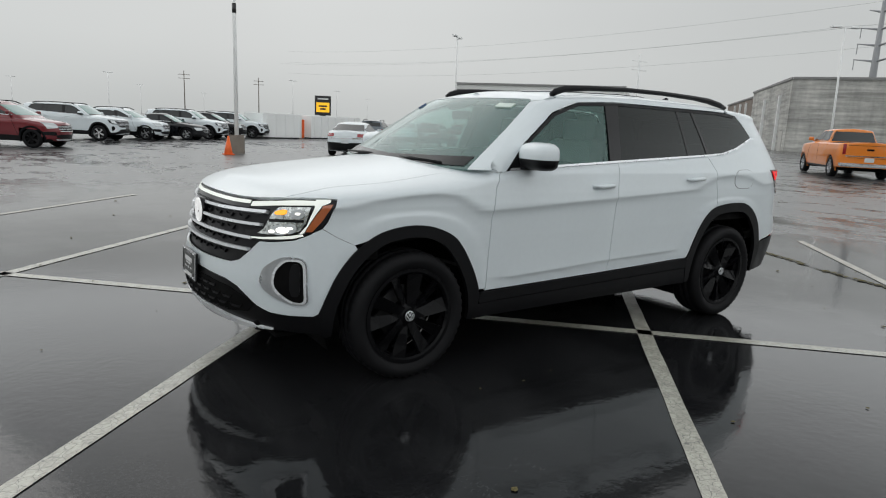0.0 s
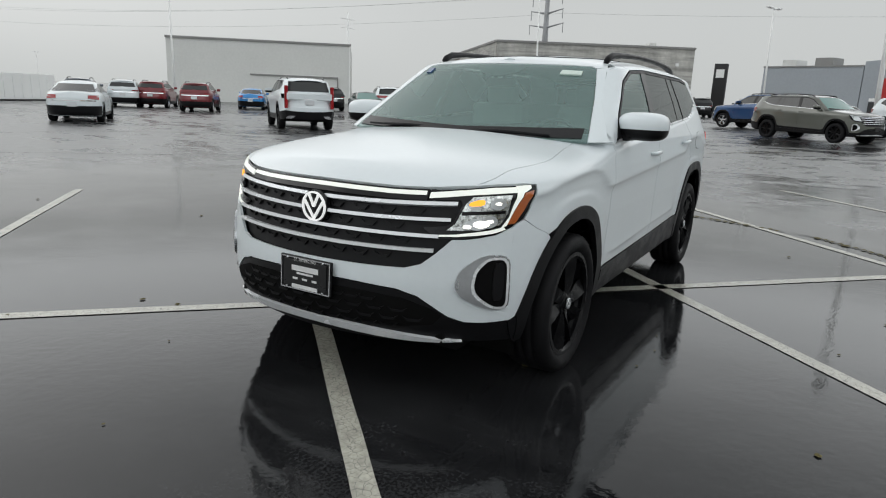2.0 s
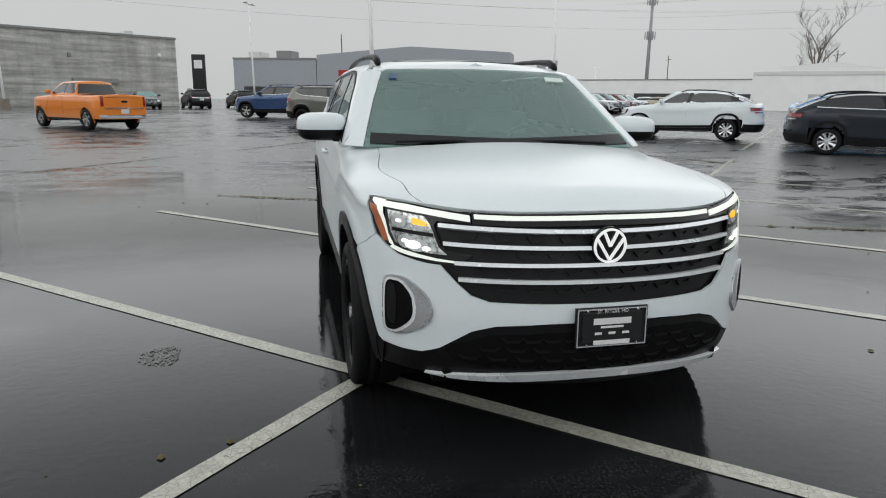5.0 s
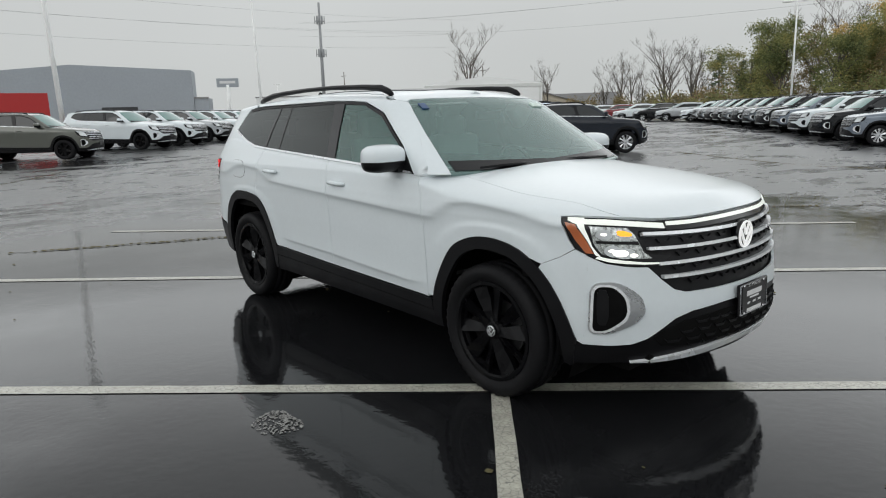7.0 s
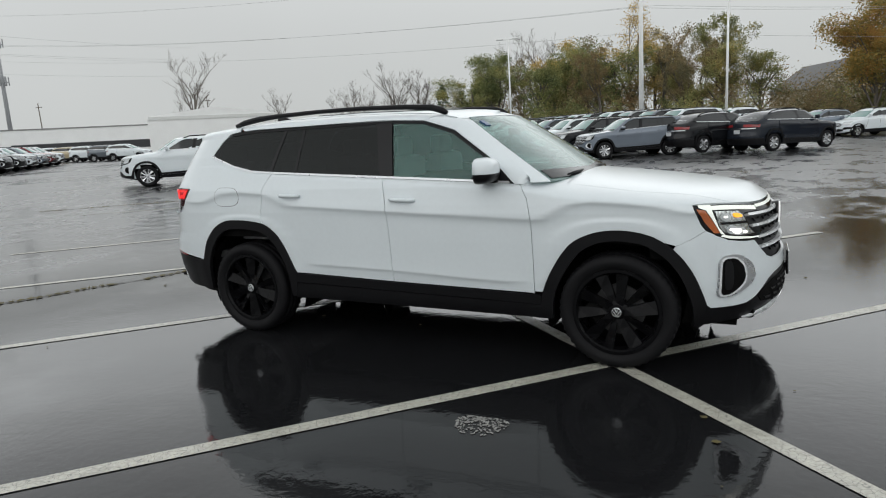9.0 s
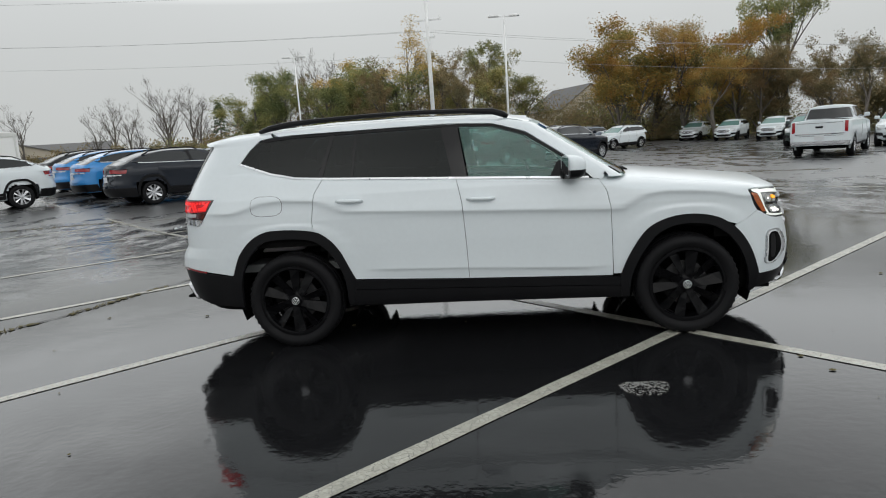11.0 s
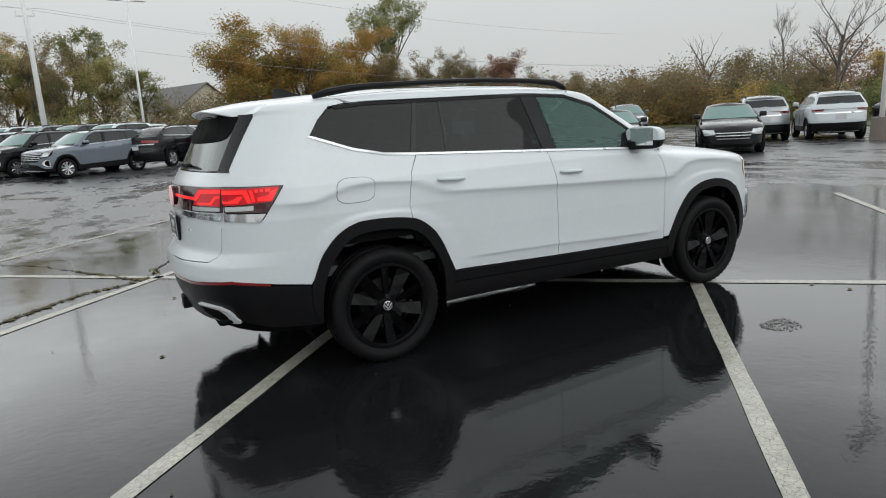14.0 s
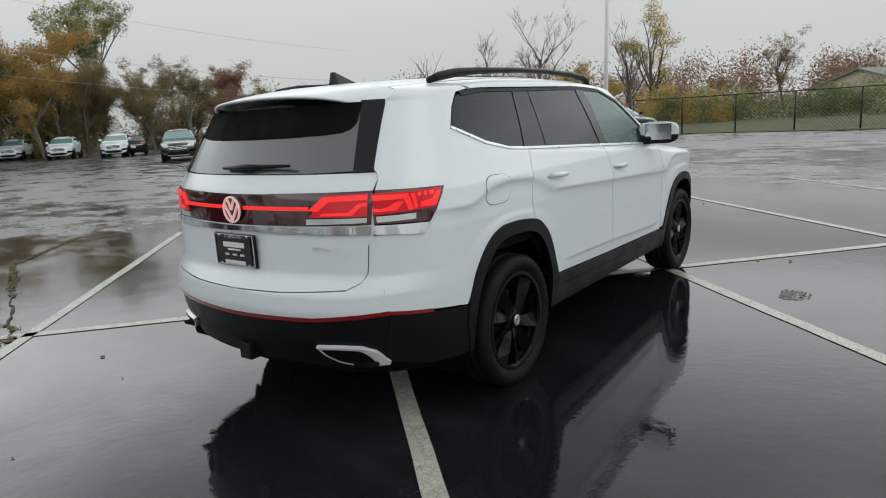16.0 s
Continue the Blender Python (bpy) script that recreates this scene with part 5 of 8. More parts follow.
def end(name, view, poly, material, su=0.06, sv=0.04, off=0.0, depth=0.014, parent=None, label="", us=None):
    return part(name, panel(HERO, view, poly, su, sv, off, depth, us=us), material, parent or hero, label)


def twin(name, view, poly, material, su=0.05, sv=0.03, off=0.0, depth=0.012, parents=None, label=""):
    out = []
    for k, s in enumerate((1, -1)):
        out.append(part(name, panel(HERO, view, [(s * a, b) for a, b in poly], su, sv, off, depth), material, parents[k] if parents else hero, label))
    return out


part("inner_shell", skin(LINER, 0.30, np.arange(-1.35, 1.2, 0.05), [WELL_F, WELL_R], 0.44, lower_only=True), M["cavity"], hero)
W = M["white"]
seam = [float(v) for v in np.linspace(0.93, 2.14, 19)]


def lip_z(y):
    """The height of the hood's front edge."""
    return float(np.interp(abs(y), [0.0, 0.40, 0.56, 0.68, 0.78, 0.87], [1.022, 1.019, 1.023, 1.034, 1.046, 1.051]))



def edge_z(x):
    """The height of the hood's side edge."""
    k = min(max((x - 1.5) / 0.43, 0.0), 1.0)
    dip = min(max((x - 1.86) / 0.285, 0.0), 1.0)
    return float(HERO.at(HERO.deck, x)) - 0.051 + 0.010 * k * k * (3 - 2 * k) - 0.0275 * dip * dip


hood_edge = [(x, edge_z(x) - 0.0002) for x in seam]
fender = [(0.960, 0.482)] + [(0.958, 0.72), (0.951, 0.97), (0.926, 1.10), (0.877, 1.185)] + hood_edge + [(front_x(lip_z(y), y), lip_z(y)) for y in (0.71, 0.75, 0.79, 0.83, 0.865)] + [(1.925, 1.046), (1.935, 1.020), (1.972, 0.93), (1.998, 0.892)] + [(1.93, 0.848), (1.842, 0.806)] + [p for p in OUT_F if not (p[0] > 1.49 and p[1] < 0.82)]
both("front_fender", fender, W, 0.04, 0.0075)
both("front_door", [(-0.1105, 0.496), (0.955, 0.468), (0.954, 0.72), (0.947, 0.97), (0.922, 1.10), (0.872, 1.185), (0.80, 1.196), (-0.1675, 1.247), (-0.1325, 1.068), (-0.1175, 0.77)], W, 0.06, 0.0075)
both("rear_door", [(-0.1145, 0.496), (-0.1215, 0.77), (-0.1365, 1.068), (-0.1715, 1.248), (-1.195, 1.302), (-1.258, 1.20), (-1.292, 1.0), (-1.282, 0.91), (-1.281, 0.886)] + [p for p in OUT_R if -1.27 < p[0] and p[1] > 0.54][::-1] + [(-0.985, 0.528)], W, 0.06, 0.0075)
quarter = ([(-1.199, 1.306), (-1.41, 1.318), (-1.605, 1.362), (-1.865, 1.455), (-1.785, 1.56), (-1.705, 1.632), (-1.60, 1.650)]
           + [(float(x), float(HERO.at(HERO.roof, x)) - 0.038) for x in np.linspace(-1.65, -2.04, 5)] + tail_seam(1.61, 1.30, 6) + tail_seam(1.27, 1.209, 4)
           + [(-2.065, 1.20), (-2.20, 1.01)] + tail_seam(1.006, 0.662, 10) + [(-2.2, 0.635), (-1.972, 0.60)]
           + [p for p in OUT_R if p[1] > 0.60 and p[0] < -1.28][::-1] + [(-1.285, 0.887), (-1.286, 0.91), (-1.296, 1.0), (-1.262, 1.20)])
both("quarter_panel", quarter, W, 0.04, 0.0075)
tops = [(x, float(HERO.at(HERO.roof, x)) - 0.04) for x in np.linspace(-1.65, 0.22, 12)]
both("roof_side_rail", [(-1.55, 1.652), (-1.45, 1.657), (-0.25, 1.664), (0.11, 1.644)] + tops[::-1], W, 0.08, 0.02)
both("windscreen_pillar", [(0.11, 1.644), (0.36, 1.567), (0.66, 1.362), (0.835, 1.192), (0.90, 1.187), (0.945, 1.200), (0.94, 1.222), (0.93, 1.235), (0.70, 1.425), (0.40, 1.625), (0.22, 1.672)], W, 0.05, 0.02)

# hood, roof and glass above
nose_y = np.linspace(-0.70, 0.70, 25)
lip = HERO.place("front", nose_y, np.array([lip_z(y) for y in nose_y]))
hood_rear = [(1.12 - 0.16 * (y / 0.79) ** 2, y) for y in np.linspace(0.752, -0.752, 13)]
side_x = np.linspace(1.04, 2.14, 18)


def hood_half(x):
    return float(HERO.low(np.array(x), np.array(edge_z(x) + 0.0004)))


hood = hood_rear + [(x, -hood_half(x)) for x in side_x] + [(float(p[0]) - 0.004, float(p[1])) for p in lip] + [(x, hood_half(x)) for x in side_x[::-1]]
part("hood", panel(HERO, "deck", hood, 0.05, 0.05, 0.0, 0.02), W, hero)
part("cowl", panel(HERO, "deck", [(1.12 - 0.16 * (y / 0.79) ** 2 + 0.01, y) for y in np.linspace(0.76, -0.76, 13)] + [(1.0 - 0.16 * (y / 0.79) ** 2, y) for y in np.linspace(-0.76, 0.76, 13)], 0.06, 0.06, -0.018), M["trim"], hero)
roof_x = np.linspace(0.28, -2.05, 14)


def roof_half(x, drop=0.036):
    return float(HERO.up(np.array(x), np.array(HERO.at(HERO.roof, x) - drop)))


roof_rim = [(float(x), roof_half(x)) for x in np.r_[roof_x[1:], ]]
roof = [(0.40 - 0.14 * (y / 0.68) ** 2, y) for y in np.linspace(0.66, -0.66, 9)] + [(x, -y) for x, y in roof_rim] + [(x, y) for x, y in roof_rim[::-1]]
part("roof", panel(HERO, "roof", roof, 0.06, 0.05, 0.0, 0.022), W, hero)
part("sunroof", panel(HERO, "roof", soft([(0.16, 0.47), (0.16, -0.47), (-1.15, -0.47), (-1.15, 0.47)], 1), 0.1, 0.08, 0.005), M["dark_glass"], hero)
screen_edge = [(float(HERO.up(np.array(x), np.array(z))) - 0.004, z) for x, z in ((0.945, 1.200), (0.94, 1.222), (0.93, 1.235), (0.82, 1.326), (0.70, 1.425), (0.55, 1.525), (0.40, 1.625), (0.30, 1.652))]
glass_side = [(0.832, 1.198), (0.820, 1.228), (0.732, 1.44), (0.672, 1.565), (0.636, 1.632), (0.600, 1.646)]
part("windscreen", panel(HERO, "shield", [(-0.5, 1.204), (0, 1.200), (0.5, 1.204)] + glass_side + [(0.4, 1.652), (0, 1.656), (-0.4, 1.652)] + [(-y, z) for y, z in glass_side[::-1]], 0.08, 0.05, -0.002), M["screen"], hero)
twin("pillar_face", "shield", [(y + 0.003, z) for y, z in glass_side[:-1]] + [(y + 0.005, z) for y, z in screen_edge[::-1]], W, 0.02, 0.03, -0.0005, 0.004)
part("roof_header", panel(HERO, "shield", [(0.636, 1.636), (0.600, 1.650), (0.4, 1.656), (0, 1.660), (-0.4, 1.656), (-0.600, 1.650), (-0.636, 1.636), (-0.69, 1.645), (-0.66, 1.672), (-0.4, 1.688), (0, 1.694), (0.4, 1.688), (0.66, 1.672), (0.69, 1.645)], 0.06, 0.01, 0.0), W, hero)
part("windscreen_band", panel(HERO, "shield", [(-0.78, 1.268), (-0.795, 1.214), (0, 1.200), (0.795, 1.214), (0.78, 1.268), (0, 1.244)], 0.08, 0.05, 0.003), M["gloss_black"], hero)
part("sensor_housing", panel(HERO, "shield", soft([(-0.20, 1.652), (-0.13, 1.598), (-0.05, 1.578), (0.05, 1.578), (0.13, 1.598), (0.20, 1.652)], 1), 0.05, 0.05, -0.004), M["cabin"], hero)
part("windscreen_sticker", panel(HERO, "shield", [(0.44, 1.612), (0.44, 1.586), (0.575, 1.582), (0.572, 1.608)], 0.05, 0.05, 0.008), M["sticker"], hero)
blue = part("inspection_sticker", panel(HERO, "shield", [(-0.600, 1.615), (-0.605, 1.580), (-0.560, 1.580), (-0.556, 1.615)], 0.05, 0.05, 0.008), M["blue"], hero)
glass_rim = [(-0.655, 1.294), (-0.4, 1.288), (0.4, 1.288), (0.655, 1.294), (0.585, 1.60), (0.3, 1.606), (-0.3, 1.606), (-0.585, 1.60)]
end("rear_window", "back", glass_rim, M["wet_sky_glass"], off=0.0)
# dark sheet over the glass paints in the spoiler's shade and reflection
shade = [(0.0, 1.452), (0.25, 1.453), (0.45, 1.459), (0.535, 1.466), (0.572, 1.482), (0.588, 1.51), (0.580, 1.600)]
end("rear_window_shade", "back", [(-y, z) for y, z in shade[::-1]] + shade[1:], M["cavity"], 0.08, 0.05, off=0.006, depth=0.004, label="dark sheet painting the spoiler's shade onto the rear window")
twin("spoiler_fin", "back", [(0.65, 1.288)] + tail_edge(1.292, 1.61, 7) + [(0.575, 1.61)], M["gloss_black"], off=0.003)


def spoiler():
    """The roof's rear edge drawn out into a lip over the rear window, and its dark underside."""
    n, m, v, f = 25, 8, [], []
    us = [math.sin(math.pi / 2 * (-1 + 2 * j / (n - 1))) for j in range(n)]
    h0 = roof_half(-2.045)
    rows = []
    for i in range(m + 1):
        s_ = i / m
        row = []
        for u in us:
            y = u * h0 * (1 - 0.10 * s_ ** 1.5)
            x_lip = -2.345 + 0.15 * abs(u) ** 5
            z0 = float(HERO.place("roof", np.array(-2.045), np.array(u * h0))[2])
            row.append((-2.048 + s_ * (x_lip + 2.048), y, z0 - 0.034 * s_ - 0.014 * s_ * s_ - 0.022 * s_ * abs(u) ** 8))
        rows.append(row)
    last = rows[-1]
    rows.append([(x - 0.004, y, z - 0.005) for x, y, z in last])
    rows.append([(x + 0.002, y * 0.997, z - 0.012) for x, y, z in last])
    rows.append([(x + 0.020, y * 0.985, z - 0.015) for x, y, z in last])
    for r in rows:
        v += r
    f = [(i * n + j, (i + 1) * n + j, (i + 1) * n + j + 1, i * n + j + 1) for i in range(len(rows) - 1) for j in range(n - 1)]
    part("spoiler", mesh_of("spoiler", v, f), W, hero)
    for side in (0, n - 1):
        edge = [rows[i][side] for i in range(m + 1)] + [rows[-2][side]]
        foot = []
        for i, p in enumerate(edge):
            k = min(1.0, i / (0.6 * m))
            if k < 1:
                zq = 1.668 - 0.058 * k
                q = HERO.place("left", np.array(-2.04 + k * (tail_x(1.61) + 2.04)), np.array(zq))
            else:
                q = HERO.place("back", np.array(0.665 - 0.03 * (i - 0.6 * m) / m), np.array(1.606))
            foot.append((float(q[0]), math.copysign(float(q[1]) + 0.001, p[1]), float(q[2]) - 0.004))
        c = len(edge)
        part("spoiler_cheek", mesh_of("spoiler_cheek", edge + foot, [(i, i + 1, c + i + 1, c + i) for i in range(c - 1)]), W, hero)
    low_v = rows[-1] + [(max(-2.29, x + 0.03), y * 0.985, 1.592) for x, y, z in rows[-1]]
    part("spoiler_underside", mesh_of("spoiler_underside", low_v, [(j, n + j, n + j + 1, j + 1) for j in range(n - 1)]), M["gloss_black"], hero)


spoiler()

# side glass and its trim
fr = [(-0.075, 1.252), (0.80, 1.207), (0.66, 1.348), (0.355, 1.555), (0.11, 1.634), (-0.14, 1.648)]
rr = [(-0.195, 1.258), (-0.965, 1.300), (-0.935, 1.648), (-0.275, 1.655)]
rv = [(-0.967, 1.300), (-1.215, 1.312), (-1.115, 1.646), (-0.937, 1.648)]
qq = [(-1.215, 1.312), (-1.41, 1.326), (-1.51, 1.346), (-1.61, 1.374), (-1.822, 1.446), (-1.850, 1.464), (-1.835, 1.488), (-1.773, 1.564), (-1.72, 1.608), (-1.665, 1.628), (-1.46, 1.640), (-1.115, 1.646)]
both("front_window", fr, M["pane"], 0.1, 0.05, 0.0)
both("rear_window_pane", rr, M["privacy"], 0.1, 0.05, 0.0)
both("vent_pane", rv, M["privacy"], 0.1, 0.05, 0.0)
both("quarter_window", qq, M["privacy"], 0.1, 0.05, 0.0)
both("door_pillar", [(-0.088, 1.256), (-0.200, 1.260), (-0.282, 1.652), (-0.150, 1.646)], M["gloss_black"], 0.1, 0.05, 0.004)
both("rear_pillar", [(-1.198, 1.312), (-1.232, 1.315), (-1.130, 1.645), (-1.102, 1.645)], M["gloss_black"], 0.1, 0.05, 0.004)
both("vent_divider", [(-0.957, 1.305), (-0.975, 1.305), (-0.945, 1.642), (-0.925, 1.642)], M["gloss_black"], 0.1, 0.05, 0.003)
both("window_frame", [(-1.685, 1.634), (-1.46, 1.646), (-0.25, 1.654), (0.11, 1.637), (0.36, 1.558), (0.66, 1.353), (0.815, 1.208), (0.775, 1.222), (0.655, 1.338), (0.352, 1.540), (0.11, 1.619), (-0.25, 1.638), (-1.46, 1.630), (-1.665, 1.612)], M["trim"], 0.1, 0.05, 0.005)
both("mirror_sail", [(0.81, 1.205), (0.52, 1.222), (0.58, 1.33), (0.66, 1.348)], M["trim"], 0.1, 0.05, 0.006)
both("belt_strip", [(0.80, 1.198), (0.80, 1.211), (-0.165, 1.262), (-1.20, 1.316), (-1.41, 1.330), (-1.605, 1.374), (-1.856, 1.464), (-1.869, 1.454), (-1.610, 1.361), (-1.41, 1.317), (-1.20, 1.303), (-0.165, 1.248)], M["satin"], 0.1, 0.05, 0.007)

# dark cladding
BK = M["trim"]
both("front_arch_trim", OUT_F + [(1.003, 0.44), (1.02, 0.30)] + IN_F[::-1] + [(1.985, 0.31)], BK, 0.06, 0.04, 0.010, 0.03)
both("rear_arch_trim", OUT_R + [(-1.975, 0.50), (-1.94, 0.34)] + IN_R[::-1] + [(-1.02, 0.33), (-0.985, 0.50)], BK, 0.06, 0.04, 0.010, 0.03)
both("door_cladding", [(-0.99, 0.523), (-1.0, 0.450), (1.005, 0.395), (1.0, 0.460), (-0.11, 0.490)], BK, 0.1, 0.02, 0.012, 0.02)
both("sill_cladding", [(-1.01, 0.443), (-1.03, 0.32), (1.02, 0.295), (1.01, 0.388)], BK, 0.1, 0.03, 0.006, 0.03)
both("bumper_corner", [(1.840, 0.8035), (1.931, 0.8455), (2.001, 0.8895)] + [(front_x(z), float(z)) for z in np.linspace(0.866, 0.418, 11)] + [(2.016, 0.432)] + [p for p in OUT_F if p[0] > 1.49 and 0.44 < p[1] < 0.79], W, 0.03, 0.03)
both("front_corner_cladding", [(2.012, 0.426)] + [(front_x(z, 0.86), float(z)) for z in np.linspace(0.412, 0.30, 5)] + [(1.96, 0.285), (1.94, 0.305)], BK, 0.04, 0.04, 0.006)
both("rear_corner_cladding", [(-1.978, 0.592), (-2.2, 0.622)] + tail_seam(0.642, 0.41, 8) + [(-2.2, 0.36), (-1.925, 0.34)], BK, 0.05, 0.04, 0.004)

# nose
front_us = [s * v for s in (1, -1) for v in (0.0001, 0.08, 0.16, 0.24, 0.32, 0.40, 0.48, 0.55, 0.61, 0.66, 0.70, 0.74, 0.77, 0.80, 0.825, 0.845, 0.86)]
nose_top = [(0.868, 0.862), (0.850, 0.847), (0.82, 0.826), (0.76, 0.812), (0.714, 0.806), (0.668, 0.804), (0.612, 0.742), (0.555, 0.690), (0.485, 0.668), (0.30, 0.664)]
nose_low = [(0.868, 0.416), (0.80, 0.419), (0.73, 0.428), (0.67, 0.456), (0.61, 0.502), (0.55, 0.545), (0.46, 0.572), (0.25, 0.585)]
white_nose = [(-y, z) for y, z in nose_top] + [(0, 0.663)] + nose_top[::-1] + nose_low + [(0, 0.590)] + [(-y, z) for y, z in nose_low[::-1]]
end("front_bumper", "front", white_nose, W, us=front_us, sv=0.03)
end("grille", "front", [(-0.69, 0.985), (-0.675, 0.80), (-0.61, 0.73), (-0.55, 0.675), (-0.48, 0.652), (0.48, 0.652), (0.55, 0.675), (0.61, 0.73), (0.675, 0.80), (0.69, 0.985)], M["grille_black"], us=front_us, off=-0.028)
grille = [o for o in hero.children if o.name.startswith("grille")][0]
for z, hw, rise in ((0.955, 0.668, 0.014), (0.891, 0.652, 0.008), (0.825, 0.614, 0.0), (0.759, 0.600, 0.002)):
    ys = np.linspace(-hw, hw, 15)
    top = [(float(y), z + rise * (abs(y) / hw) ** 2) for y in ys]
    end("grille_bar", "front", top + [(y, q - 0.0155) for y, q in top[::-1]], M["bright_bar"], us=front_us, sv=1.0, off=0.004, depth=0.03, parent=grille)
rnd = random.Random(4)
for row, z in enumerate((0.914, 0.849, 0.784, 0.712)):
    span = 0.60 - 0.03 * row
    n = 9
    for k in range(n):
        y0 = -span + 2 * span * (k + 0.5 * (row % 2)) / n
        y1 = y0 + 0.075
        if y1 < span:
            zz = z + 0.006 * (abs(y0) / 0.6) ** 2
            end("grille_mesh", "front", [(y0, zz + 0.014), (y0 + 0.018, zz + 0.003), (y1 - 0.018, zz + 0.003), (y1, zz + 0.014), (y1 - 0.016, zz - 0.008), (y0 + 0.016, zz - 0.008)], M["grille_black"], us=[], sv=1.0, off=-0.016, depth=0.012, parent=grille)


def across(y0, y1, hi, lo, n=15):
    """A band over the nose between two heights below the hood's edge."""
    ys = np.linspace(y0, y1, n)
    return [(float(y), lip_z(y) - hi) for y in ys] + [(float(y), lip_z(y) - lo) for y in ys[::-1]]


bar = end("light_bar", "front", across(-0.540, 0.540, 0.004, 0.050), M["gloss_black"], us=front_us, sv=1.0, off=-0.008)
end("light_strip", "front", across(-0.532, 0.532, 0.0125, 0.0295), M["drl"], us=front_us, sv=1.0, off=-0.003, parent=bar, label="lit white light strip")
lamp_top = [(0.546, lip_z(0.546) - 0.004), (0.62, lip_z(0.62) - 0.004), (0.70, lip_z(0.70) - 0.004), (0.78, lip_z(0.78) - 0.004), (0.868, 1.046)]
lamps = twin("headlight", "front", lamp_top + [(0.868, 0.868), (0.850, 0.852), (0.82, 0.831), (0.76, 0.817), (0.714, 0.811), (0.64, 0.808), (0.60, 0.812), (0.545, 0.852), (0.640, 0.864), (0.662, 0.880), (0.688, 0.958), (0.676, 0.978), (0.546, 0.976)], M["gloss_black"], 0.02, 0.03, off=-0.010, label="lit headlight with black housing")
twin("running_light", "front", [(0.548, 1.005), (0.62, 1.013), (0.70, 1.024), (0.78, 1.034), (0.868, 1.038), (0.868, 1.014), (0.80, 1.009), (0.72, 1.002), (0.62, 0.989), (0.548, 0.981)], M["drl"], 0.015, 0.02, -0.004, parents=lamps, label="lit white running light")
twin("running_light_foot", "front", [(0.838, 0.860), (0.800, 0.848), (0.754, 0.840), (0.68, 0.829), (0.606, 0.824), (0.604, 0.816), (0.68, 0.819), (0.76, 0.826), (0.81, 0.834), (0.846, 0.850)], M["drl"], 0.015, 0.02, -0.003, parents=lamps, label="lit white running light")
twin("lamp_bowl", "front", [(0.854, 1.004), (0.80, 1.000), (0.72, 0.993), (0.700, 0.962), (0.672, 0.875), (0.640, 0.846), (0.70, 0.846), (0.78, 0.856), (0.828, 0.872), (0.846, 0.92)], M["lamp_inner"], 0.02, 0.03, -0.008, parents=lamps)
twin("upper_projector", "front", arc(0.812, 0.962, 0.026, 0, 342, 15), M["clear_lens"], 0.02, 0.05, -0.004, parents=lamps)
twin("lower_projector", "front", arc(0.790, 0.884, 0.028, 0, 342, 15), M["clear_lens"], 0.02, 0.05, -0.005, parents=lamps)
twin("lamp_divider", "front", [(0.69, 0.928), (0.838, 0.934), (0.838, 0.920), (0.69, 0.912)], M["gloss_black"], 0.02, 0.05, -0.005, parents=lamps)
for fy, fz, r, tone in ((0.752, 0.873, 0.034, "clear_lens"), (0.764, 0.874, 0.022, "beam"), (0.716, 0.863, 0.012, "beam"), (0.792, 0.886, 0.010, "beam"), (0.814, 0.964, 0.009, "beam"), (0.738, 0.942, 0.014, "clear_lens")):
    twin("lamp_facet", "front", [(fy + 1.3 * r * math.cos(0.449 * k), fz + 0.75 * r * math.sin(0.449 * k)) for k in range(14)], M[tone], 0.05, 0.05, -0.0035 if tone == "beam" else -0.0065, 0.002, parents=lamps, label="lit lamp facet" if tone == "beam" else "")
twin("turn_signal", "front", soft([(0.708, 0.966), (0.716, 0.952), (0.766, 0.956), (0.766, 0.982), (0.74, 0.980)], 1), M["amber"], 0.02, 0.05, -0.003, parents=lamps, label="lit amber turn signal")
side_lamps = both("headlight_return", [(1.930, 1.042), (front_x(1.042, 0.868) + 0.004, 1.044)] + [(front_x(z, 0.868) + 0.004, float(z)) for z in (1.0, 0.95, 0.9, 0.872)] + [(2.004, 0.893), (1.976, 0.932), (1.940, 1.020)], M["gloss_black"], 0.02, 0.03, -0.004)
for k, lamp in enumerate(side_lamps):
    part("side_marker", panel(HERO, "left", [(1.950, 1.022), (1.996, 1.012), (2.046, 0.930), (2.078, 0.872), (2.046, 0.874), (1.996, 0.938)], 0.02, 0.03, -0.002, 0.004, mirror=k == 1), M["amber_lens"], lamp, "amber side marker")
    part("running_light", panel(HERO, "left", [(1.954, 1.044), (2.02, 1.0405), (2.03, 1.012), (2.070, 0.905), (2.106, 0.858), (2.084, 0.866), (2.050, 0.930), (2.002, 1.012), (1.960, 1.030)], 0.015, 0.02, 0.000, 0.004, mirror=k == 1), M["drl"], lamp, "lit white running light")
pods = twin("fog_surround", "front", soft([(0.690, 0.60), (0.705, 0.672), (0.785, 0.742), (0.862, 0.734), (0.866, 0.60), (0.862, 0.482), (0.806, 0.484), (0.715, 0.548)], 2), M["brushed"], 0.02, 0.02, 0.012, 0.02)
twin("fog_rim", "front", soft([(0.748, 0.60), (0.755, 0.672), (0.796, 0.728), (0.858, 0.726), (0.862, 0.60), (0.858, 0.486), (0.812, 0.490), (0.758, 0.552)], 2), M["bright_bar"], 0.02, 0.02, 0.0135, 0.01, parents=pods)
twin("fog_slot", "front", soft([(0.758, 0.60), (0.764, 0.665), (0.80, 0.718), (0.852, 0.716), (0.856, 0.60), (0.852, 0.496), (0.818, 0.500), (0.768, 0.560)], 2), M["cavity"], 0.02, 0.02, 0.015, parents=pods)
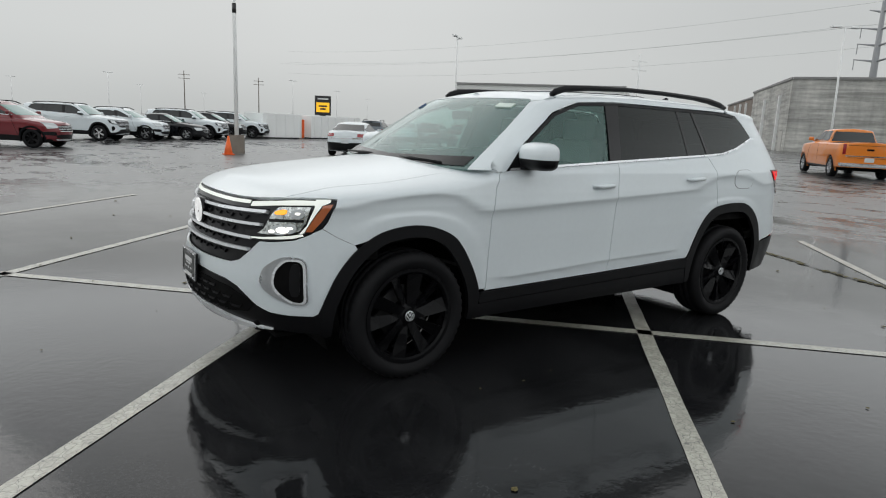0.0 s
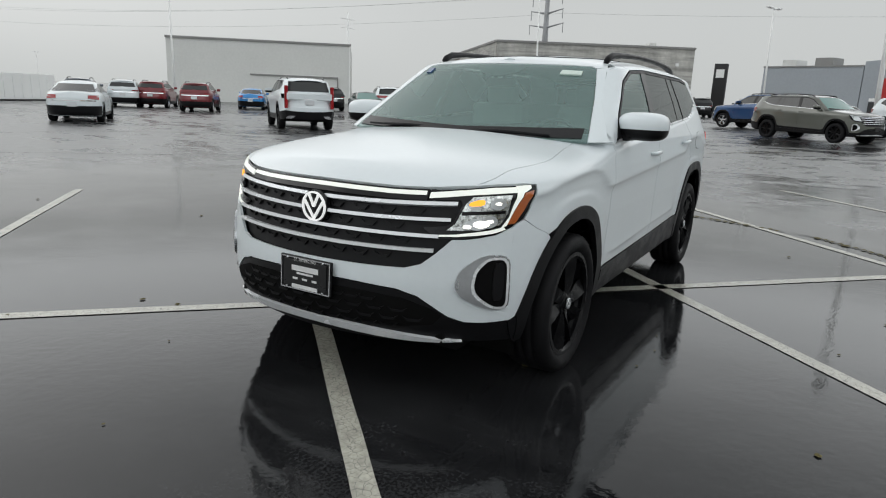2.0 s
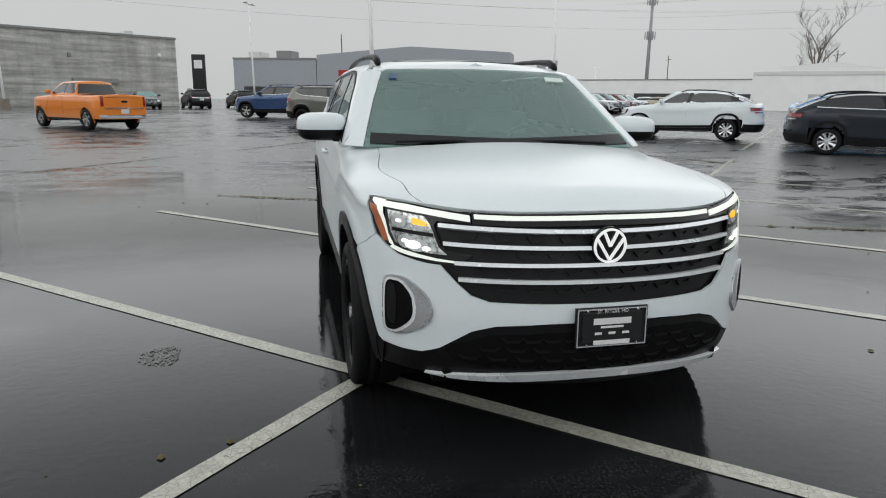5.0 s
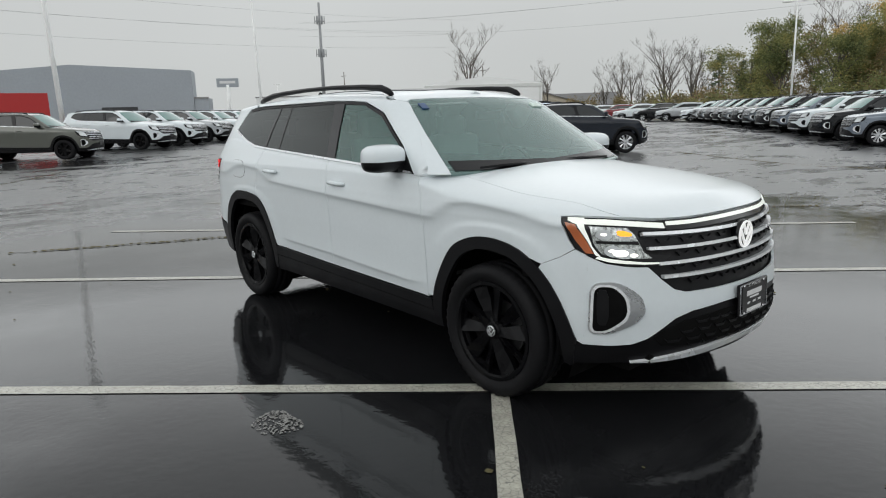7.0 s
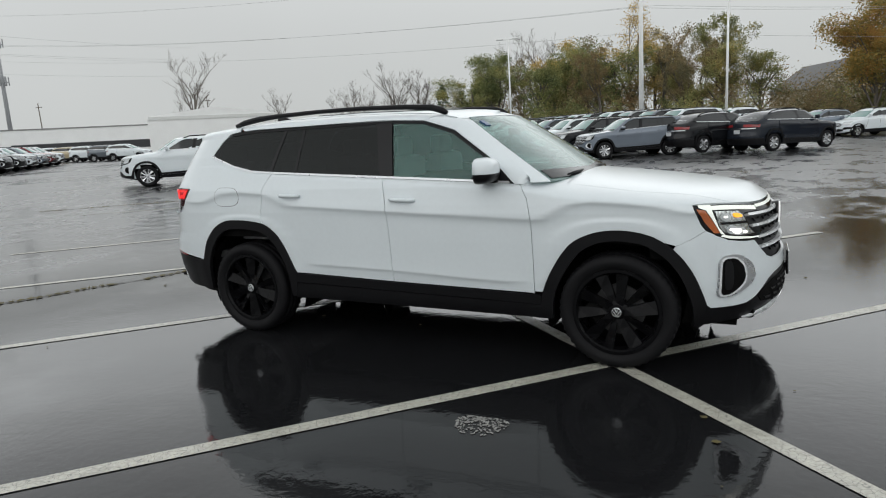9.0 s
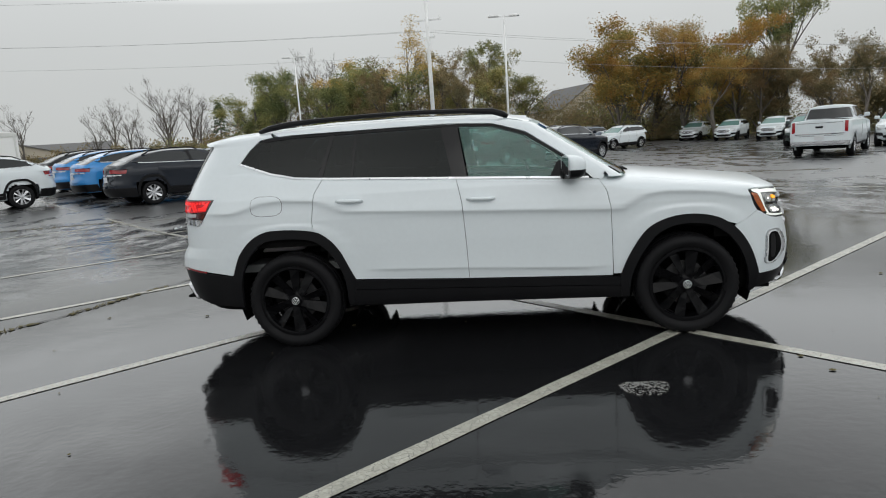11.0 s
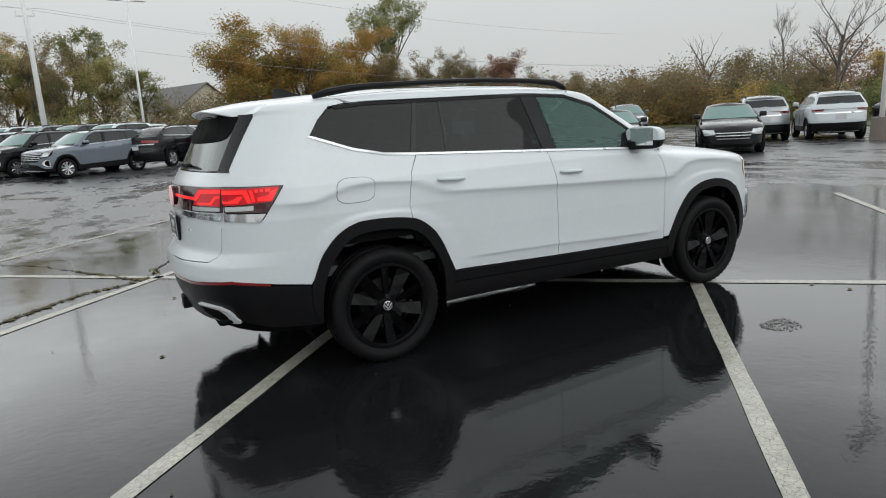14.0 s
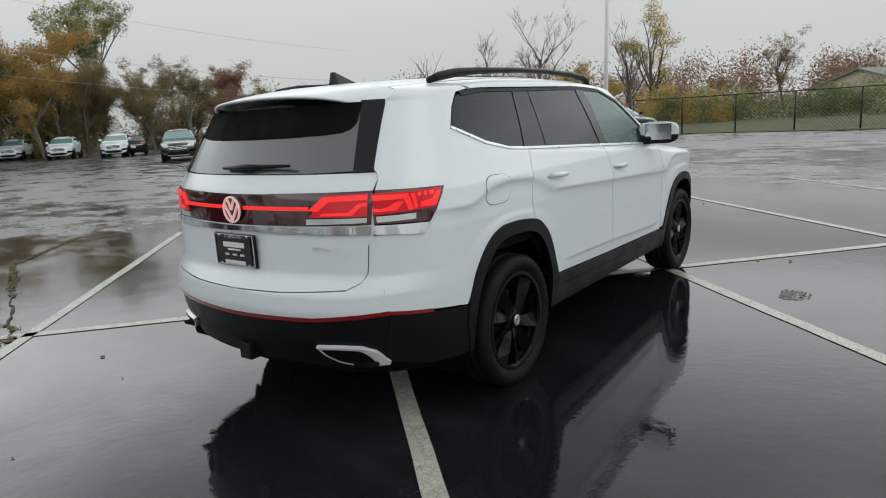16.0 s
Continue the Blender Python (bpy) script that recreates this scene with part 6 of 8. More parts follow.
twin("fog_inner", "front", soft([(0.815, 0.70), (0.845, 0.708), (0.848, 0.60), (0.842, 0.53), (0.815, 0.53)], 1), M["trim"], 0.02, 0.02, 0.018, parents=pods)
low_edge_ = [(y, z - 0.007) for y, z in nose_low]
low_nose = [(-y, z) for y, z in low_edge_] + [(0, 0.583)] + low_edge_[::-1] + [(0.874, 0.30), (0.74, 0.32), (0.60, 0.31), (0, 0.30), (-0.60, 0.31), (-0.74, 0.32), (-0.874, 0.30)]
low = end("lower_grille", "front", low_nose, BK, us=front_us, off=-0.004)
end("lower_mouth", "front", soft([(-0.66, 0.47), (-0.44, 0.545), (0.44, 0.545), (0.66, 0.47), (0.60, 0.40), (0, 0.375), (-0.60, 0.40)], 1), M["cavity"], us=front_us, off=0.002, parent=low)
for row, z in enumerate((0.515, 0.475, 0.435, 0.398)):
    n = 11
    span = (0.44, 0.58, 0.60, 0.52)[row]
    for k in range(n):
        y0 = -span + 2 * span * (k + 0.5 * (row % 2)) / n
        if y0 + 0.09 < span:
            end("mesh_bar", "front", [(y0, z + 0.012), (y0 + 0.022, z), (y0 + 0.068, z), (y0 + 0.09, z + 0.012), (y0 + 0.07, z - 0.010), (y0 + 0.02, z - 0.010)], BK, us=[], sv=1.0, off=0.008, depth=0.012, parent=low)
skid_top = [(y, 0.380 - 0.052 * (abs(y) / 0.73) ** 1.8) for y in np.linspace(-0.71, 0.71, 17)]
end("skid_plate", "front", skid_top + [(y, z - 0.036 * (1.06 - (abs(y) / 0.71) ** 4)) for y, z in skid_top[::-1]], M["bright_bar"], us=front_us, sv=1.0, off=0.012, depth=0.03)


def badge(x, z, r, facing, material, parent, m=None):
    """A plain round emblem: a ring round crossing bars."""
    v, f = lathe([(r, 0.0), (r, 0.008), (r * 0.89, 0.010), (r * 0.87, 0.0)], 32)
    ring = part("emblem", mesh_of("emblem", v, f, False), material, parent, m=m or pose(x, 0, z, 0, 0, -90 if facing > 0 else 90))
    for s in (-1, 1):
        for a0, a1, b0, b1 in ((0.40, 0.78, 0.0, -0.02), (0.78, 0.36, 0.0, -0.80)):
            p, q = Vector((s * a0 * r, a1 * r)), Vector((s * b0 * r, b1 * r))
            n = Vector((-(q - p).y, (q - p).x)).normalized() * r * 0.075
            c = [p + n, p - n, q - n, q + n]
            bar_v = [(k.x, o, k.y) for o in (0.0, 0.009) for k in c]
            part("emblem_bar", mesh_of("emblem_bar", bar_v, [(0, 1, 2, 3), (7, 6, 5, 4), (0, 4, 5, 1), (1, 5, 6, 2), (2, 6, 7, 3), (3, 7, 4, 0)], False), material, ring)


part("emblem_disc", mesh_of("emblem_disc", *lathe([(0, 0.012), (0.076, 0.012), (0.078, 0.0), (0.07, -0.03)], 32), smooth=False), M["gloss_black"], hero, m=pose(2.392, 0, 0.893, 0, 0, -90))
badge(2.405, 0.893, 0.071, 1, M["lit_badge"], hero)


def dealer_plate(name, m):
    """A black dealer card in a chrome and black frame, with plain bars for its writing."""
    p = part(name, boxes((0, 0, 0, 0.014, 0.318, 0.166, 0.005)), M["gloss_black"], hero, "black dealer plate in a chrome frame", m)
    part("card", boxes((0.008, 0, 0, 0.006, 0.262, 0.128, 0.002)), M["black_card"], p)
    rim = bmesh.new()
    for sx, sz, y, z in ((0.304, 0.005, 0, 0.076), (0.304, 0.005, 0, -0.076), (0.005, 0.152, 0.150, 0), (0.005, 0.152, -0.150, 0)):
        box(rim, 0.009, y, z, 0.004, sx, sz)
    part("chrome_rim", rim, M["chrome"], p)
    for y, z, sx, sz in ((0, 0.026, 0.165, 0.026), (0.0, 0.002, 0.10, 0.009), (-0.06, -0.024, 0.03, 0.010), (0, -0.024, 0.03, 0.010), (0.06, -0.024, 0.03, 0.010), (0, -0.062, 0.16, 0.018)):
        part("lettering_bar", boxes((0.0115, y, z, 0.002, sx, sz)), M["letter"], p)
    for y, z in ((-0.11, 0.07), (0.11, 0.07), (-0.11, -0.07), (0.11, -0.07)):
        part("screw", mesh_of("screw", *lathe([(0, 0.005), (0.005, 0.004), (0.006, 0)], 10), smooth=False), M["chrome"], p, m=pose(0.010, y, z, 0, 0, -90))
    cu = bpy.data.curves.new("town_lettering", "FONT")
    cu.body = "ST. PETERS, MO"
    cu.size, cu.align_x, cu.align_y = 0.020, "CENTER", "CENTER"
    tx = new("town_lettering", cu)
    cu.materials.append(M["letter"])
    tx.parent = p
    tx.matrix_basis = Matrix(((0, 0, 1, 0.0125), (1, 0, 0, 0), (0, 1, 0, 0.066), (0, 0, 0, 1)))


dealer_plate("front_plate", pose(2.463, 0, 0.572, 0, -2, 0))
dealer_plate("rear_plate", pose(-2.578, 0, 0.925, 0, 0, 180))

# tail
rear_us = [s * v for s in (1, -1) for v in (0.0001, 0.1, 0.2, 0.3, 0.4, 0.48, 0.55, 0.61, 0.66, 0.70, 0.73, 0.765, 0.785)]
foot = [(0.715, 0.80), (0.66, 0.768), (0.33, 0.750), (0, 0.745), (-0.33, 0.750), (-0.66, 0.768), (-0.715, 0.80)]
gate = [(y + 0.012 * max(0.0, min(1.0, (z - 1.20) / 0.06)), z) for y, z in tail_edge(1.284, 1.02, 10)] + [(0.738, 0.96), (0.736, 0.90), (0.732, 0.84)]
end("tailgate", "rear", gate + foot + [(-y, z) for y, z in gate[::-1]], W, us=rear_us, sv=0.02)
low_edge = [(0.7365, 0.84), (0.7405, 0.90), (0.7425, 0.96), (0.746, 1.004)] + tail_edge(1.004, 0.664, 10)
end("rear_bumper", "rear", [(y, z - 0.005) for y, z in foot[::-1]] + low_edge + [(0.5, 0.635), (0, 0.625), (-0.5, 0.635)] + [(-y, z) for y, z in low_edge[::-1]], W, us=rear_us, sv=0.02)
end("rear_valance", "rear", [(-0.5, 0.612), (0, 0.602), (0.5, 0.612)] + tail_edge(0.640, 0.41, 7) + [(0.5, 0.375), (0, 0.365), (-0.5, 0.375)] + tail_edge(0.41, 0.640, 7, -1), BK, us=rear_us, sv=0.04, off=-0.004)
end("reflector_strip", "rear", [(-0.828, 0.662), (-0.5, 0.633), (0, 0.623), (0.5, 0.633), (0.828, 0.662), (0.828, 0.644), (0.5, 0.615), (0, 0.605), (-0.5, 0.615), (-0.828, 0.644)], M["red_strip"], us=rear_us, sv=1.0, off=0.002, label="red reflector strip")
both("reflector_return", [(tail_x(0.66), 0.662), (-2.2, 0.638), (-2.2, 0.622), (tail_x(0.645), 0.645)], M["red_strip"], 0.05, 0.05, 0.005)
twin("exhaust_trim", "rear", [(0.49, 0.493), (0.60, 0.497), (0.700, 0.493), (0.748, 0.470), (0.784, 0.412), (0.776, 0.396), (0.662, 0.396), (0.579, 0.413), (0.520, 0.449)], M["bright_bar"], 0.02, 1.0, off=0.016, depth=0.04, label="chrome exhaust finisher")
twin("exhaust_slot", "rear", [(0.515, 0.483), (0.60, 0.486), (0.690, 0.480), (0.718, 0.452), (0.732, 0.412), (0.664, 0.406), (0.588, 0.423), (0.538, 0.452)], M["cavity"], 0.02, 1.0, off=0.020)
part("tow_hitch", boxes((-2.50, 0, 0.40, 0.20, 0.09, 0.09, 0.008), (-2.46, 0.08, 0.40, 0.12, 0.06, 0.05, 0.006)), M["trim"], hero)
RY = tail_y(1.13) - 0.002
lens = end("tail_light_bar", "rear", [(-RY, 1.205), (0, 1.198), (RY, 1.205), (RY, 1.056), (0, 1.050), (-RY, 1.056)], M["tail_dark"], us=rear_us, sv=0.05, off=0.006, label="smoked red tail light bar")
end("glow_strip", "rear", [(-0.47, 1.142), (0.47, 1.142), (0.47, 1.124), (-0.47, 1.124)], M["tail_glow"], us=rear_us, sv=1.0, off=0.010, parent=lens, label="lit red light strip")
for name, poly, tone in (("lamp_field", [(0.49, 1.112), (0.55, 1.192), (0.735, 1.196), (0.735, 1.094), (0.47, 1.094)], "tail_dim"),
                         ("lamp_chevron", [(0.47, 1.124), (0.545, 1.186), (0.735, 1.190), (0.735, 1.168), (0.575, 1.164), (0.52, 1.120)], "tail_glow"),
                         ("lamp_wing", [(0.54, 1.112), (0.66, 1.114), (0.70, 1.152), (0.735, 1.154), (0.735, 1.140), (0.712, 1.138), (0.675, 1.100), (0.53, 1.100)], "tail_glow")):
    twin(name, "rear", poly, M[tone], 0.06, 0.05, 0.010 if tone == "tail_dim" else 0.013, parents=(lens, lens), label="lit red lamp element")
twin("reversing_lamp", "rear", [(0.46, 1.086), (0.735, 1.088), (0.735, 1.066), (0.46, 1.060)], M["clear_lens"], 0.06, 0.05, 0.010, parents=(lens, lens))
TX = tail_x(1.13)
sides = both("tail_light", tail_seam(1.058, 1.206, 5) + [(-2.072, 1.197), (-2.175, 1.052)], M["tail_dark"], 0.03, 0.05, 0.005, label="smoked red wraparound tail light")


def lamp_at(u, v):
    """A place on the side lamp: u from the tail's seam forwards, v from the top down."""
    return (TX - 0.002 + u * (-2.085 - 0.075 * v - TX), 1.200 - 0.140 * v)


for k, s_ in enumerate(sides):
    for name, poly, tone, o in (("lamp_field", [(0.0, 0.04), (1.0, 0.04), (0.97, 0.62), (0.0, 0.72)], "tail_dim", 0.007),
                                ("lamp_chevron", [(0.0, 0.10), (0.40, 0.10), (0.55, 0.62), (0.47, 0.64), (0.35, 0.26), (0.0, 0.27)], "tail_glow", 0.011),
                                ("lamp_wing", [(0.0, 0.50), (0.18, 0.50), (0.26, 0.34), (0.36, 0.34), (0.28, 0.62), (0.0, 0.64)], "tail_glow", 0.011),
                                ("lamp_slash", [(0.44, 0.12), (0.50, 0.12), (0.62, 0.58), (0.57, 0.60)], "tail_glow", 0.011),
                                ("lamp_tab", [(0.54, 0.10), (0.60, 0.10), (0.61, 0.22), (0.56, 0.22)], "tail_glow", 0.011),
                                ("lamp_tab", [(0.64, 0.10), (0.70, 0.10), (0.71, 0.22), (0.66, 0.22)], "tail_glow", 0.011),
                                ("lamp_tab", [(0.74, 0.10), (0.84, 0.10), (0.85, 0.22), (0.76, 0.22)], "tail_glow", 0.011),
                                ("lamp_tip", [(0.64, 0.42), (0.84, 0.36), (0.86, 0.22), (0.98, 0.10), (0.96, 0.58), (0.66, 0.58)], "tail_glow", 0.011),
                                ("reversing_lamp", [(0.02, 0.78), (0.60, 0.76), (0.62, 0.94), (0.02, 0.97)], "clear_lens", 0.009)):
        part(name, panel(HERO, "left", [lamp_at(u, v) for u, v in poly], 0.04, 0.05, o, 0.006, mirror=k == 1), M[tone], s_, "clear reversing lamp" if tone == "clear_lens" else "lit red lamp element")
end("chrome_strip", "rear", [(-RY, 1.052), (0, 1.044), (RY, 1.052), (RY, 1.012), (0, 1.020), (-RY, 1.012)], M["chrome"], us=rear_us, sv=0.05, off=0.010)
both("chrome_return", [(tail_x(1.05), 1.052), (-2.180, 1.046), (-2.215, 0.998), (tail_x(1.01), 1.010)], M["chrome"], 0.04, 0.05, 0.008)
part("emblem_disc", mesh_of("emblem_disc", *lathe([(0, 0.010), (0.064, 0.010), (0.066, 0.0), (0.06, -0.02)], 32), smooth=False), M["tail_dark"], hero, m=pose(-2.562, 0, 1.125, 0, 0, 90))
badge(-2.572, 1.125, 0.066, -1, M["pink_badge"], hero)
part("model_badge", boxes((-2.562, -0.60, 0.965, 0.006, 0.12, 0.016)), M["satin"], hero)
wiper = mesh_of("rear_wiper", *joined(tube([(-2.475, -0.02, 1.315), (-2.478, -0.12, 1.325), (-2.472, -0.34, 1.328)], [0.020, 0.012, 0.007], 6), tube([(-2.48, 0.16, 1.318), (-2.484, -0.02, 1.322), (-2.476, -0.20, 1.326)], [0.007, 0.018, 0.007], 6)))
part("rear_wiper", wiper, M["trim"], hero)

# fittings
for s in (1, -1):
    for x0, x1, z0, z1, tilt in ((-1.085, -0.885, 1.140, 1.132, 0), (-0.095, 0.108, 1.100, 1.094, 0)):
        y = [float(HERO.low(np.array(x), np.array(1.11))) for x in (x0, x1)]
        n = 7
        pts = [(x0 + (x1 - x0) * k / (n - 1), s * (y[0] + (0.004 if k in (0, n - 1) else 0.030)), z0 + (z1 - z0) * k / (n - 1)) for k in range(n)]
        v, f = tube(pts, [0.010, 0.014, 0.015, 0.015, 0.015, 0.014, 0.010], 10)
        part("door_handle", mesh_of("door_handle", v, f), W, hero)
    bm = bmesh.new()
    bmesh.ops.create_uvsphere(bm, u_segments=24, v_segments=14, radius=0.5)
    for v in bm.verts:
        c = v.co
        c.x = math.copysign(abs(c.x * 2) ** 0.8, c.x) * 0.105
        c.y = math.copysign(abs(c.y * 2) ** 0.55, c.y) * 0.150
        c.z = math.copysign(abs(c.z * 2) ** 0.58, c.z) * 0.080 - 0.10 * max(0.0, s * c.y) ** 1.5
        if c.x < -0.03:
            c.x = -0.03
    bmesh.ops.bisect_plane(bm, geom=bm.verts[:] + bm.edges[:] + bm.faces[:], plane_co=(0, 0, -0.020), plane_no=(0, 0, 1), clear_inner=True)
    mirror = part("door_mirror", bm_mesh("mirror_cap", bm, True), W, hero, "white capped door mirror", pose(0.655, s * 1.040, 1.294, 0, 0, s * -8))
    bm = bmesh.new()
    bmesh.ops.create_uvsphere(bm, u_segments=24, v_segments=14, radius=0.5)
    for v in bm.verts:
        c = v.co
        c.x = max(-0.028, math.copysign(abs(c.x * 2) ** 0.8, c.x) * 0.104)
        c.y = math.copysign(abs(c.y * 2) ** 0.55, c.y) * 0.149
        c.z = math.copysign(abs(c.z * 2) ** 0.62, c.z) * 0.088
    bmesh.ops.bisect_plane(bm, geom=bm.verts[:] + bm.edges[:] + bm.faces[:], plane_co=(0, 0, -0.020), plane_no=(0, 0, 1), clear_outer=True)
    part("mirror_foot", bm_mesh("mirror_foot", bm, True), M["trim"], mirror)
    part("mirror_arm", boxes((0.02, s * -0.14, -0.060, 0.13, 0.18, 0.065, 0.018)), M["trim"], mirror)
    part("mirror_glass", boxes((-0.032, 0, 0.004, 0.004, 0.20, 0.125, 0.0015)), M["chrome"], mirror)
    xs = [0.235, 0.20, 0.12, -0.1, -0.5, -0.9, -1.3, -1.5, -1.66, -1.75]
    zs = [1.686, 1.708, 1.734, 1.752, 1.766, 1.766, 1.756, 1.744, 1.722, 1.700]
    v, f = tube([(x, s * (0.655 - 0.02 * abs(x + 0.75)), z) for x, z in zip(xs, zs)], [0.018, 0.024, 0.024, 0.019, 0.017, 0.017, 0.019, 0.024, 0.024, 0.016], 8)
    part("roof_rail", mesh_of("roof_rail", v, f), M["trim"], hero)
    part("front_wiper", mesh_of("front_wiper", *tube([(1.10, 0.62 if s > 0 else -0.05, 1.222), (1.13, 0.3 if s > 0 else -0.35, 1.232), (1.12, 0.02 if s > 0 else -0.66, 1.228)], [0.009, 0.011, 0.007], 6)), M["trim"], hero)
fin = mesh_of("antenna_fin", [(-1.62, 0, 1.735), (-1.80, 0.035, 1.728), (-1.80, -0.035, 1.728), (-1.84, 0, 1.722), (-1.79, 0, 1.795), (-1.82, 0, 1.790)], [(0, 1, 4), (0, 4, 2), (1, 3, 5, 4), (2, 4, 5, 3)], smooth=False)
part("antenna_fin", fin, M["gloss_black"], hero)
flap = soft([(-1.755, 1.205), (-1.515, 1.198), (-1.525, 1.055), (-1.77, 1.055)], 2)
both("fuel_flap_gap", [(-1.641 + (x + 1.641) * 1.03, 1.13 + (z - 1.13) * 1.045) for x, z in flap], M["shadow_gap"], 0.05, 0.0075, 0.0008, 0.004)
both("fuel_flap", flap, W, 0.05, 0.0075, 0.0028, 0.004)

# wheels
hero_tyre, hero_rim = tyre_mesh(0.374, 0.268, 0.252, 96, True), rim_mesh(0.268, 0.112)
for x in (1.49, -1.49):
    for s in (1, -1):
        wheel = part("wheel", hero_tyre, M["rubber"], hero, "black tyre on a black alloy wheel", pose(x, s * 0.852, 0.374, 0, 37 if x > 0 else 12, 0 if s > 0 else 180))
        part("rim", hero_rim, M["black_alloy"], wheel)
        part("centre_cap", disc_mesh(0.033, 0.102), M["gloss_black"], wheel)
        badge(0, 0, 0.030, 1, M["satin"], wheel, pose(0, 0.100, 0, 0, -37 if x > 0 else -12, 0))
        part("brake_disc", disc_mesh(0.165, 0.02, 40), M["disc_iron"], wheel)
        part("brake_caliper", boxes((0.12, 0.03, 0.06, 0.10, 0.07, 0.16, 0.015)), M["cavity"], wheel)
        part("backing_plate", disc_mesh(0.255, -0.085, 40), M["cavity"], wheel)
    for s in (1, -1):
        v, f = lathe([(0.02, -0.30), (0.15, -0.30), (0.27, -0.30), (0.38, -0.30), (0.488, -0.29), (0.492, 0.06)], 64)
        keep = [q for q in f if min(v[k][2] for k in q) > -0.20]
        part("wheel_liner", mesh_of("wheel_liner", v, keep), M["cavity"], hero, m=pose(x, s * 0.80, 0.395, 0, 0, 0 if s > 0 else 180))
for name, row in (("front_undertray", (2.04, 0, 0.318, 0.3, 1.4, 0.02, 0.005)), ("front_tray", (1.75, 0, 0.275, 0.85, 1.34, 0.03, 0.005)), ("rear_undertray", (-2.22, 0, 0.405, 0.5, 1.5, 0.02, 0.005)), ("rear_tray", (-1.8, 0, 0.42, 0.9, 1.34, 0.03, 0.005)), ("floor_pan", (0, 0, 0.33, 1.95, 1.7, 0.1, 0.03)), ("middle_pan", (0, 0, 0.36, 3.4, 1.1, 0.1, 0.03)), ("front_subframe", (2.05, 0, 0.34, 0.45, 1.3, 0.08, 0.03)), ("rear_subframe", (-2.2, 0, 0.4, 0.55, 1.3, 0.1, 0.03)), ("drive_tunnel", (0, 0, 0.45, 4.2, 0.9, 0.22, 0.05))):
    part(name, boxes(row), M["cavity"], hero)

# cabin
cab = part("cabin_floor", boxes((-0.6, 0, 0.62, 3.3, 1.6, 0.06)), M["cabin"], hero)
part("dashboard", boxes((0.80, 0, 1.06, 0.36, 1.60, 0.26, 0.06), (0.70, 0.38, 1.17, 0.20, 0.42, 0.08, 0.03), (0.60, 0, 1.10, 0.05, 0.34, 0.16, 0.02)), M["cabin"], hero)
part("steering_wheel", mesh_of("steering_wheel", *lathe([(0.185 + 0.014 * math.cos(a), 0.014 * math.sin(a)) for a in np.linspace(0, 2 * math.pi, 9)], 28)), M["cabin"], hero, m=pose(0.45, 0.38, 1.12, 0, 0, -90) @ pose(0, 0, 0, 22, 0, 0))
for x, y in ((0.02, 0.38), (0.02, -0.38), (-0.95, 0.42), (-0.95, -0.42), (-1.75, 0.36), (-1.75, -0.36)):
    seat = part("seat", boxes((x, y, 0.80, 0.52, 0.50, 0.18, 0.06), (x - 0.30, y, 1.10, 0.16, 0.48, 0.58, 0.06)), M["seat"], hero)
    part("headrest", boxes((x - 0.33, y, 1.46, 0.11, 0.26, 0.16, 0.04)), M["seat"], seat)
part("headliner", panel(HERO, "roof", [(0.20, 0.60), (0.20, -0.60), (-2.0, -0.60), (-2.0, 0.60)], 0.2, 0.1, -0.05), M["lining"], hero)
part("rear_view_mirror", boxes((0.52, 0, 1.53, 0.03, 0.22, 0.06, 0.012)), M["cabin"], hero)


# ---- parked vehicles ----
# beside the white trailers
vehicle("small", "red", 3.2, -25.6, 148, "turbine", "black_alloy", label="dark red crossover parked at the end of the row")
for c, kd, x, y in (("white", "suv", 0.3, -33.4), ("white", "small", -2.2, -35.2), ("black", "sedan", -4.6, -36.8), ("white", "suv", -6.2, -38.9), ("black", "small", -8.2, -41.0), ("white", "suv", -10.2, -43.0), ("black", "suv", 5.8, -38.5)):
    vehicle(kd, c, x, y, 148, "five", "alloy", group="row by the trailers")
vehicle("sedan", "white", -9.9, -22.9, 232, "turbine", "black_alloy", label="white sedan seen from behind on wet asphalt")
vehicle("small", "white", -21.0, -37.0, 232)
vehicle("small", "grey", -18.6, -37.6, 232)
vehicle("small", "red", -22.6, -36.0, 222, group="red crossovers")
vehicle("small", "red", -21.8, -30.9, 222, group="red crossovers")
vehicle("sedan", "sky_blue", -29.0, -34.2, 222)
big = vehicle("suv", "white", -15.0, -16.6, 232, "six", "black_alloy", label="large white SUV with tall narrow tail lights")
big.matrix_basis = big.matrix_basis @ Matrix.Diagonal((1.05, 1.03, 1.08, 1))
for c in [c for c in big.children if c.name.startswith("tail_light_bar")]:
    bpy.data.objects.remove(c)
part("tailgate_panel", boxes((-2.515, 0, 1.12, 0.09, 1.58, 0.22, 0.03)), M["white"], big)
for side in (1, -1):
    part("tail_light", boxes((-2.47, side * 0.80, 1.10, 0.15, 0.12, 0.74, 0.03)), M["red_lens"], big, "tall narrow red tail light")
vehicle("small", "black", -33.0, -31.0, 240)
vehicle("sedan", "teal", -29.0, -24.0, 50)
vehicle("suv", "white", -31.4, -24.2, 222)
vehicle("pickup", "white", -21.6, -13.6, 226, "six", "black_alloy", label="white crew-cab pickup truck seen from behind")
vehicle("pickup", "black", -29.6, -20.8, 226)
vehicle("pickup", "orange", -25.4, -9.3, 222, "five", "alloy", label="orange pickup truck with chrome wheels")
for i, (c, kd, hd) in enumerate((("white", "sedan", 200), ("teal", "sedan", 20), ("black", "small", 200), ("black", "small", 200), ("red", "small", 20), ("silver", "sedan", 200), ("white", "small", 20))):
    vehicle(kd, c, -52.0 - 2.0 * i, -16.0 + 3.6 * i, hd)
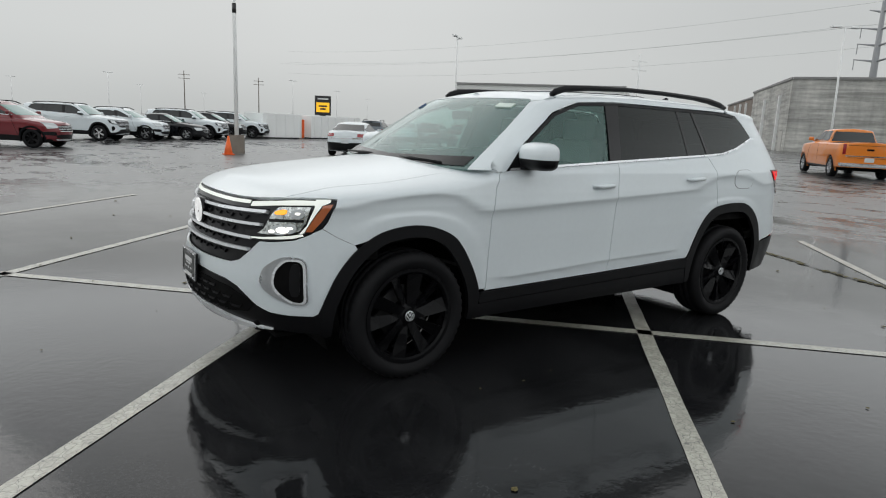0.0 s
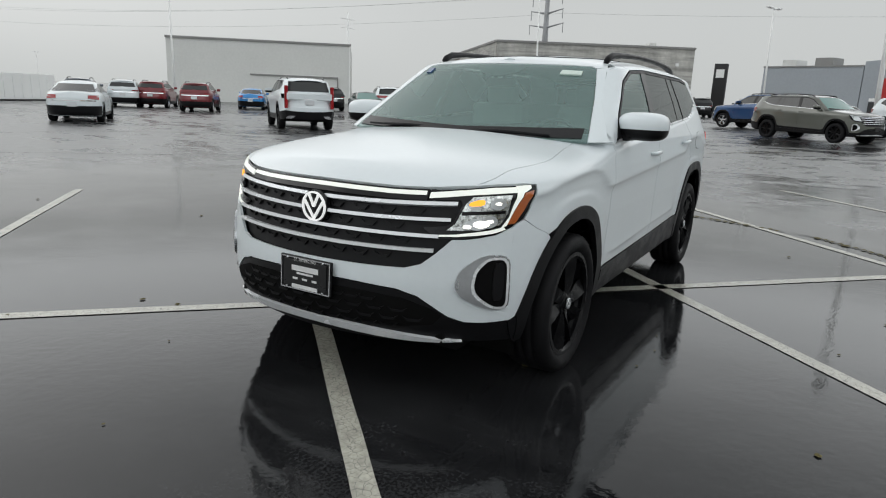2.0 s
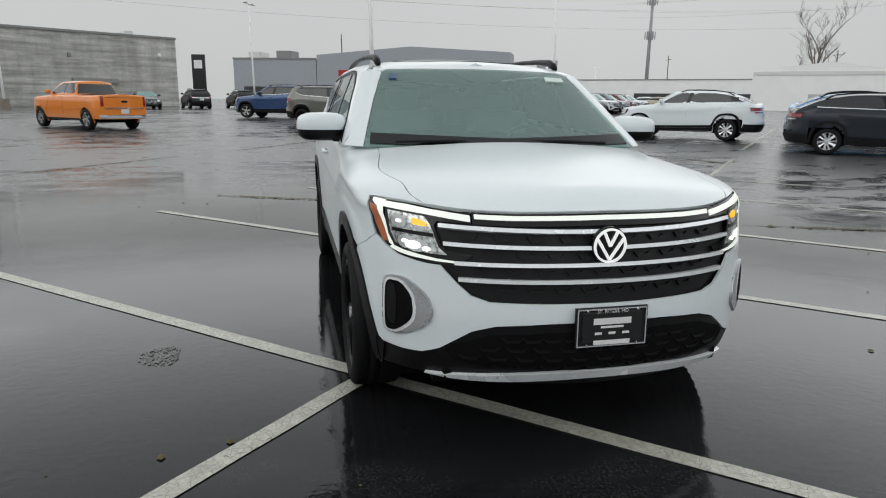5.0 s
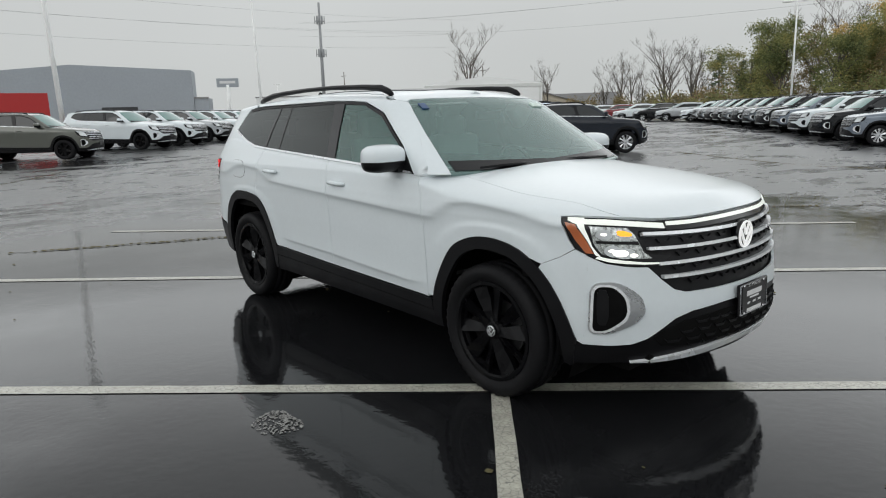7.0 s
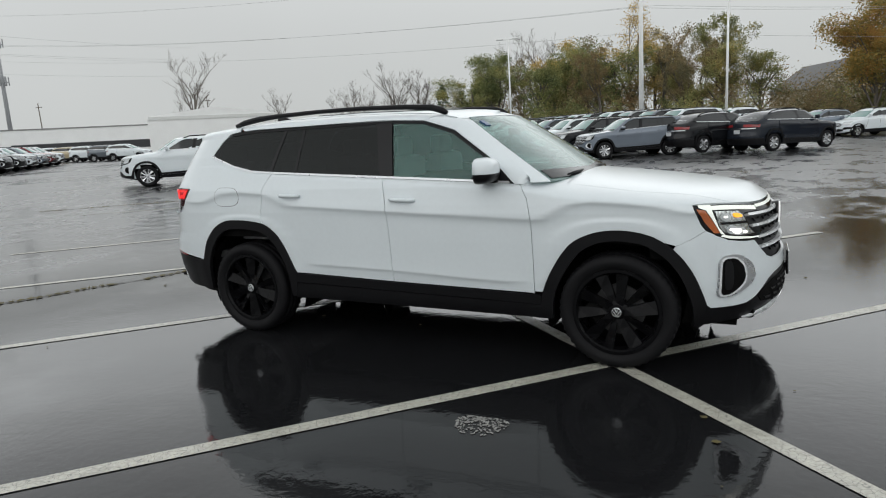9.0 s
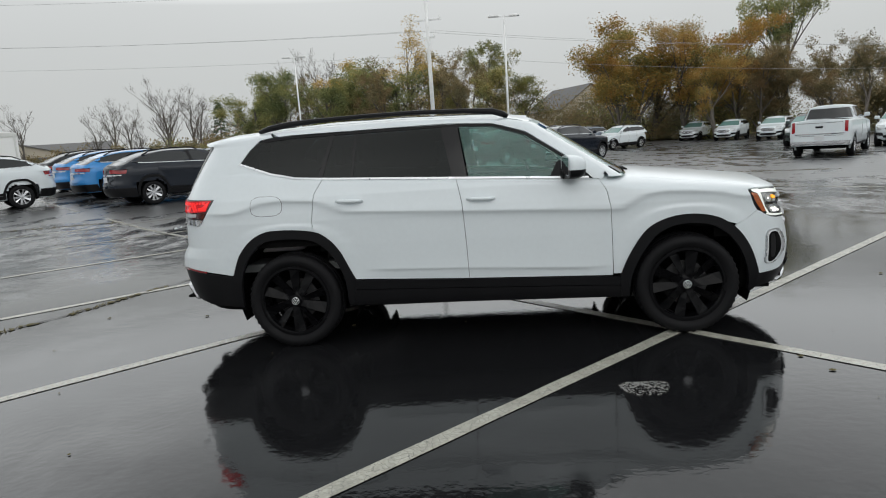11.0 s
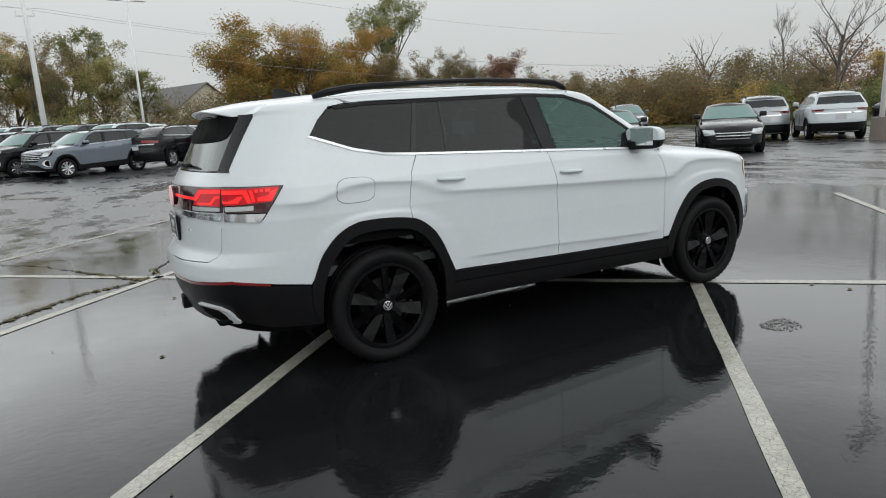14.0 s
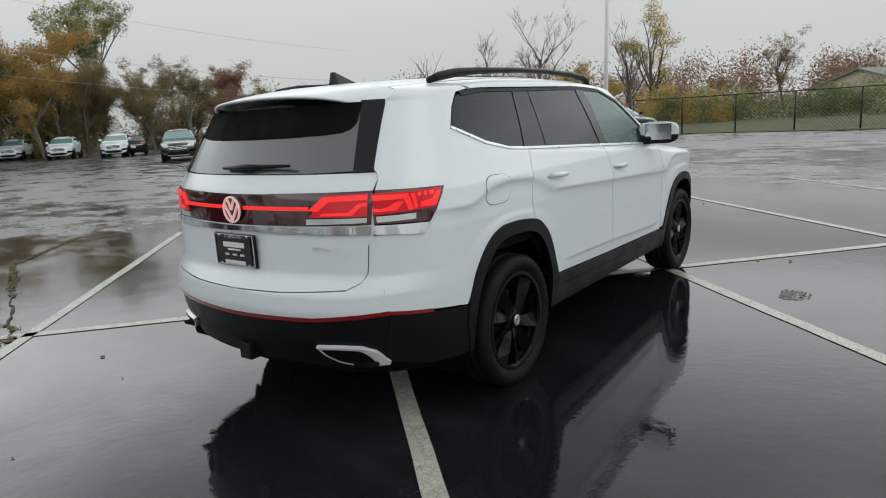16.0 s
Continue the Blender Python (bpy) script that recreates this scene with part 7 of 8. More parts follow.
vehicle("suv", "blue", -33.0, -1.6, 245)
vehicle("suv", "green", -25.3, 1.2, 55, "turbine", "black_alloy", label="olive green SUV with black wheels")
for i, c in enumerate(("white", "white", "silver", "white", "white", "grey", "black", "black", "white", "steel_blue", "red", "white")):
    vehicle("suv", c, -28.4 - 2.45 * i, 5.2 + 2.4 * i, 40, "turbine", "black_alloy", group="front row of SUVs")
vehicle("coupe", "white", -17.0, 13.2, 226, "turbine", "alloy", label="white sloping-roof SUV with alloy wheels")
vehicle("coupe", "navy", -10.6, 15.4, 50, "turbine", "alloy", label="dark navy sloping-roof SUV with bright wheels")
for i, c in enumerate(("sky_blue", "sky_blue", "black")):
    vehicle("coupe", c, -13.4 - 2.3 * i, 17.8 + 2.2 * i, 50, "five", "alloy")
vehicle("suv", "steel_blue", -2.9, 25.3, 212, "turbine", "alloy", label="blue-grey SUV with silver wheels")
for i, c in enumerate(("black", "white", "steel_blue", "black", "grey", "black", "grey", "black", "black", "grey", "silver", "grey")):
    vehicle("suv", c, -4.9 - 1.75 * i, 27.6 + 2.25 * i, 220, "turbine", "alloy", group="row of SUVs")
for i, c in enumerate(("white", "grey", "silver", "white", "black", "white", "steel_blue", "silver", "grey", "white")):
    vehicle("suv", c, -1.6 - 1.75 * i, 34.6 + 2.25 * i, 220, "turbine", "alloy", group="second row of SUVs")
for i, c in enumerate(("white", "silver", "black", "white", "red", "white", "grey", "white")):
    vehicle("small", c, -24.0 - 3.1 * i, 50.5 + 1.2 * i, 215, group="far row")
for i, c in enumerate(("black", "navy")):
    vehicle("coupe", c, 0.6 + 2.7 * i, 26.9 + 0.3 * i, 46, "turbine", "alloy", group="dark SUVs seen from behind")
for i, c in enumerate(("white", "beige", "white", "grey", "white")):
    vehicle("small", c, -67.2 + 3.0 * i, 41.8 - 0.1 * i, 30, group="far crossovers by the low building")
for i, c in enumerate(("white", "steel_blue", "silver", "white", "grey", "white", "silver", "white")):
    vehicle("small", c, 8.3 - 2.6 * i, 42.6 + 0.6 * i, 215, group="back row")
for i, c in enumerate(("white", "white", "white")):
    vehicle("small", c, 17.2 + 1.4 * i, 55.2 - 5.2 * i, 235, "five", "black_alloy", group="white crossovers")
vehicle("sedan", "black", 21.5, 45.2, 60)
vehicle("small", "teal", 16.2, 30.6, 235)
vehicle("pickup", "white", 13.2, 21.8, 56, "six", "alloy", label="white single-cab pickup truck with chrome bumper")
vehicle("small", "white", 18.0, 25.6, 235)
vehicle("small", "red", 21.5, 28.0, 235)
limo = vehicle("sedan", "black", 12.6, 12.0, 232, "five", "chrome", label="black limousine sedan with a chrome grille")
part("chrome_surround", panel(SEDAN, "front", [(-0.56, 0.74), (-0.46, 0.46), (0.46, 0.46), (0.56, 0.74)], 0.1, 0.05, 0.022), M["chrome"], limo)
shell = part("grille_insert", panel(SEDAN, "front", [(-0.53, 0.725), (-0.44, 0.475), (0.44, 0.475), (0.53, 0.725)], 0.1, 0.05, 0.026), M["gloss_black"], limo)
for z in (0.50, 0.55, 0.60, 0.65, 0.70):
    part("grille_bar", panel(SEDAN, "front", [(-0.47, z), (-0.47, z - 0.018), (0.47, z - 0.018), (0.47, z)], 0.1, 0.05, 0.032), M["chrome"], shell)
for y in (-0.30, -0.10, 0.10, 0.30):
    part("grille_upright", panel(SEDAN, "front", [(y, 0.72), (y, 0.48), (y + 0.02, 0.48), (y + 0.02, 0.72)], 0.1, 0.05, 0.034), M["chrome"], shell)
tag = part("front_plate", boxes((2.33, 0, 0.39, 0.015, 0.34, 0.15, 0.004)), M["plate_yellow"], limo, "yellow plate with dark bars")
part("lettering_bar", boxes((2.339, 0, 0.39, 0.004, 0.22, 0.07)), M["sign_dark"], tag)
vehicle("small", "grey", 23.0, 22.0, 235)
vehicle("sedan", "black", 14.9, 9.3, 222, "turbine", "black_alloy")
vehicle("small", "silver", 20.4, 12.2, 42)
vehicle("small", "white", 21.3, 10.0, 42, label="white electric crossover with a black lower bumper")
vehicle("sedan", "black", 27.6, 9.8, 240)
vehicle("pickup", "silver", 21.6, -4.2, 46)


# ---- buildings and far things ----

def courses(m, flat=0.22, tall=2.6, amount=0.30):
    """Adds long level streaks and run-down stains to a wall's colour."""
    t = m.node_tree
    n, l = t.nodes, t.links.new
    p = n["Principled BSDF"]
    src = p.inputs["Base Color"].links[0].from_socket
    co = n.new("ShaderNodeTexCoord")
    for scale, lo, hi in (((flat, flat, tall), 1 - amount, 1 + amount), ((0.03, 0.03, 5.2), 0.93, 1.06), ((0.9, 0.9, 0.10), 1.08, 0.80)):
        lay, tex, rng, mul = n.new("ShaderNodeMapping"), n.new("ShaderNodeTexNoise"), n.new("ShaderNodeMapRange"), n.new("ShaderNodeVectorMath")
        lay.inputs["Scale"].default_value = scale
        tex.inputs["Scale"].default_value, tex.inputs["Detail"].default_value, tex.inputs["Roughness"].default_value = 1.0, 6.0, 0.6
        rng.inputs["From Min"].default_value, rng.inputs["From Max"].default_value = 0.36, 0.66
        rng.inputs["To Min"].default_value, rng.inputs["To Max"].default_value = lo, hi
        mul.operation = "SCALE"
        l(co.outputs["Object"], lay.inputs["Vector"])
        l(lay.outputs[0], tex.inputs["Vector"])
        l(tex.outputs["Fac"], rng.inputs["Value"])
        l(src, mul.inputs[0])
        l(rng.outputs[0], mul.inputs["Scale"])
        src = mul.outputs[0]
    l(src, p.inputs["Base Color"])


M["block_wall"] = plain("grey_block_wall", (0.43, 0.425, 0.40), rough=0.85, vary=0.16, scale=0.35, fine=3, bump=0.1)
courses(M["block_wall"])
M["brick_wall"] = plain("brown_brick_wall", (0.20, 0.165, 0.14), rough=0.85, vary=0.15, scale=0.5, fine=4, bump=0.1)
M["metal_wall"] = plain("pale_metal_wall", (0.66, 0.67, 0.65), rough=0.55, vary=0.05, scale=0.3, fine=5)
M["slate_wall"] = plain("blue_grey_wall", (0.33, 0.36, 0.39), rough=0.6, vary=0.06, scale=0.3, fine=4)
M["white_wall"] = plain("white_painted_wall", (0.84, 0.85, 0.84), rough=0.7, vary=0.07, scale=0.5)
M["roof_edge"] = plain("dark_parapet", (0.25, 0.25, 0.245), rough=0.7)
M["dark_opening"] = plain("dark_opening", (0.03, 0.032, 0.035), rough=0.5)
M["shutter"] = plain("pale_shutter", (0.46, 0.45, 0.42), rough=0.6)
M["red_box"] = plain("red_container_paint", (0.42, 0.02, 0.02), rough=0.5)
M["orange_plastic"] = plain("orange_plastic", (0.80, 0.13, 0.02), rough=0.5)
M["sign_black"] = plain("black_sign_face", (0.02, 0.02, 0.022), rough=0.4)
M["sign_yellow"] = glowing("lit_yellow_sign", (1.0, 0.56, 0.03), 0.75)
M["sign_bar"] = plain("sign_lettering", (0.05, 0.04, 0.03), rough=0.5)
M["siding"] = plain("cream_siding", (0.52, 0.47, 0.38), rough=0.7, vary=0.05)
M["shingle"] = plain("grey_shingle_roof", (0.16, 0.16, 0.16), rough=0.85, vary=0.15, scale=1.5)
M["green_roof"] = plain("grey_green_roof", (0.20, 0.23, 0.21), rough=0.7, vary=0.1)
M["grass"] = plain("wet_autumn_grass", (0.085, 0.095, 0.03), rough=0.9, vary=0.35, scale=0.8, fine=8, bump=0.4)
M["tower_grey"] = plain("grey_tower_steel", (0.30, 0.31, 0.32), rough=0.5)
M["fence_black"] = plain("black_fence_steel", (0.012, 0.012, 0.013), rough=0.5)


def block(x0, y0, x1, y1, deep, h0, h1, z=0.0, peak=0.0):
    """A building's shell over a front edge from (x0, y0) to (x1, y1); the top runs from h0 to h1, with an optional low gable in front."""
    a, b = Vector((x0, y0)), Vector((x1, y1))
    d = (b - a).normalized()
    n = Vector((d.y, -d.x)) * deep
    top = [(a, h0), (b, h1)]
    if peak:
        top = [(a, h0), ((a + b) / 2, peak), (b, h1)]
    v, f, m = [], [], len(top)
    for off in (Vector((0, 0)), n):
        for p, h in top:
            v += [(p.x + off.x, p.y + off.y, z - 1.0), (p.x + off.x, p.y + off.y, h)]
    for k in range(m - 1):
        i, j = 2 * k, 2 * (m + k)
        f += [(i, i + 2, i + 3, i + 1), (j, j + 1, j + 3, j + 2), (i + 1, i + 3, j + 3, j + 1)]
    f += [(0, 1, 2 * m + 1, 2 * m), (2 * m - 2, 4 * m - 2, 4 * m - 1, 2 * m - 1)]
    return mesh_of("wall", v, f, smooth=False)


def on_front(x0, y0, x1, y1, s, w, z0, z1, proud=0.06):
    """A thin box on the front edge at the distance s from its start."""
    a, b = Vector((x0, y0)), Vector((x1, y1))
    d = (b - a).normalized()
    n = Vector((-d.y, d.x))
    c = a + d * (s + w / 2) + n * proud / 2
    bm = bmesh.new()
    box(bm, c.x, c.y, (z0 + z1) / 2, w, proud, z1 - z0, 0.0, None)
    ang = math.atan2(d.y, d.x)
    bmesh.ops.rotate(bm, cent=(c.x, c.y, 0), matrix=Matrix.Rotation(ang, 3, "Z"), verts=bm.verts[:])
    return bm


def building(label, front, deep, h0, h1, wall, pieces=(), peak=0.0, z=0.3, edge=True):
    ob = thing("building", label, "building")
    part("wall", block(*front, deep, h0, h1, z, peak), M[wall], ob)
    length = math.hypot(front[2] - front[0], front[3] - front[1])
    if edge and not peak:
        part("parapet", on_front(*front, -0.05, length + 0.1, h0 - 0.05, h0 + 0.16, 0.12), M["roof_edge"], ob)
    for name, s, w, z0, z1, mat, proud in pieces:
        part(name, on_front(*front, s, w, z0, z1, proud), M[mat], ob)
    return ob


FB = (-48.2, -41.0, -37.2, -54.8)
building("pale metal warehouse with a grey door and gutter", FB, 18, 5.95, 5.95, "metal_wall", (("door", 6.2, 0.95, 0.0, 2.1, "slate_wall", 0.05), ("gutter", 1.2, 8.6, 2.75, 2.87, "roof_edge", 0.15), ("downpipe", 1.2, 0.1, 0.0, 2.8, "roof_edge", 0.12), ("downpipe", 0.02, 0.12, 0.0, 5.9, "white_wall", 0.12)))
building("weathered grey block warehouse with a loading door", (-67.4, -11.8, -57.2, -29.2), 24, 7.15, 7.15, "block_wall", (("shutter", 6.0, 3.4, 0.2, 2.6, "shutter", 0.08), ("canopy", 5.8, 3.9, 2.7, 3.1, "roof_edge", 0.5), ("roof_unit", 4.0, 0.7, 7.2, 7.6, "metal_wall", -1.5), ("wall_lamp", 9.6, 0.25, 5.0, 5.3, "roof_edge", 0.3), ("wall_lamp", 1.6, 0.25, 5.4, 5.7, "white_wall", 0.3)))
building("side of the grey block warehouse with white downpipes", (-57.3, -29.35, -74.0, -43.2), 1.2, 7.15, 7.15, "block_wall", (("downpipe", 4.2, 0.22, 0.2, 5.9, "white_wall", 0.25), ("downpipe", 12.4, 0.22, 0.2, 5.9, "white_wall", 0.25), ("door", 1.4, 1.6, 0.2, 2.4, "shutter", 0.05)))
building("brown brick warehouse behind the block one", (-74.3, -43.4, -92.0, -58.2), 14, 6.6, 6.6, "brick_wall", (("downpipe", 4.0, 0.25, 0.2, 6.2, "white_wall", 0.25), ("downpipe", 9.0, 0.25, 0.2, 6.2, "white_wall", 0.25), ("downpipe", 14.0, 0.25, 0.2, 6.2, "white_wall", 0.25), ("door", 5.4, 1.2, 0.2, 2.4, "shutter", 0.05), ("door", 10.6, 1.2, 0.2, 2.4, "shutter", 0.05)))
building("low brown brick warehouse annex", (-92.0, -58.2, -100.0, -65.0), 12, 5.4, 5.4, "brick_wall")
building("blue-grey showroom warehouse with a dark door", (-87.2, 30.4, -99.8, 3.6), 5, 8.6, 8.2, "slate_wall", (("dark_door", 7.2, 4.4, 0.9, 3.9, "dark_opening", 0.08), ("dark_door", 25.0, 3.4, 0.9, 3.0, "dark_opening", 0.08), ("lintel", 25.0, 3.4, 3.1, 3.5, "white_wall", 0.1)), peak=9.4, z=0.9)
building("low annex of the blue-grey warehouse", (-86.4, 32.1, -87.3, 30.5), 4, 4.9, 4.9, "slate_wall", z=0.9)
building("blue-grey wing with dark windows", (-99.9, 3.5, -105.4, -9.0), 20, 7.6, 7.6, "slate_wall", [("window", 3.0 + 5.4 * k, 3.6, 2.0, 3.4, "dark_opening", 0.06) for k in range(2)] + [("roof_unit", 4.0, 2.4, 7.6, 8.8, "roof_edge", -3.0), ("roof_unit", 9.0, 2.0, 7.6, 8.6, "metal_wall", -3.0)], z=0.9)
building("white sales hall with low gable", (-68.4, 81.0, -81.5, 66.5), 8, 6.6, 6.6, "white_wall", (("fascia", 0.0, 19.4, 6.1, 6.6, "metal_wall", 0.1), ("door", 9.0, 3.0, 0.9, 3.4, "shutter", 0.06), ("downpipe", 0.3, 0.2, 0.9, 6.4, "metal_wall", 0.15)), peak=7.9, z=0.9)
building("low white dealership with a flat roof", (-95.0, 97.0, -131.0, 60.0), 20, 6.6, 6.6, "white_wall", (("window_band", 14.0, 24.0, 2.4, 3.9, "dark_opening", 0.1), ("fascia", 0.0, 14.0, 6.4, 7.6, "metal_wall", 0.3)), z=0.9)


def house(label, x, y, turn, w, d, eave, ridge, wall, roof, z=0.0):
    ob = thing("house", label, "house", pose(x, y, z, 0, 0, turn))
    v = [(-w / 2, -d / 2, -1), (w / 2, -d / 2, -1), (w / 2, d / 2, -1), (-w / 2, d / 2, -1), (-w / 2, -d / 2, eave), (w / 2, -d / 2, eave), (w / 2, d / 2, eave), (-w / 2, d / 2, eave), (0, -d / 2, ridge), (0, d / 2, ridge)]
    part("wall", mesh_of("wall", v, [(0, 1, 5, 8, 4), (2, 3, 7, 9, 6), (1, 2, 6, 5), (3, 0, 4, 7)], False), M[wall], ob)
    e, t = 0.35, 0.14
    k = (ridge - eave) / (w / 2)
    rv, rf = [], []
    for s in (1, -1):
        o = len(rv)
        for dz in (0.02, 0.02 + t):
            for yy in (-d / 2 - e, d / 2 + e):
                rv += [(0, yy, ridge + dz), (s * (w / 2 + e), yy, eave - k * e + dz)]
        rf += [tuple(o + i for i in q) for q in ((0, 1, 3, 2), (4, 6, 7, 5), (1, 5, 7, 3), (0, 4, 5, 1), (2, 3, 7, 6))]
    part("roof", mesh_of("roof", rv, rf, False), M[roof], ob)
    for wx in (-w * 0.22, w * 0.22):
        part("window", boxes((wx, -d / 2 - 0.03, eave * 0.62, 0.9, 0.08, 1.2)), M["dark_opening"], ob)
    return ob


house("cream house with a grey gabled roof behind the trees", 9.8, 90.0, 22, 8.5, 11, 4.6, 7.6, "siding", "shingle")
house("cream pavilion with a grey-green roof", 68.0, -1.6, 58, 9.0, 14, 1.9, 3.3, "siding", "green_roof")
house("grey-roofed house far behind the lot", -80.5, 97.0, 30, 16, 12, 3.2, 5.4, "siding", "shingle")
house("grey-roofed house far behind the lot", -75.0, 101.5, 120, 14, 12, 3.0, 5.2, "siding", "shingle")


# ---- poles, signs, wires ----
UP = pose(0, 0, 0, 1.2, 0, 0)


def lamp_pole(x, y, turn=0.0, h=9.0, heads=2, base=True, r=0.085, band=False):
    ob = thing("light_pole", "galvanised parking lot light pole with flat lamp heads", "light pole", stand(x, y) @ UP @ pose(0, 0, 0, 0, 0, turn), "lot light poles")
    part("pole", mesh_of("pole", *tube([(0, 0, 0.0), (0, 0, h * 0.5), (0, 0, h)], [r, r * 0.85, r * 0.68], 12)), M["galv"], ob)
    if base:
        b = bmesh.new()
        bmesh.ops.create_cone(b, cap_ends=True, segments=20, radius1=0.31, radius2=0.29, depth=0.75, matrix=Matrix.Translation((0, 0, 0.35)))
        part("pole_base", b, M["concrete"], ob, "stained concrete pole base")
    if band:
        part("band", mesh_of("band", *lathe([(r * 0.93, h * 0.60), (r * 0.95, h * 0.60), (r * 0.95, h * 0.64), (r * 0.9, h * 0.64)], 12, "z")), M["sign_black"], ob)
    part("arm", boxes((0, 0, h - 0.05, 1.2, 0.06, 0.06, 0.01)), M["galv"], ob)
    for s in (1, -1)[:heads]:
        part("lamp_head", boxes((s * 0.72, 0, h + 0.0, 0.70, 0.36, 0.12, 0.03)), M["galv"], ob)
    return ob


lamp_pole(-4.4, -22.5, 20, band=True)
lamp_pole(19.8, 7.3, 10, 10.5)
lamp_pole(-29.5, -43.5, 40)
lamp_pole(-46.0, -19.8, -25)
lamp_pole(-57.4, -3.9, -20)
lamp_pole(-30.5, 3.3, 0, 11.0, r=0.12)
lamp_pole(-37.1, 16.3, 20)
lamp_pole(-18.3, 53.1, 10)
lamp_pole(0.5, 40.7, 10)
for px, py, ph in ((1.1, -197, 9), (-14.5, -143.6, 9), (-28.8, -196, 9), (-45.2, -123.4, 9), (-68.7, -154.1, 9), (-97.1, -192.4, 9), (-55.1, -234, 9), (-125, 20, 9), (-140, 70, 9), (-105, 110, 8), (-160, 50, 9)):
    lamp_pole(px, py, 30, ph, base=False)


def utility_pole(x, y, h, arms, material="wood_pole", r=0.16):
    ob = thing("utility_pole", "tall utility pole with crossarms and insulators", "utility pole", stand(x, y) @ UP)
    part("pole", mesh_of("pole", *tube([(0, 0, -0.3), (0, 0, h * 0.5), (0, 0, h)], [r, r * 0.8, r * 0.6], 10)), M[material], ob)
    for z, w in arms:
        a = part("crossarm", boxes((0, 0, z, w, 0.10, 0.12, 0.01)), M[material], ob)
        for s in (-0.45, 0.45):
            part("insulator", mesh_of("insulator", *lathe([(0.0, z + 0.28), (0.05, z + 0.24), (0.035, z + 0.16), (0.05, z + 0.12), (0.0, z + 0.06)], 8, "z")), M["galv"], a, m=pose(s * w, 0, 0))
    return ob


utility_pole(-4.9, 41.9, 13.2, ((9.2, 2.0), (8.0, 1.0)), "galv", 0.17)
mono = thing("transmission_pole", "tall grey steel power pole with upswept arms", "utility pole", stand(-134.0, -56.4, 72))
part("mast", mesh_of("mast", *tube([(0, 0, -0.3), (0, 0, 14), (0, 0, 27)], [0.85, 0.62, 0.36], 12)), M["tower_grey"], mono)
part("tip_rod", mesh_of("tip_rod", *tube([(0, 0, 26.8), (0, 0, 31.5)], [0.06, 0.04], 6)), M["tower_grey"], mono)
for z, w in ((25.4, 2.9), (22.3, 4.3), (19.4, 4.6), (16.5, 4.9)):
    for side in (1, -1):
        arm = part("crossarm", mesh_of("crossarm", *tube([(0, 0, z - 0.45), (side * 0.45 * w, 0, z - 0.05), (side * w, 0, z + 0.35)], [0.24, 0.17, 0.09], 8)), M["tower_grey"], mono)
        if w > 3:
            part("insulator", mesh_of("insulator", *lathe([(0.0, z + 0.3), (0.09, z + 0.1), (0.07, z - 0.8), (0.09, z - 1.5), (0.0, z - 1.7)], 8, "z")), M["tower_grey"], arm, m=pose(side * w * 0.96, 0, 0))
utility_pole(-120.0, -100.0, 19, ((17.5, 5), (15.5, 5)), "galv", 0.32)
utility_pole(-60.0, -190.0, 13, ((12, 3), (11, 3)))
utility_pole(-38.0, -185.0, 13, ((12, 3), (11, 3)))
utility_pole(-128.0, 10.0, 13, ((12, 2.4),))
utility_pole(-150.0, 95.0, 13, ((12, 2.4),))
utility_pole(-120.0, 118.0, 13, ((12, 2.4),))
tower = thing("cell_tower", "grey cell tower with antenna panels", "tower", stand(-211, 124.5))
part("mast", mesh_of("mast", *tube([(0, 0, 0), (0, 0, 21), (0, 0, 42)], [0.75, 0.6, 0.4], 12)), M["tower_grey"], tower)
for z in (35.5, 24.0):
    ring = part("antenna_ring", mesh_of("antenna_ring", *lathe([(1.5, z), (1.6, z), (1.6, z + 0.2), (1.5, z + 0.2)], 16, "z")), M["tower_grey"], tower)
    for k in range(6):
        part("antenna_panel", boxes((1.7, 0, z + 0.5, 0.3, 0.6, 2.6, 0.05)), M["tower_grey"], ring, m=pose(0, 0, 0, 0, 0, 60 * k))


def cable(a, b, sag, r=0.009):
    pts = [Vector(a).lerp(Vector(b), k / 12) + Vector((0, 0, -4 * sag * (k / 12) * (1 - k / 12))) for k in range(13)]
    solo("power_cable", mesh_of("power_cable", *tube(pts, [r] * 13, 5)), M["wire"], "thin dark overhead power cable", "cable", group="overhead cables")


for z, dx in ((9.2, 0.9), (9.3, -0.9), (12.3, 0.0), (7.6, 0.0)):
    cable((-4.9 + dx, 41.9, z), (-74 + dx, 40.0, z + 4.6), 0.9)
    cable((-4.9 + dx, 41.9, z), (46 + dx, 46.0, z - 3.6), 0.9)
for z, s in ((27.0, 4.0), (23.0, 4.8), (23.0, -4.8), (19.0, 4.2)):
    cable((-134, -56.4 + s, z + 0.9), (-150, 140 + s, z + 4), 3.0, 0.022)
    cable((-134, -56.4 + s, z + 0.9), (-90, -250 + s, z), 3.0, 0.022)

sign = thing("pylon_sign", "black pylon sign with a lit yellow display", "sign", pose(-40.2, -97.0, 0, 0, 0, -23))
part("post", boxes((0, 0, 1.2, 0.9, 0.5, 2.6, 0.03)), M["sign_black"], sign)
part("cabinet", boxes((0, 0, 3.85, 2.6, 0.5, 3.1, 0.05)), M["sign_black"], sign)
face = part("display", boxes((0, 0.27, 3.55, 2.1, 0.06, 1.55)), M["sign_yellow"], sign, "lit yellow display")
for k, (w, z) in enumerate(((1.4, 3.75), (0.9, 3.30))):
    part("lettering_bar", boxes((0, 0.31, z, w, 0.02, 0.26)), M["sign_bar"], face)
part("name_bar", boxes((0, 0.27, 4.9, 1.7, 0.03, 0.22)), M["letter"], sign)
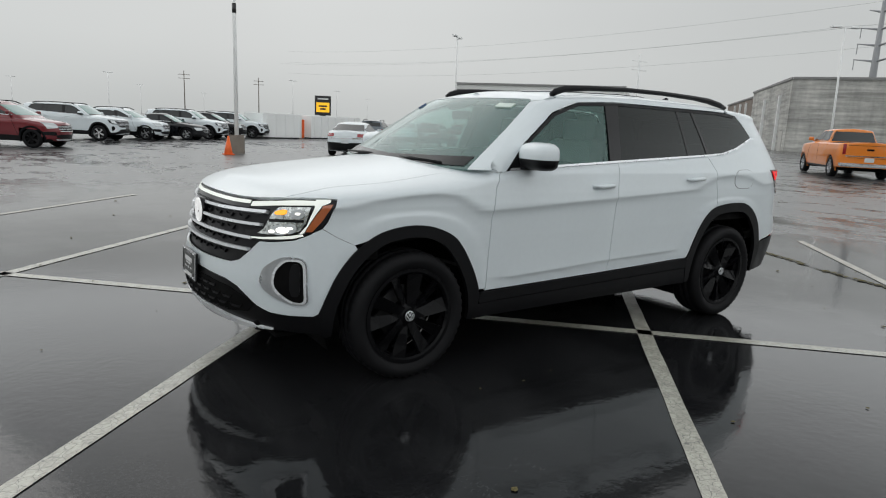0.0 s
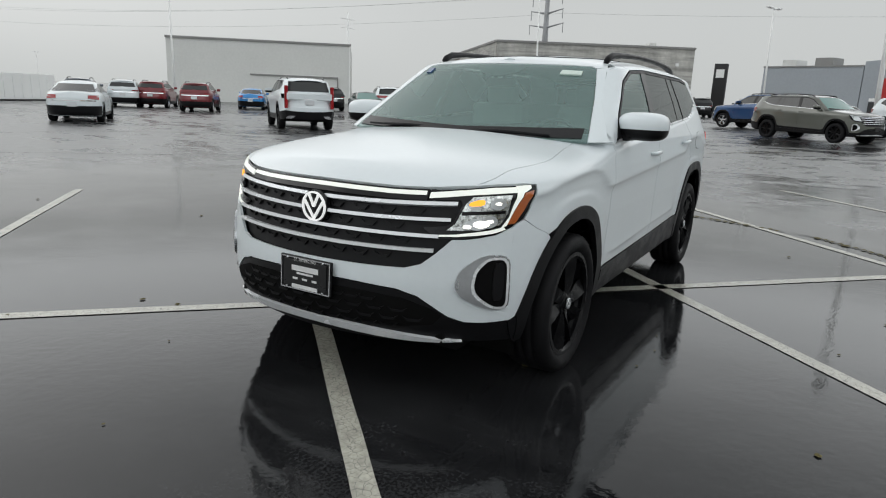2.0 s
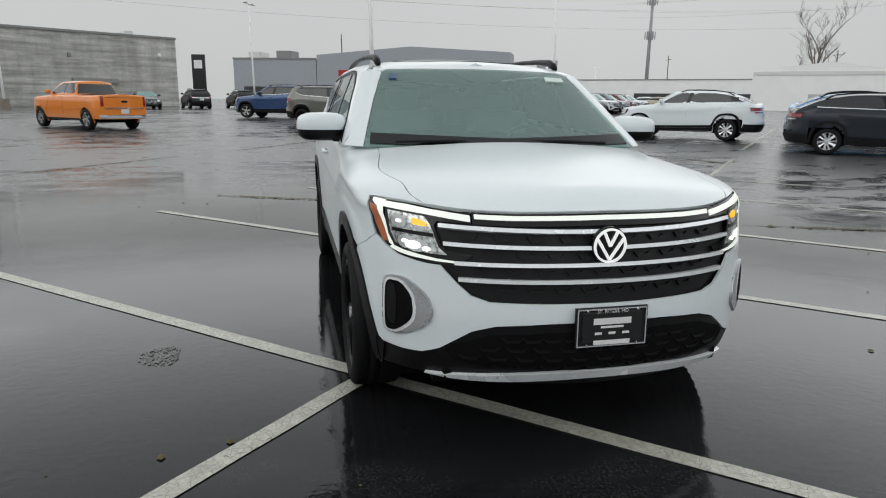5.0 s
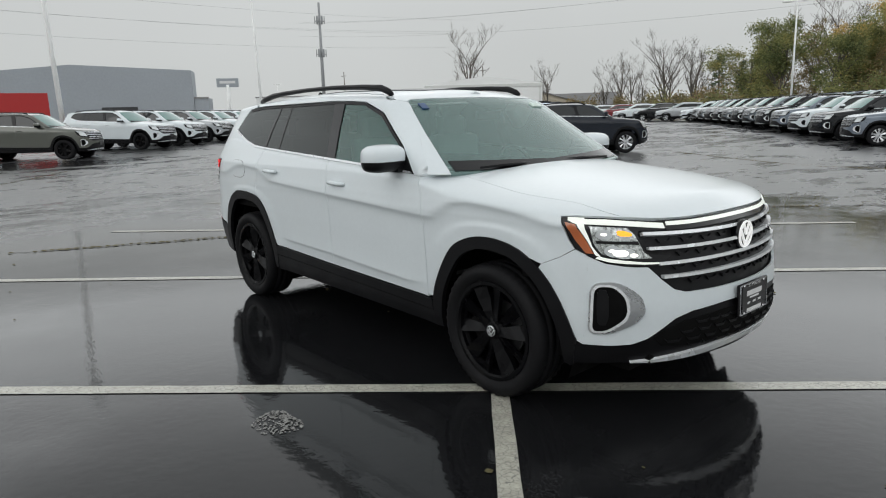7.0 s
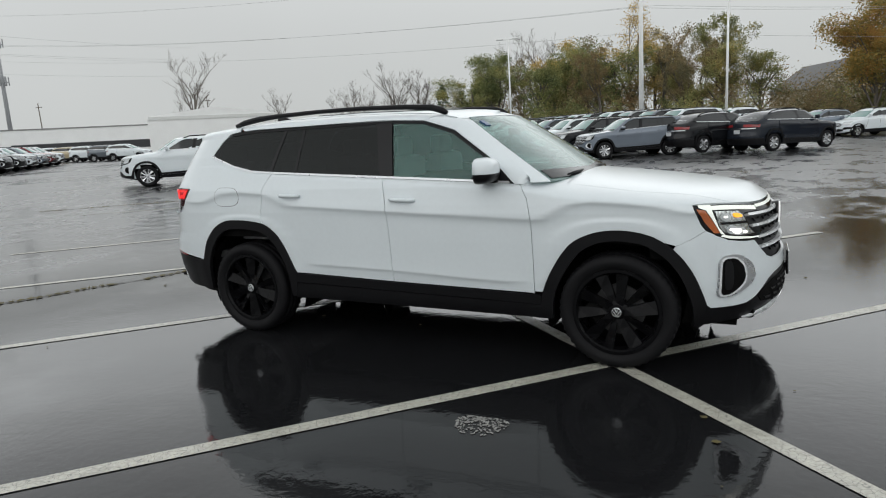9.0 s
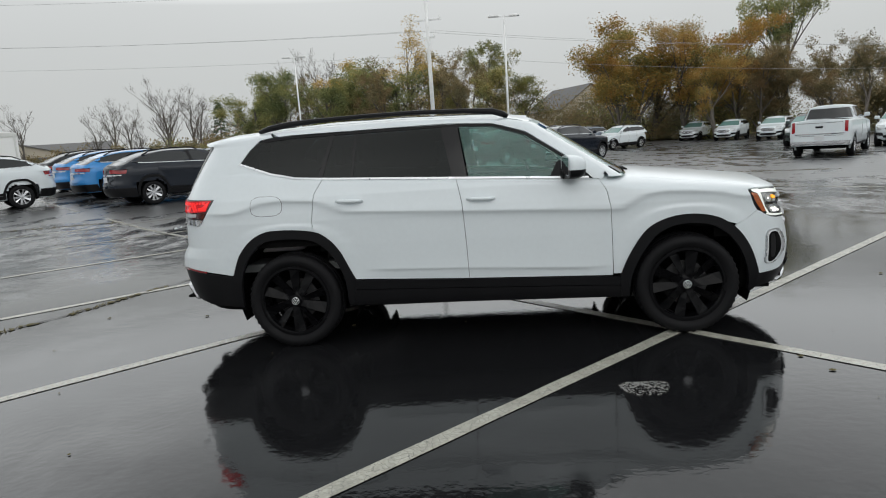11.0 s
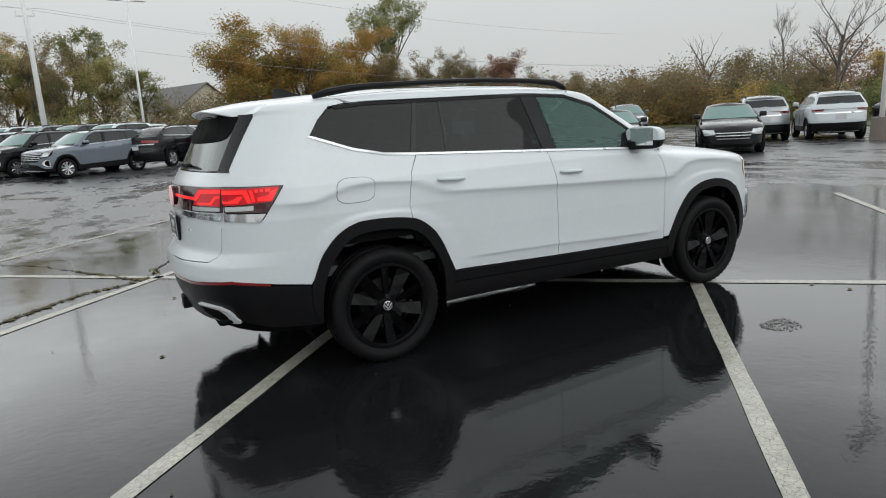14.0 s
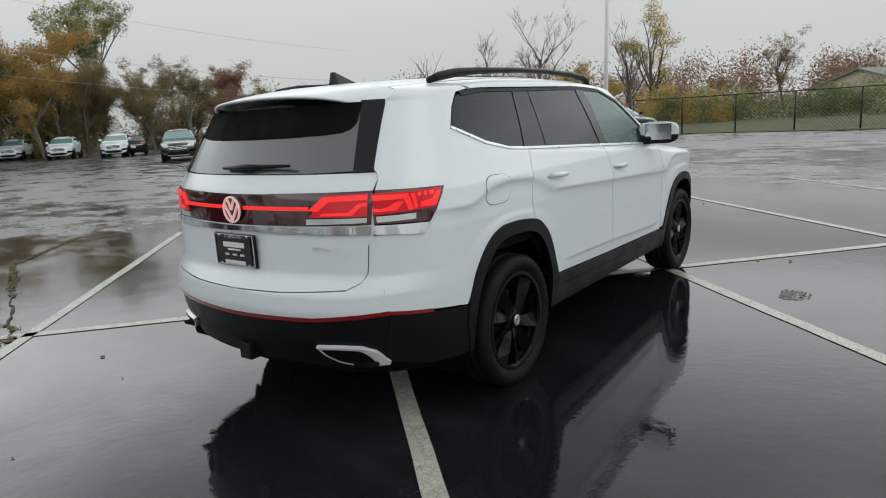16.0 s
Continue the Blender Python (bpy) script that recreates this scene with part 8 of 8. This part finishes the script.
pylon = thing("pylon_sign", "tall dark pylon sign with a pale emblem", "sign", pose(-84.4, -11.7, 0.8, 0, 0, 80))
part("post", boxes((0, 0, 3.0, 1.6, 0.4, 6.0, 0.04)), M["sign_black"], pylon)
part("emblem_plate", boxes((0, -0.22, 4.8, 1.0, 0.05, 1.0, 0.02)), M["galv"], pylon)
bill = thing("billboard", "grey billboard on a single post", "sign", pose(-124.9, 51.4, 0.9, 0, 0, 62))
part("post", mesh_of("post", *tube([(0, 0, 0), (0, 0, 8)], [0.35, 0.35], 10)), M["galv"], bill)
part("panel", boxes((0, 0, 8.4, 4.2, 0.4, 1.7, 0.04)), M["slate_wall"], bill)
part("lettering_bar", boxes((0, -0.23, 8.5, 3.0, 0.04, 0.5)), M["letter"], bill)

# enclosure with white panels, cone, red container
for x0, y0, x1, y1 in ((-11.6, -43.1, -14.8, -44.05), (-16.0, -45.2, -21.4, -47.6)):
    d = math.degrees(math.atan2(y1 - y0, x1 - x0))
    ln = math.hypot(x1 - x0, y1 - y0)
    c = thing("storage_container", "white ribbed storage container", "container", pose((x0 + x1) / 2, (y0 + y1) / 2, 0, 0, 0, d))
    part("shell", boxes((0, 0, 0.95, ln, 2.3, 1.70, 0.03)), M["white_wall"], c)
    for k in range(int(ln / 0.8)):
        for s in (1, -1):
            part("rib", boxes((-ln / 2 + 0.4 + 0.8 * k, s * 1.165, 0.95, 0.14, 0.04, 1.5)), M["white_wall"], c)
    part("skid", boxes((0, 0, 0.06, ln * 0.96, 2.1, 0.12)), M["sign_black"], c)
gate = thing("open_container_door", "open container door with orange panel inside", "container", pose(-15.2, -44.4, 0, 0, 0, 150))
part("door", boxes((0, 0, 0.95, 1.1, 0.08, 1.8, 0.01)), M["white_wall"], gate)
part("barrier", boxes((0.5, 0.5, 0.75, 0.35, 0.12, 1.4, 0.03), (0.2, 0.4, 1.0, 0.7, 0.1, 0.2, 0.02)), M["orange_plastic"], gate)
cone = thing("traffic_cone", "orange traffic cone beside the pole base", "traffic cone", pose(-3.75, -21.4, 0))
part("cone", mesh_of("cone", *lathe([(0.03, 0.70), (0.035, 0.71), (0.16, 0.04), (0.15, 0.03)], 20, "z")), M["orange_plastic"], cone)
part("foot", boxes((0, 0, 0.02, 0.38, 0.38, 0.04, 0.012)), M["orange_plastic"], cone)
crate = thing("shipping_container", "red shipping container behind the parked cars", "container", pose(-70.2, 7.2, ground_z(-70, 7), 0, 0, 84))
part("shell", boxes((0, 0, 2.1, 5.2, 2.4, 3.8, 0.04)), M["red_box"], crate)
for k in range(9):
    part("rib", boxes((-2.2 + 0.55 * k, 1.23, 2.1, 0.2, 0.05, 3.5)), M["red_box"], crate)

# ---- verge, fence ----
def strip(name, pts, material, label, cat, dz=0.03):
    v = [(x, y, ground_z(x, y) + dz) for x, y in pts]
    solo(name, mesh_of(name, v, [tuple(range(len(v)))], False), material, label, cat, kind="structure")


strip("grass_verge", [(28.0, 9.0), (26.6, -0.5), (26.2, -14.0), (24.0, -60.0), (300, -80), (300, 60), (60, 40)], M["grass"], "wet autumn grass beyond the fence", "grass")
strip("grass_verge", [(24.0, 62.0), (33.0, 36.0), (31.0, 20.0), (28.4, 10.0), (60, 40), (300, 60), (300, 300), (40, 300)], M["grass"], "leaf-strewn grass under the trees", "grass")
strip("grass_verge", [(-120, 120), (-60, 80), (-30, 62), (0, 58), (22, 58), (40, 300), (-120, 300)], M["grass"], "grass strip under the trees", "grass")

fence = thing("chain_link_fence", "black chain-link fence along the lot's edge", "fence")
fx0, fy0, fx1, fy1 = 28.1, 9.2, 24.4, -42.0
steps = 21
for k in range(steps + 1):
    x, y = fx0 + (fx1 - fx0) * k / steps, fy0 + (fy1 - fy0) * k / steps
    part("post", mesh_of("post", *tube([(x, y, 0), (x, y, 1.72)], [0.035, 0.035], 8)), M["fence_black"], fence)
part("top_rail", mesh_of("top_rail", *tube([(fx0, fy0, 1.70), (fx1, fy1, 1.70)], [0.024, 0.024], 6)), M["fence_black"], fence)
wires = []
length = math.hypot(fx1 - fx0, fy1 - fy0)
dirx, diry = (fx1 - fx0) / length, (fy1 - fy0) / length
for k in range(int(length / 0.16)):
    for s in (1, -1):
        a = 0.16 * k + (0 if s > 0 else 1.6)
        b = a + s * 1.6
        if 0 <= b <= length and a <= length:
            wires.append(tube([(fx0 + dirx * a, fy0 + diry * a, 0.06), (fx0 + dirx * b, fy0 + diry * b, 1.68)], [0.006, 0.006], 3, False))
part("wire_mesh", mesh_of("wire_mesh", *joined(*wires)), M["fence_black"], fence)["kind"] = "stuff"


# ---- trees ----
def leafy(name, *tones):
    """Leaves that range over several tones within one crown."""
    m, t, p = nodes_of(name)
    n, l = t.nodes, t.links.new
    geo, ramp_, info = n.new("ShaderNodeNewGeometry"), n.new("ShaderNodeValToRGB"), n.new("ShaderNodeObjectInfo")
    for k, tone in enumerate(tones):
        e_ = ramp_.color_ramp.elements[k] if k < 2 else ramp_.color_ramp.elements.new(1.0)
        e_.color = (*tone, 1)
    for k, e_ in enumerate(ramp_.color_ramp.elements):
        e_.position = k / (len(tones) - 1)
    co, drift = n.new("ShaderNodeTexCoord"), n.new("ShaderNodeTexNoise")
    drift.inputs["Scale"].default_value, drift.inputs["Detail"].default_value = 0.42, 2
    l(co.outputs["Object"], drift.inputs["Vector"])
    add, low, sum_ = (n.new("ShaderNodeMath") for _ in range(3))
    add.operation = low.operation = "MULTIPLY_ADD"
    add.inputs[1].default_value, add.inputs[2].default_value = 0.30, -0.62
    low.inputs[1].default_value = 1.5
    l(info.outputs["Random"], add.inputs[0])
    l(drift.outputs["Fac"], low.inputs[0])
    l(add.outputs[0], low.inputs[2])
    part_ = n.new("ShaderNodeMath")
    part_.operation = "MULTIPLY"
    part_.inputs[1].default_value = 0.55
    l(geo.outputs["Random Per Island"], part_.inputs[0])
    l(low.outputs[0], sum_.inputs[0])
    l(part_.outputs[0], sum_.inputs[1])
    l(sum_.outputs[0], ramp_.inputs["Fac"])
    l(ramp_.outputs["Color"], p.inputs["Base Color"])
    p.inputs["Roughness"].default_value = 0.65
    p.inputs["Specular IOR Level"].default_value = 0.25
    thin, mix = n.new("ShaderNodeBsdfTranslucent"), n.new("ShaderNodeMixShader")
    mix.inputs[0].default_value = 0.45
    l(ramp_.outputs["Color"], thin.inputs["Color"])
    l(p.outputs[0], mix.inputs[1])
    l(thin.outputs[0], mix.inputs[2])
    l(mix.outputs[0], n["Material Output"].inputs["Surface"])
    return m


LEAF = {"green": leafy("green_leaves", (0.091, 0.124, 0.052), (0.182, 0.215, 0.091), (0.325, 0.325, 0.130), (0.468, 0.377, 0.143)),
        "yellow": leafy("yellow_leaves", (0.208, 0.208, 0.078), (0.390, 0.312, 0.104), (0.546, 0.390, 0.117), (0.598, 0.429, 0.156)),
        "orange": leafy("orange_leaves", (0.150, 0.165, 0.065), (0.300, 0.255, 0.085), (0.470, 0.290, 0.080), (0.400, 0.215, 0.075)),
        "brown": leafy("brown_leaves", (0.115, 0.120, 0.072), (0.200, 0.180, 0.100), (0.300, 0.235, 0.120), (0.330, 0.205, 0.110)),
        "red": leafy("russet_leaves", (0.150, 0.115, 0.085), (0.270, 0.165, 0.115), (0.360, 0.200, 0.135)),
        "pine": leafy("pine_needles", (0.065, 0.098, 0.058), (0.130, 0.169, 0.098))}
M["bark"] = plain("grey_bark", (0.13, 0.115, 0.10), rough=0.9, vary=0.3, scale=3, bump=0.3)


def branches(rnd, height, spread, depth, start=0.25, lean=0.08, twigs=3):
    """Tapered trunk, limbs and twigs; returns their tubes and the tips."""
    bits, tips = [], []

    def grow(p, d, length, r, level):
        q, pts, rad = p.copy(), [p.copy()], [r]
        n = 4 if level < 2 else 3
        for k in range(n):
            d = (d + Vector((rnd.uniform(-1, 1), rnd.uniform(-1, 1), rnd.uniform(-0.3, 0.6))) * (0.12 + 0.05 * level)).normalized()
            q = q + d * length / n
            pts.append(q.copy())
            rad.append(r * (1 - 0.62 * (k + 1) / n))
        bits.append(tube(pts, rad, 7 if level == 0 else (5 if level == 1 else 3), False))
        if level >= depth:
            tips.append(q)
            return
        count = (9 if level == 0 else twigs)
        for k in range(count):
            f = rnd.uniform(start if level == 0 else 0.3, 1.0)
            i = min(n - 1, int(f * n))
            o = pts[i].lerp(pts[i + 1], f * n - i)
            a = rnd.uniform(0, 2 * math.pi)
            out = Vector((math.cos(a), math.sin(a), rnd.uniform(0.25, 1.1)))
            grow(o, (out * spread + d * 0.7).normalized(), length * rnd.uniform(0.42, 0.62), max(0.012, rad[i] * 0.55), level + 1)
        tips.append(q)

    grow(Vector((0, 0, -0.2)), Vector((rnd.uniform(-lean, lean), rnd.uniform(-lean, lean), 1)), height * 0.62, height * 0.022, 0)
    return bits, tips


def leaves(rnd, centres, per, size, radius, flat=0.8):
    """Loose three-cornered leaves in uneven clumps round the given centres."""
    v, f = [], []
    for c in centres:
        wide = radius * rnd.uniform(0.65, 1.2)
        for _ in range(int(per * rnd.uniform(0.6, 1.4))):
            o = Vector((rnd.gauss(0, 1), rnd.gauss(0, 1), rnd.gauss(0, flat)))
            o = c + o.normalized() * wide * rnd.uniform(0.15, 1.0) ** 0.8
            a = Vector((rnd.uniform(-1, 1), rnd.uniform(-1, 1), rnd.uniform(-1, 1))).normalized() * size * rnd.uniform(0.6, 1.3)
            b = a.orthogonal().normalized() * size * rnd.uniform(0.5, 1.0)
            k = len(v)
            v += [o - a - b * 0.4, o + a, o - a * 0.5 + b]
            f.append((k, k + 1, k + 2))
    return mesh_of("crown", v, f, False)


TREE = {}


def tree_kind(kind):
    """A tree ten metres high: trunk with limbs, and a crown of loose leaves."""
    rnd = random.Random(sum(map(ord, kind)))
    leaf = kind.split("_")[0]
    if leaf == "pine":
        bits = [tube([(0, 0, 0), (0, 0, 9.8)], [0.2, 0.03], 7)]
        tips = []
        for k in range(46):
            z = 1.2 + 8.4 * (k / 46)
            r = 2.3 * (1 - z / 10.5)
            a = k * 2.4
            e_ = Vector((r * math.cos(a), r * math.sin(a), z - 0.25))
            bits.append(tube([(0, 0, z), tuple(e_)], [0.05, 0.015], 3, False))
            tips += [e_, e_ * 0.6 + Vector((0, 0, z * 0.4))]
        crown = leaves(rnd, tips, 34, 0.13, 0.5, 0.4)
    else:
        look_ = {"tall": (0.55, 3, 0.40), "sparse": (0.75, 3, 0.30), "bare": (0.75, 4, 0.18), "snag": (0.8, 2, 0.4), "yellowtall": (0.5, 3, 0.25)}.get(leaf, (0.9, 3, 0.06))
        bits, tips = branches(rnd, 10.0, look_[0], look_[1], look_[2], twigs=4 if leaf == "bare" else 3)
        hi = max(t.z for t in tips)
        s = 10.0 / hi
        bits = [([Vector(p) * s for p in v], f) for v, f in bits]
        tips = [t * s for t in tips]
        crown = None
        if leaf not in ("bare", "snag"):
            per = {"tall": 80, "sparse": 55, "yellowtall": 30}.get(leaf, 118)
            crown = leaves(rnd, tips, per, 0.092, 0.62 if leaf in ("tall", "sparse", "yellowtall") else 0.88)
    tone = {"tall": "green", "sparse": "brown", "yellowtall": "yellow"}.get(leaf, leaf)
    return mesh_of("trunk", *joined(*bits)), crown, tone


WORDS = {"green": "green-leaved tree turning in autumn", "yellow": "yellow autumn tree", "orange": "oak with orange autumn leaves", "brown": "brown-leaved autumn tree", "red": "russet autumn tree", "tall": "tall sparse green tree", "sparse": "half-bare brown tree", "bare": "bare leafless tree with fine twigs", "pine": "dark evergreen tree", "snag": "dead broken tree", "yellowtall": "thin yellow-leaved tree"}
count = {}


def tree(kind, x, y, h):
    count[kind] = count.get(kind, 0) + 1
    key = kind + "_" + "abc"[count[kind] % (3 if kind in ("green", "brown", "bare", "orange") else 1)]
    rnd = random.Random(int(x * 31 + y * 17))
    s = h / 10.0
    wide = s * (rnd.uniform(0.95, 1.25) if kind not in ("tall", "bare", "sparse") else rnd.uniform(0.9, 1.05))
    m = stand(x, y, rnd.uniform(0, 360)) @ Matrix.Diagonal((wide, wide, s, 1))
    if key in TREE:
        ob = copy_thing(TREE[key], m)
        return ob
    trunk, crown, tone = tree_kind(key)
    ob = thing("tree", WORDS[kind] + " at the edge of the lot", "tree", m, "trees round the lot")
    part("trunk", trunk, M["bark"], ob)
    if crown is not None:
        part("crown", crown, LEAF[tone], ob)
    TREE[key] = ob
    return ob


tree("green", -27.8, 69.5, 8.2)
tree("green", -23.6, 64.8, 8.7)
tree("sparse", -23.4, 71.2, 9.4)
tree("green", -19.2, 64.2, 8.8)
tree("bare", -21.7, 77.0, 12.9)
tree("green", -17.8, 68.8, 9.3)
tree("green", -16.0, 71.4, 10.2)
tree("yellowtall", -10.8, 72.4, 15.2)
tree("sparse", -12.3, 64.0, 9.6)
tree("sparse", -6.6, 69.0, 11.0)
tree("green", -11.6, 70.3, 11.2)
tree("yellow", -8.3, 74.8, 10.6)
tree("green", -5.2, 67.3, 8.2)
tree("brown", -2.9, 71.5, 8.5)
tree("green", -1.2, 65.6, 8.7)
tree("green", -28.1, 66.9, 9.4)
tree("bare", -23.7, 78.9, 13.2)
tree("yellow", -17.9, 74.2, 9.8)
tree("green", -14.4, 67.2, 10.6)
tree("tall", -2.2, 74.2, 11.6)
tree("sparse", -3.8, 64.1, 8.6)
tree("green", 2.6, 64.2, 7.9)
tree("orange", 10.4, 55.4, 8.6)
tree("orange", 14.1, 58.8, 10.9)
tree("orange", 16.7, 56.1, 10.6)
tree("orange", 17.9, 51.6, 8.6)
tree("orange", 12.6, 57.0, 9.8)
tree("green", 19.6, 57.8, 10.6)
tree("orange", 20.6, 54.6, 9.4)
tree("brown", 22.4, 54.2, 7.6)
tree("brown", 24.6, 55.6, 8.4)
tree("brown", 30.6, 51.0, 8.0)
tree("brown", 33.0, 50.2, 7.8)
tree("red", 35.0, 52.0, 7.6)
tree("brown", 37.4, 49.6, 7.0)
tree("green", 23.4, 62.4, 11.9)
tree("tall", 26.7, 59.0, 12.4)
tree("sparse", 28.1, 54.0, 8.2)
tree("brown", 32.5, 56.4, 9.1)
tree("brown", 26.0, 50.1, 7.6)
tree("sparse", 26.3, 45.4, 7.7)
tree("red", 30.2, 45.5, 5.8)
tree("red", 39.5, 53.7, 6.8)
tree("brown", 36.8, 45.8, 5.5)
tree("brown", 42.2, 49.2, 5.8)
tree("brown", 40.6, 42.7, 5.5)
tree("brown", 44.0, 42.3, 5.7)
tree("brown", 40.0, 45.4, 5.9)
tree("brown", 38.6, 38.5, 5.4)
tree("brown", 39.4, 34.7, 4.7)
tree("snag", 39.5, 30.1, 6.7)
tree("brown", 44.9, 31.2, 6.4)
tree("bare", 54.9, 34.4, 10.2)
tree("bare", 41.5, 21.8, 7.4)
tree("brown", 44.2, 25.1, 5.2)
tree("brown", 48.0, 22.4, 4.7)
tree("yellow", 47.5, 18.8, 3.7)
tree("bare", 61.5, 21.7, 7.7)
tree("yellow", 50.4, 21.5, 4.9)
tree("bare", 65.7, 23.7, 8.7)
tree("yellowtall", 66.5, 21.5, 8.6)
tree("red", 110.7, 30.8, 6.0)
tree("red", 107.3, 24.2, 6.6)
tree("red", 113.2, 20.8, 5.6)
tree("sparse", 74.5, 9.7, 8.7)
tree("red", 104.8, 9.4, 4.3)
tree("bare", 90.3, 3.5, 5.8)
tree("bare", -73.9, 88.6, 8.1)
tree("bare", -59.9, 86.3, 8.0)
tree("bare", -53.6, 84.4, 7.1)
tree("bare", -44.4, 78.1, 8.9)
tree("bare", -39.6, 77.2, 8.6)
tree("pine", -38.4, 81.0, 8.1)
tree("bare", -105.9, 99.1, 16.2)
tree("bare", -61.0, 92.0, 8.4)
tree("bare", -56.2, 91.5, 7.6)
tree("bare", -49.4, 87.5, 7.8)
tree("bare", -44.0, 84.8, 8.1)
tree("pine", -37.6, 85.8, 8.8)
tree("green", -32.0, 79.6, 6.7)


def thicket(name, pts, tone, label, height=2.6, n=2600, size=0.22, width=4.0, seed=1):
    """A band of undergrowth: countless leaves on a line of uneven bushes."""
    rnd = random.Random(seed)
    segs = [(Vector(a), Vector(b)) for a, b in zip(pts, pts[1:])]
    total = sum((b - a).length for a, b in segs)
    centres = []
    for _ in range(max(8, int(total / 0.9))):
        d = rnd.uniform(0, total)
        for a, b in segs:
            ln = (b - a).length
            if d <= ln:
                break
            d -= ln
        p = a.lerp(b, d / ln) + Vector((rnd.uniform(-width, width), rnd.uniform(-width, width)))
        h = height * rnd.uniform(0.45, 1.15)
        for k in range(3):
            centres.append(Vector((p.x + rnd.uniform(-0.8, 0.8), p.y + rnd.uniform(-0.8, 0.8), ground_z(p.x, p.y) + h * (0.2 + 0.3 * k))))
    me = leaves(rnd, centres, max(12, 2 * n // len(centres)), size * 0.68, height * 0.42, 0.7)
    solo(name, me, LEAF[tone], label, "shrubs", kind="stuff")


thicket("undergrowth", [(-34, 66), (-16, 63), (4, 60), (22, 57)], "green", "dense green undergrowth below the trees", 3.4, 16000, 0.16, 3.5, 1)
thicket("undergrowth", [(-30, 70), (0, 66), (24, 60), (34, 48)], "brown", "brown brushwood below the trees", 5.0, 26000, 0.16, 4.0, 2)
thicket("undergrowth", [(30, 48), (36, 38), (38, 30), (42, 22)], "brown", "brown brushwood below the trees", 4.2, 32000, 0.15, 3.5, 3)
thicket("undergrowth", [(34, 40), (38, 28), (40, 18), (46, 8)], "yellow", "yellowing shrubs behind the fence", 2.6, 16000, 0.13, 3.0, 4)
thicket("undergrowth", [(36, 24), (44, 10), (50, -4), (56, -18)], "green", "green shrubs behind the fence", 2.4, 18000, 0.14, 3.5, 5)
thicket("undergrowth", [(60, 40), (80, 20), (96, 0), (100, -30)], "red", "russet far woods", 6.5, 24000, 0.26, 7.0, 6)
thicket("undergrowth", [(22, 62), (34, 56), (44, 44), (50, 28)], "brown", "brown autumn woods behind the lot", 4.6, 42000, 0.17, 4.0, 8)
thicket("undergrowth", [(6, 58), (16, 59.5), (26, 57)], "brown", "brown and green brush below the oaks", 4.2, 15000, 0.15, 2.6, 9)
thicket("undergrowth", [(-80, 95), (-50, 84), (-34, 70)], "brown", "brown brushwood far behind the cars", 3.0, 7000, 0.26, 4.0, 7)
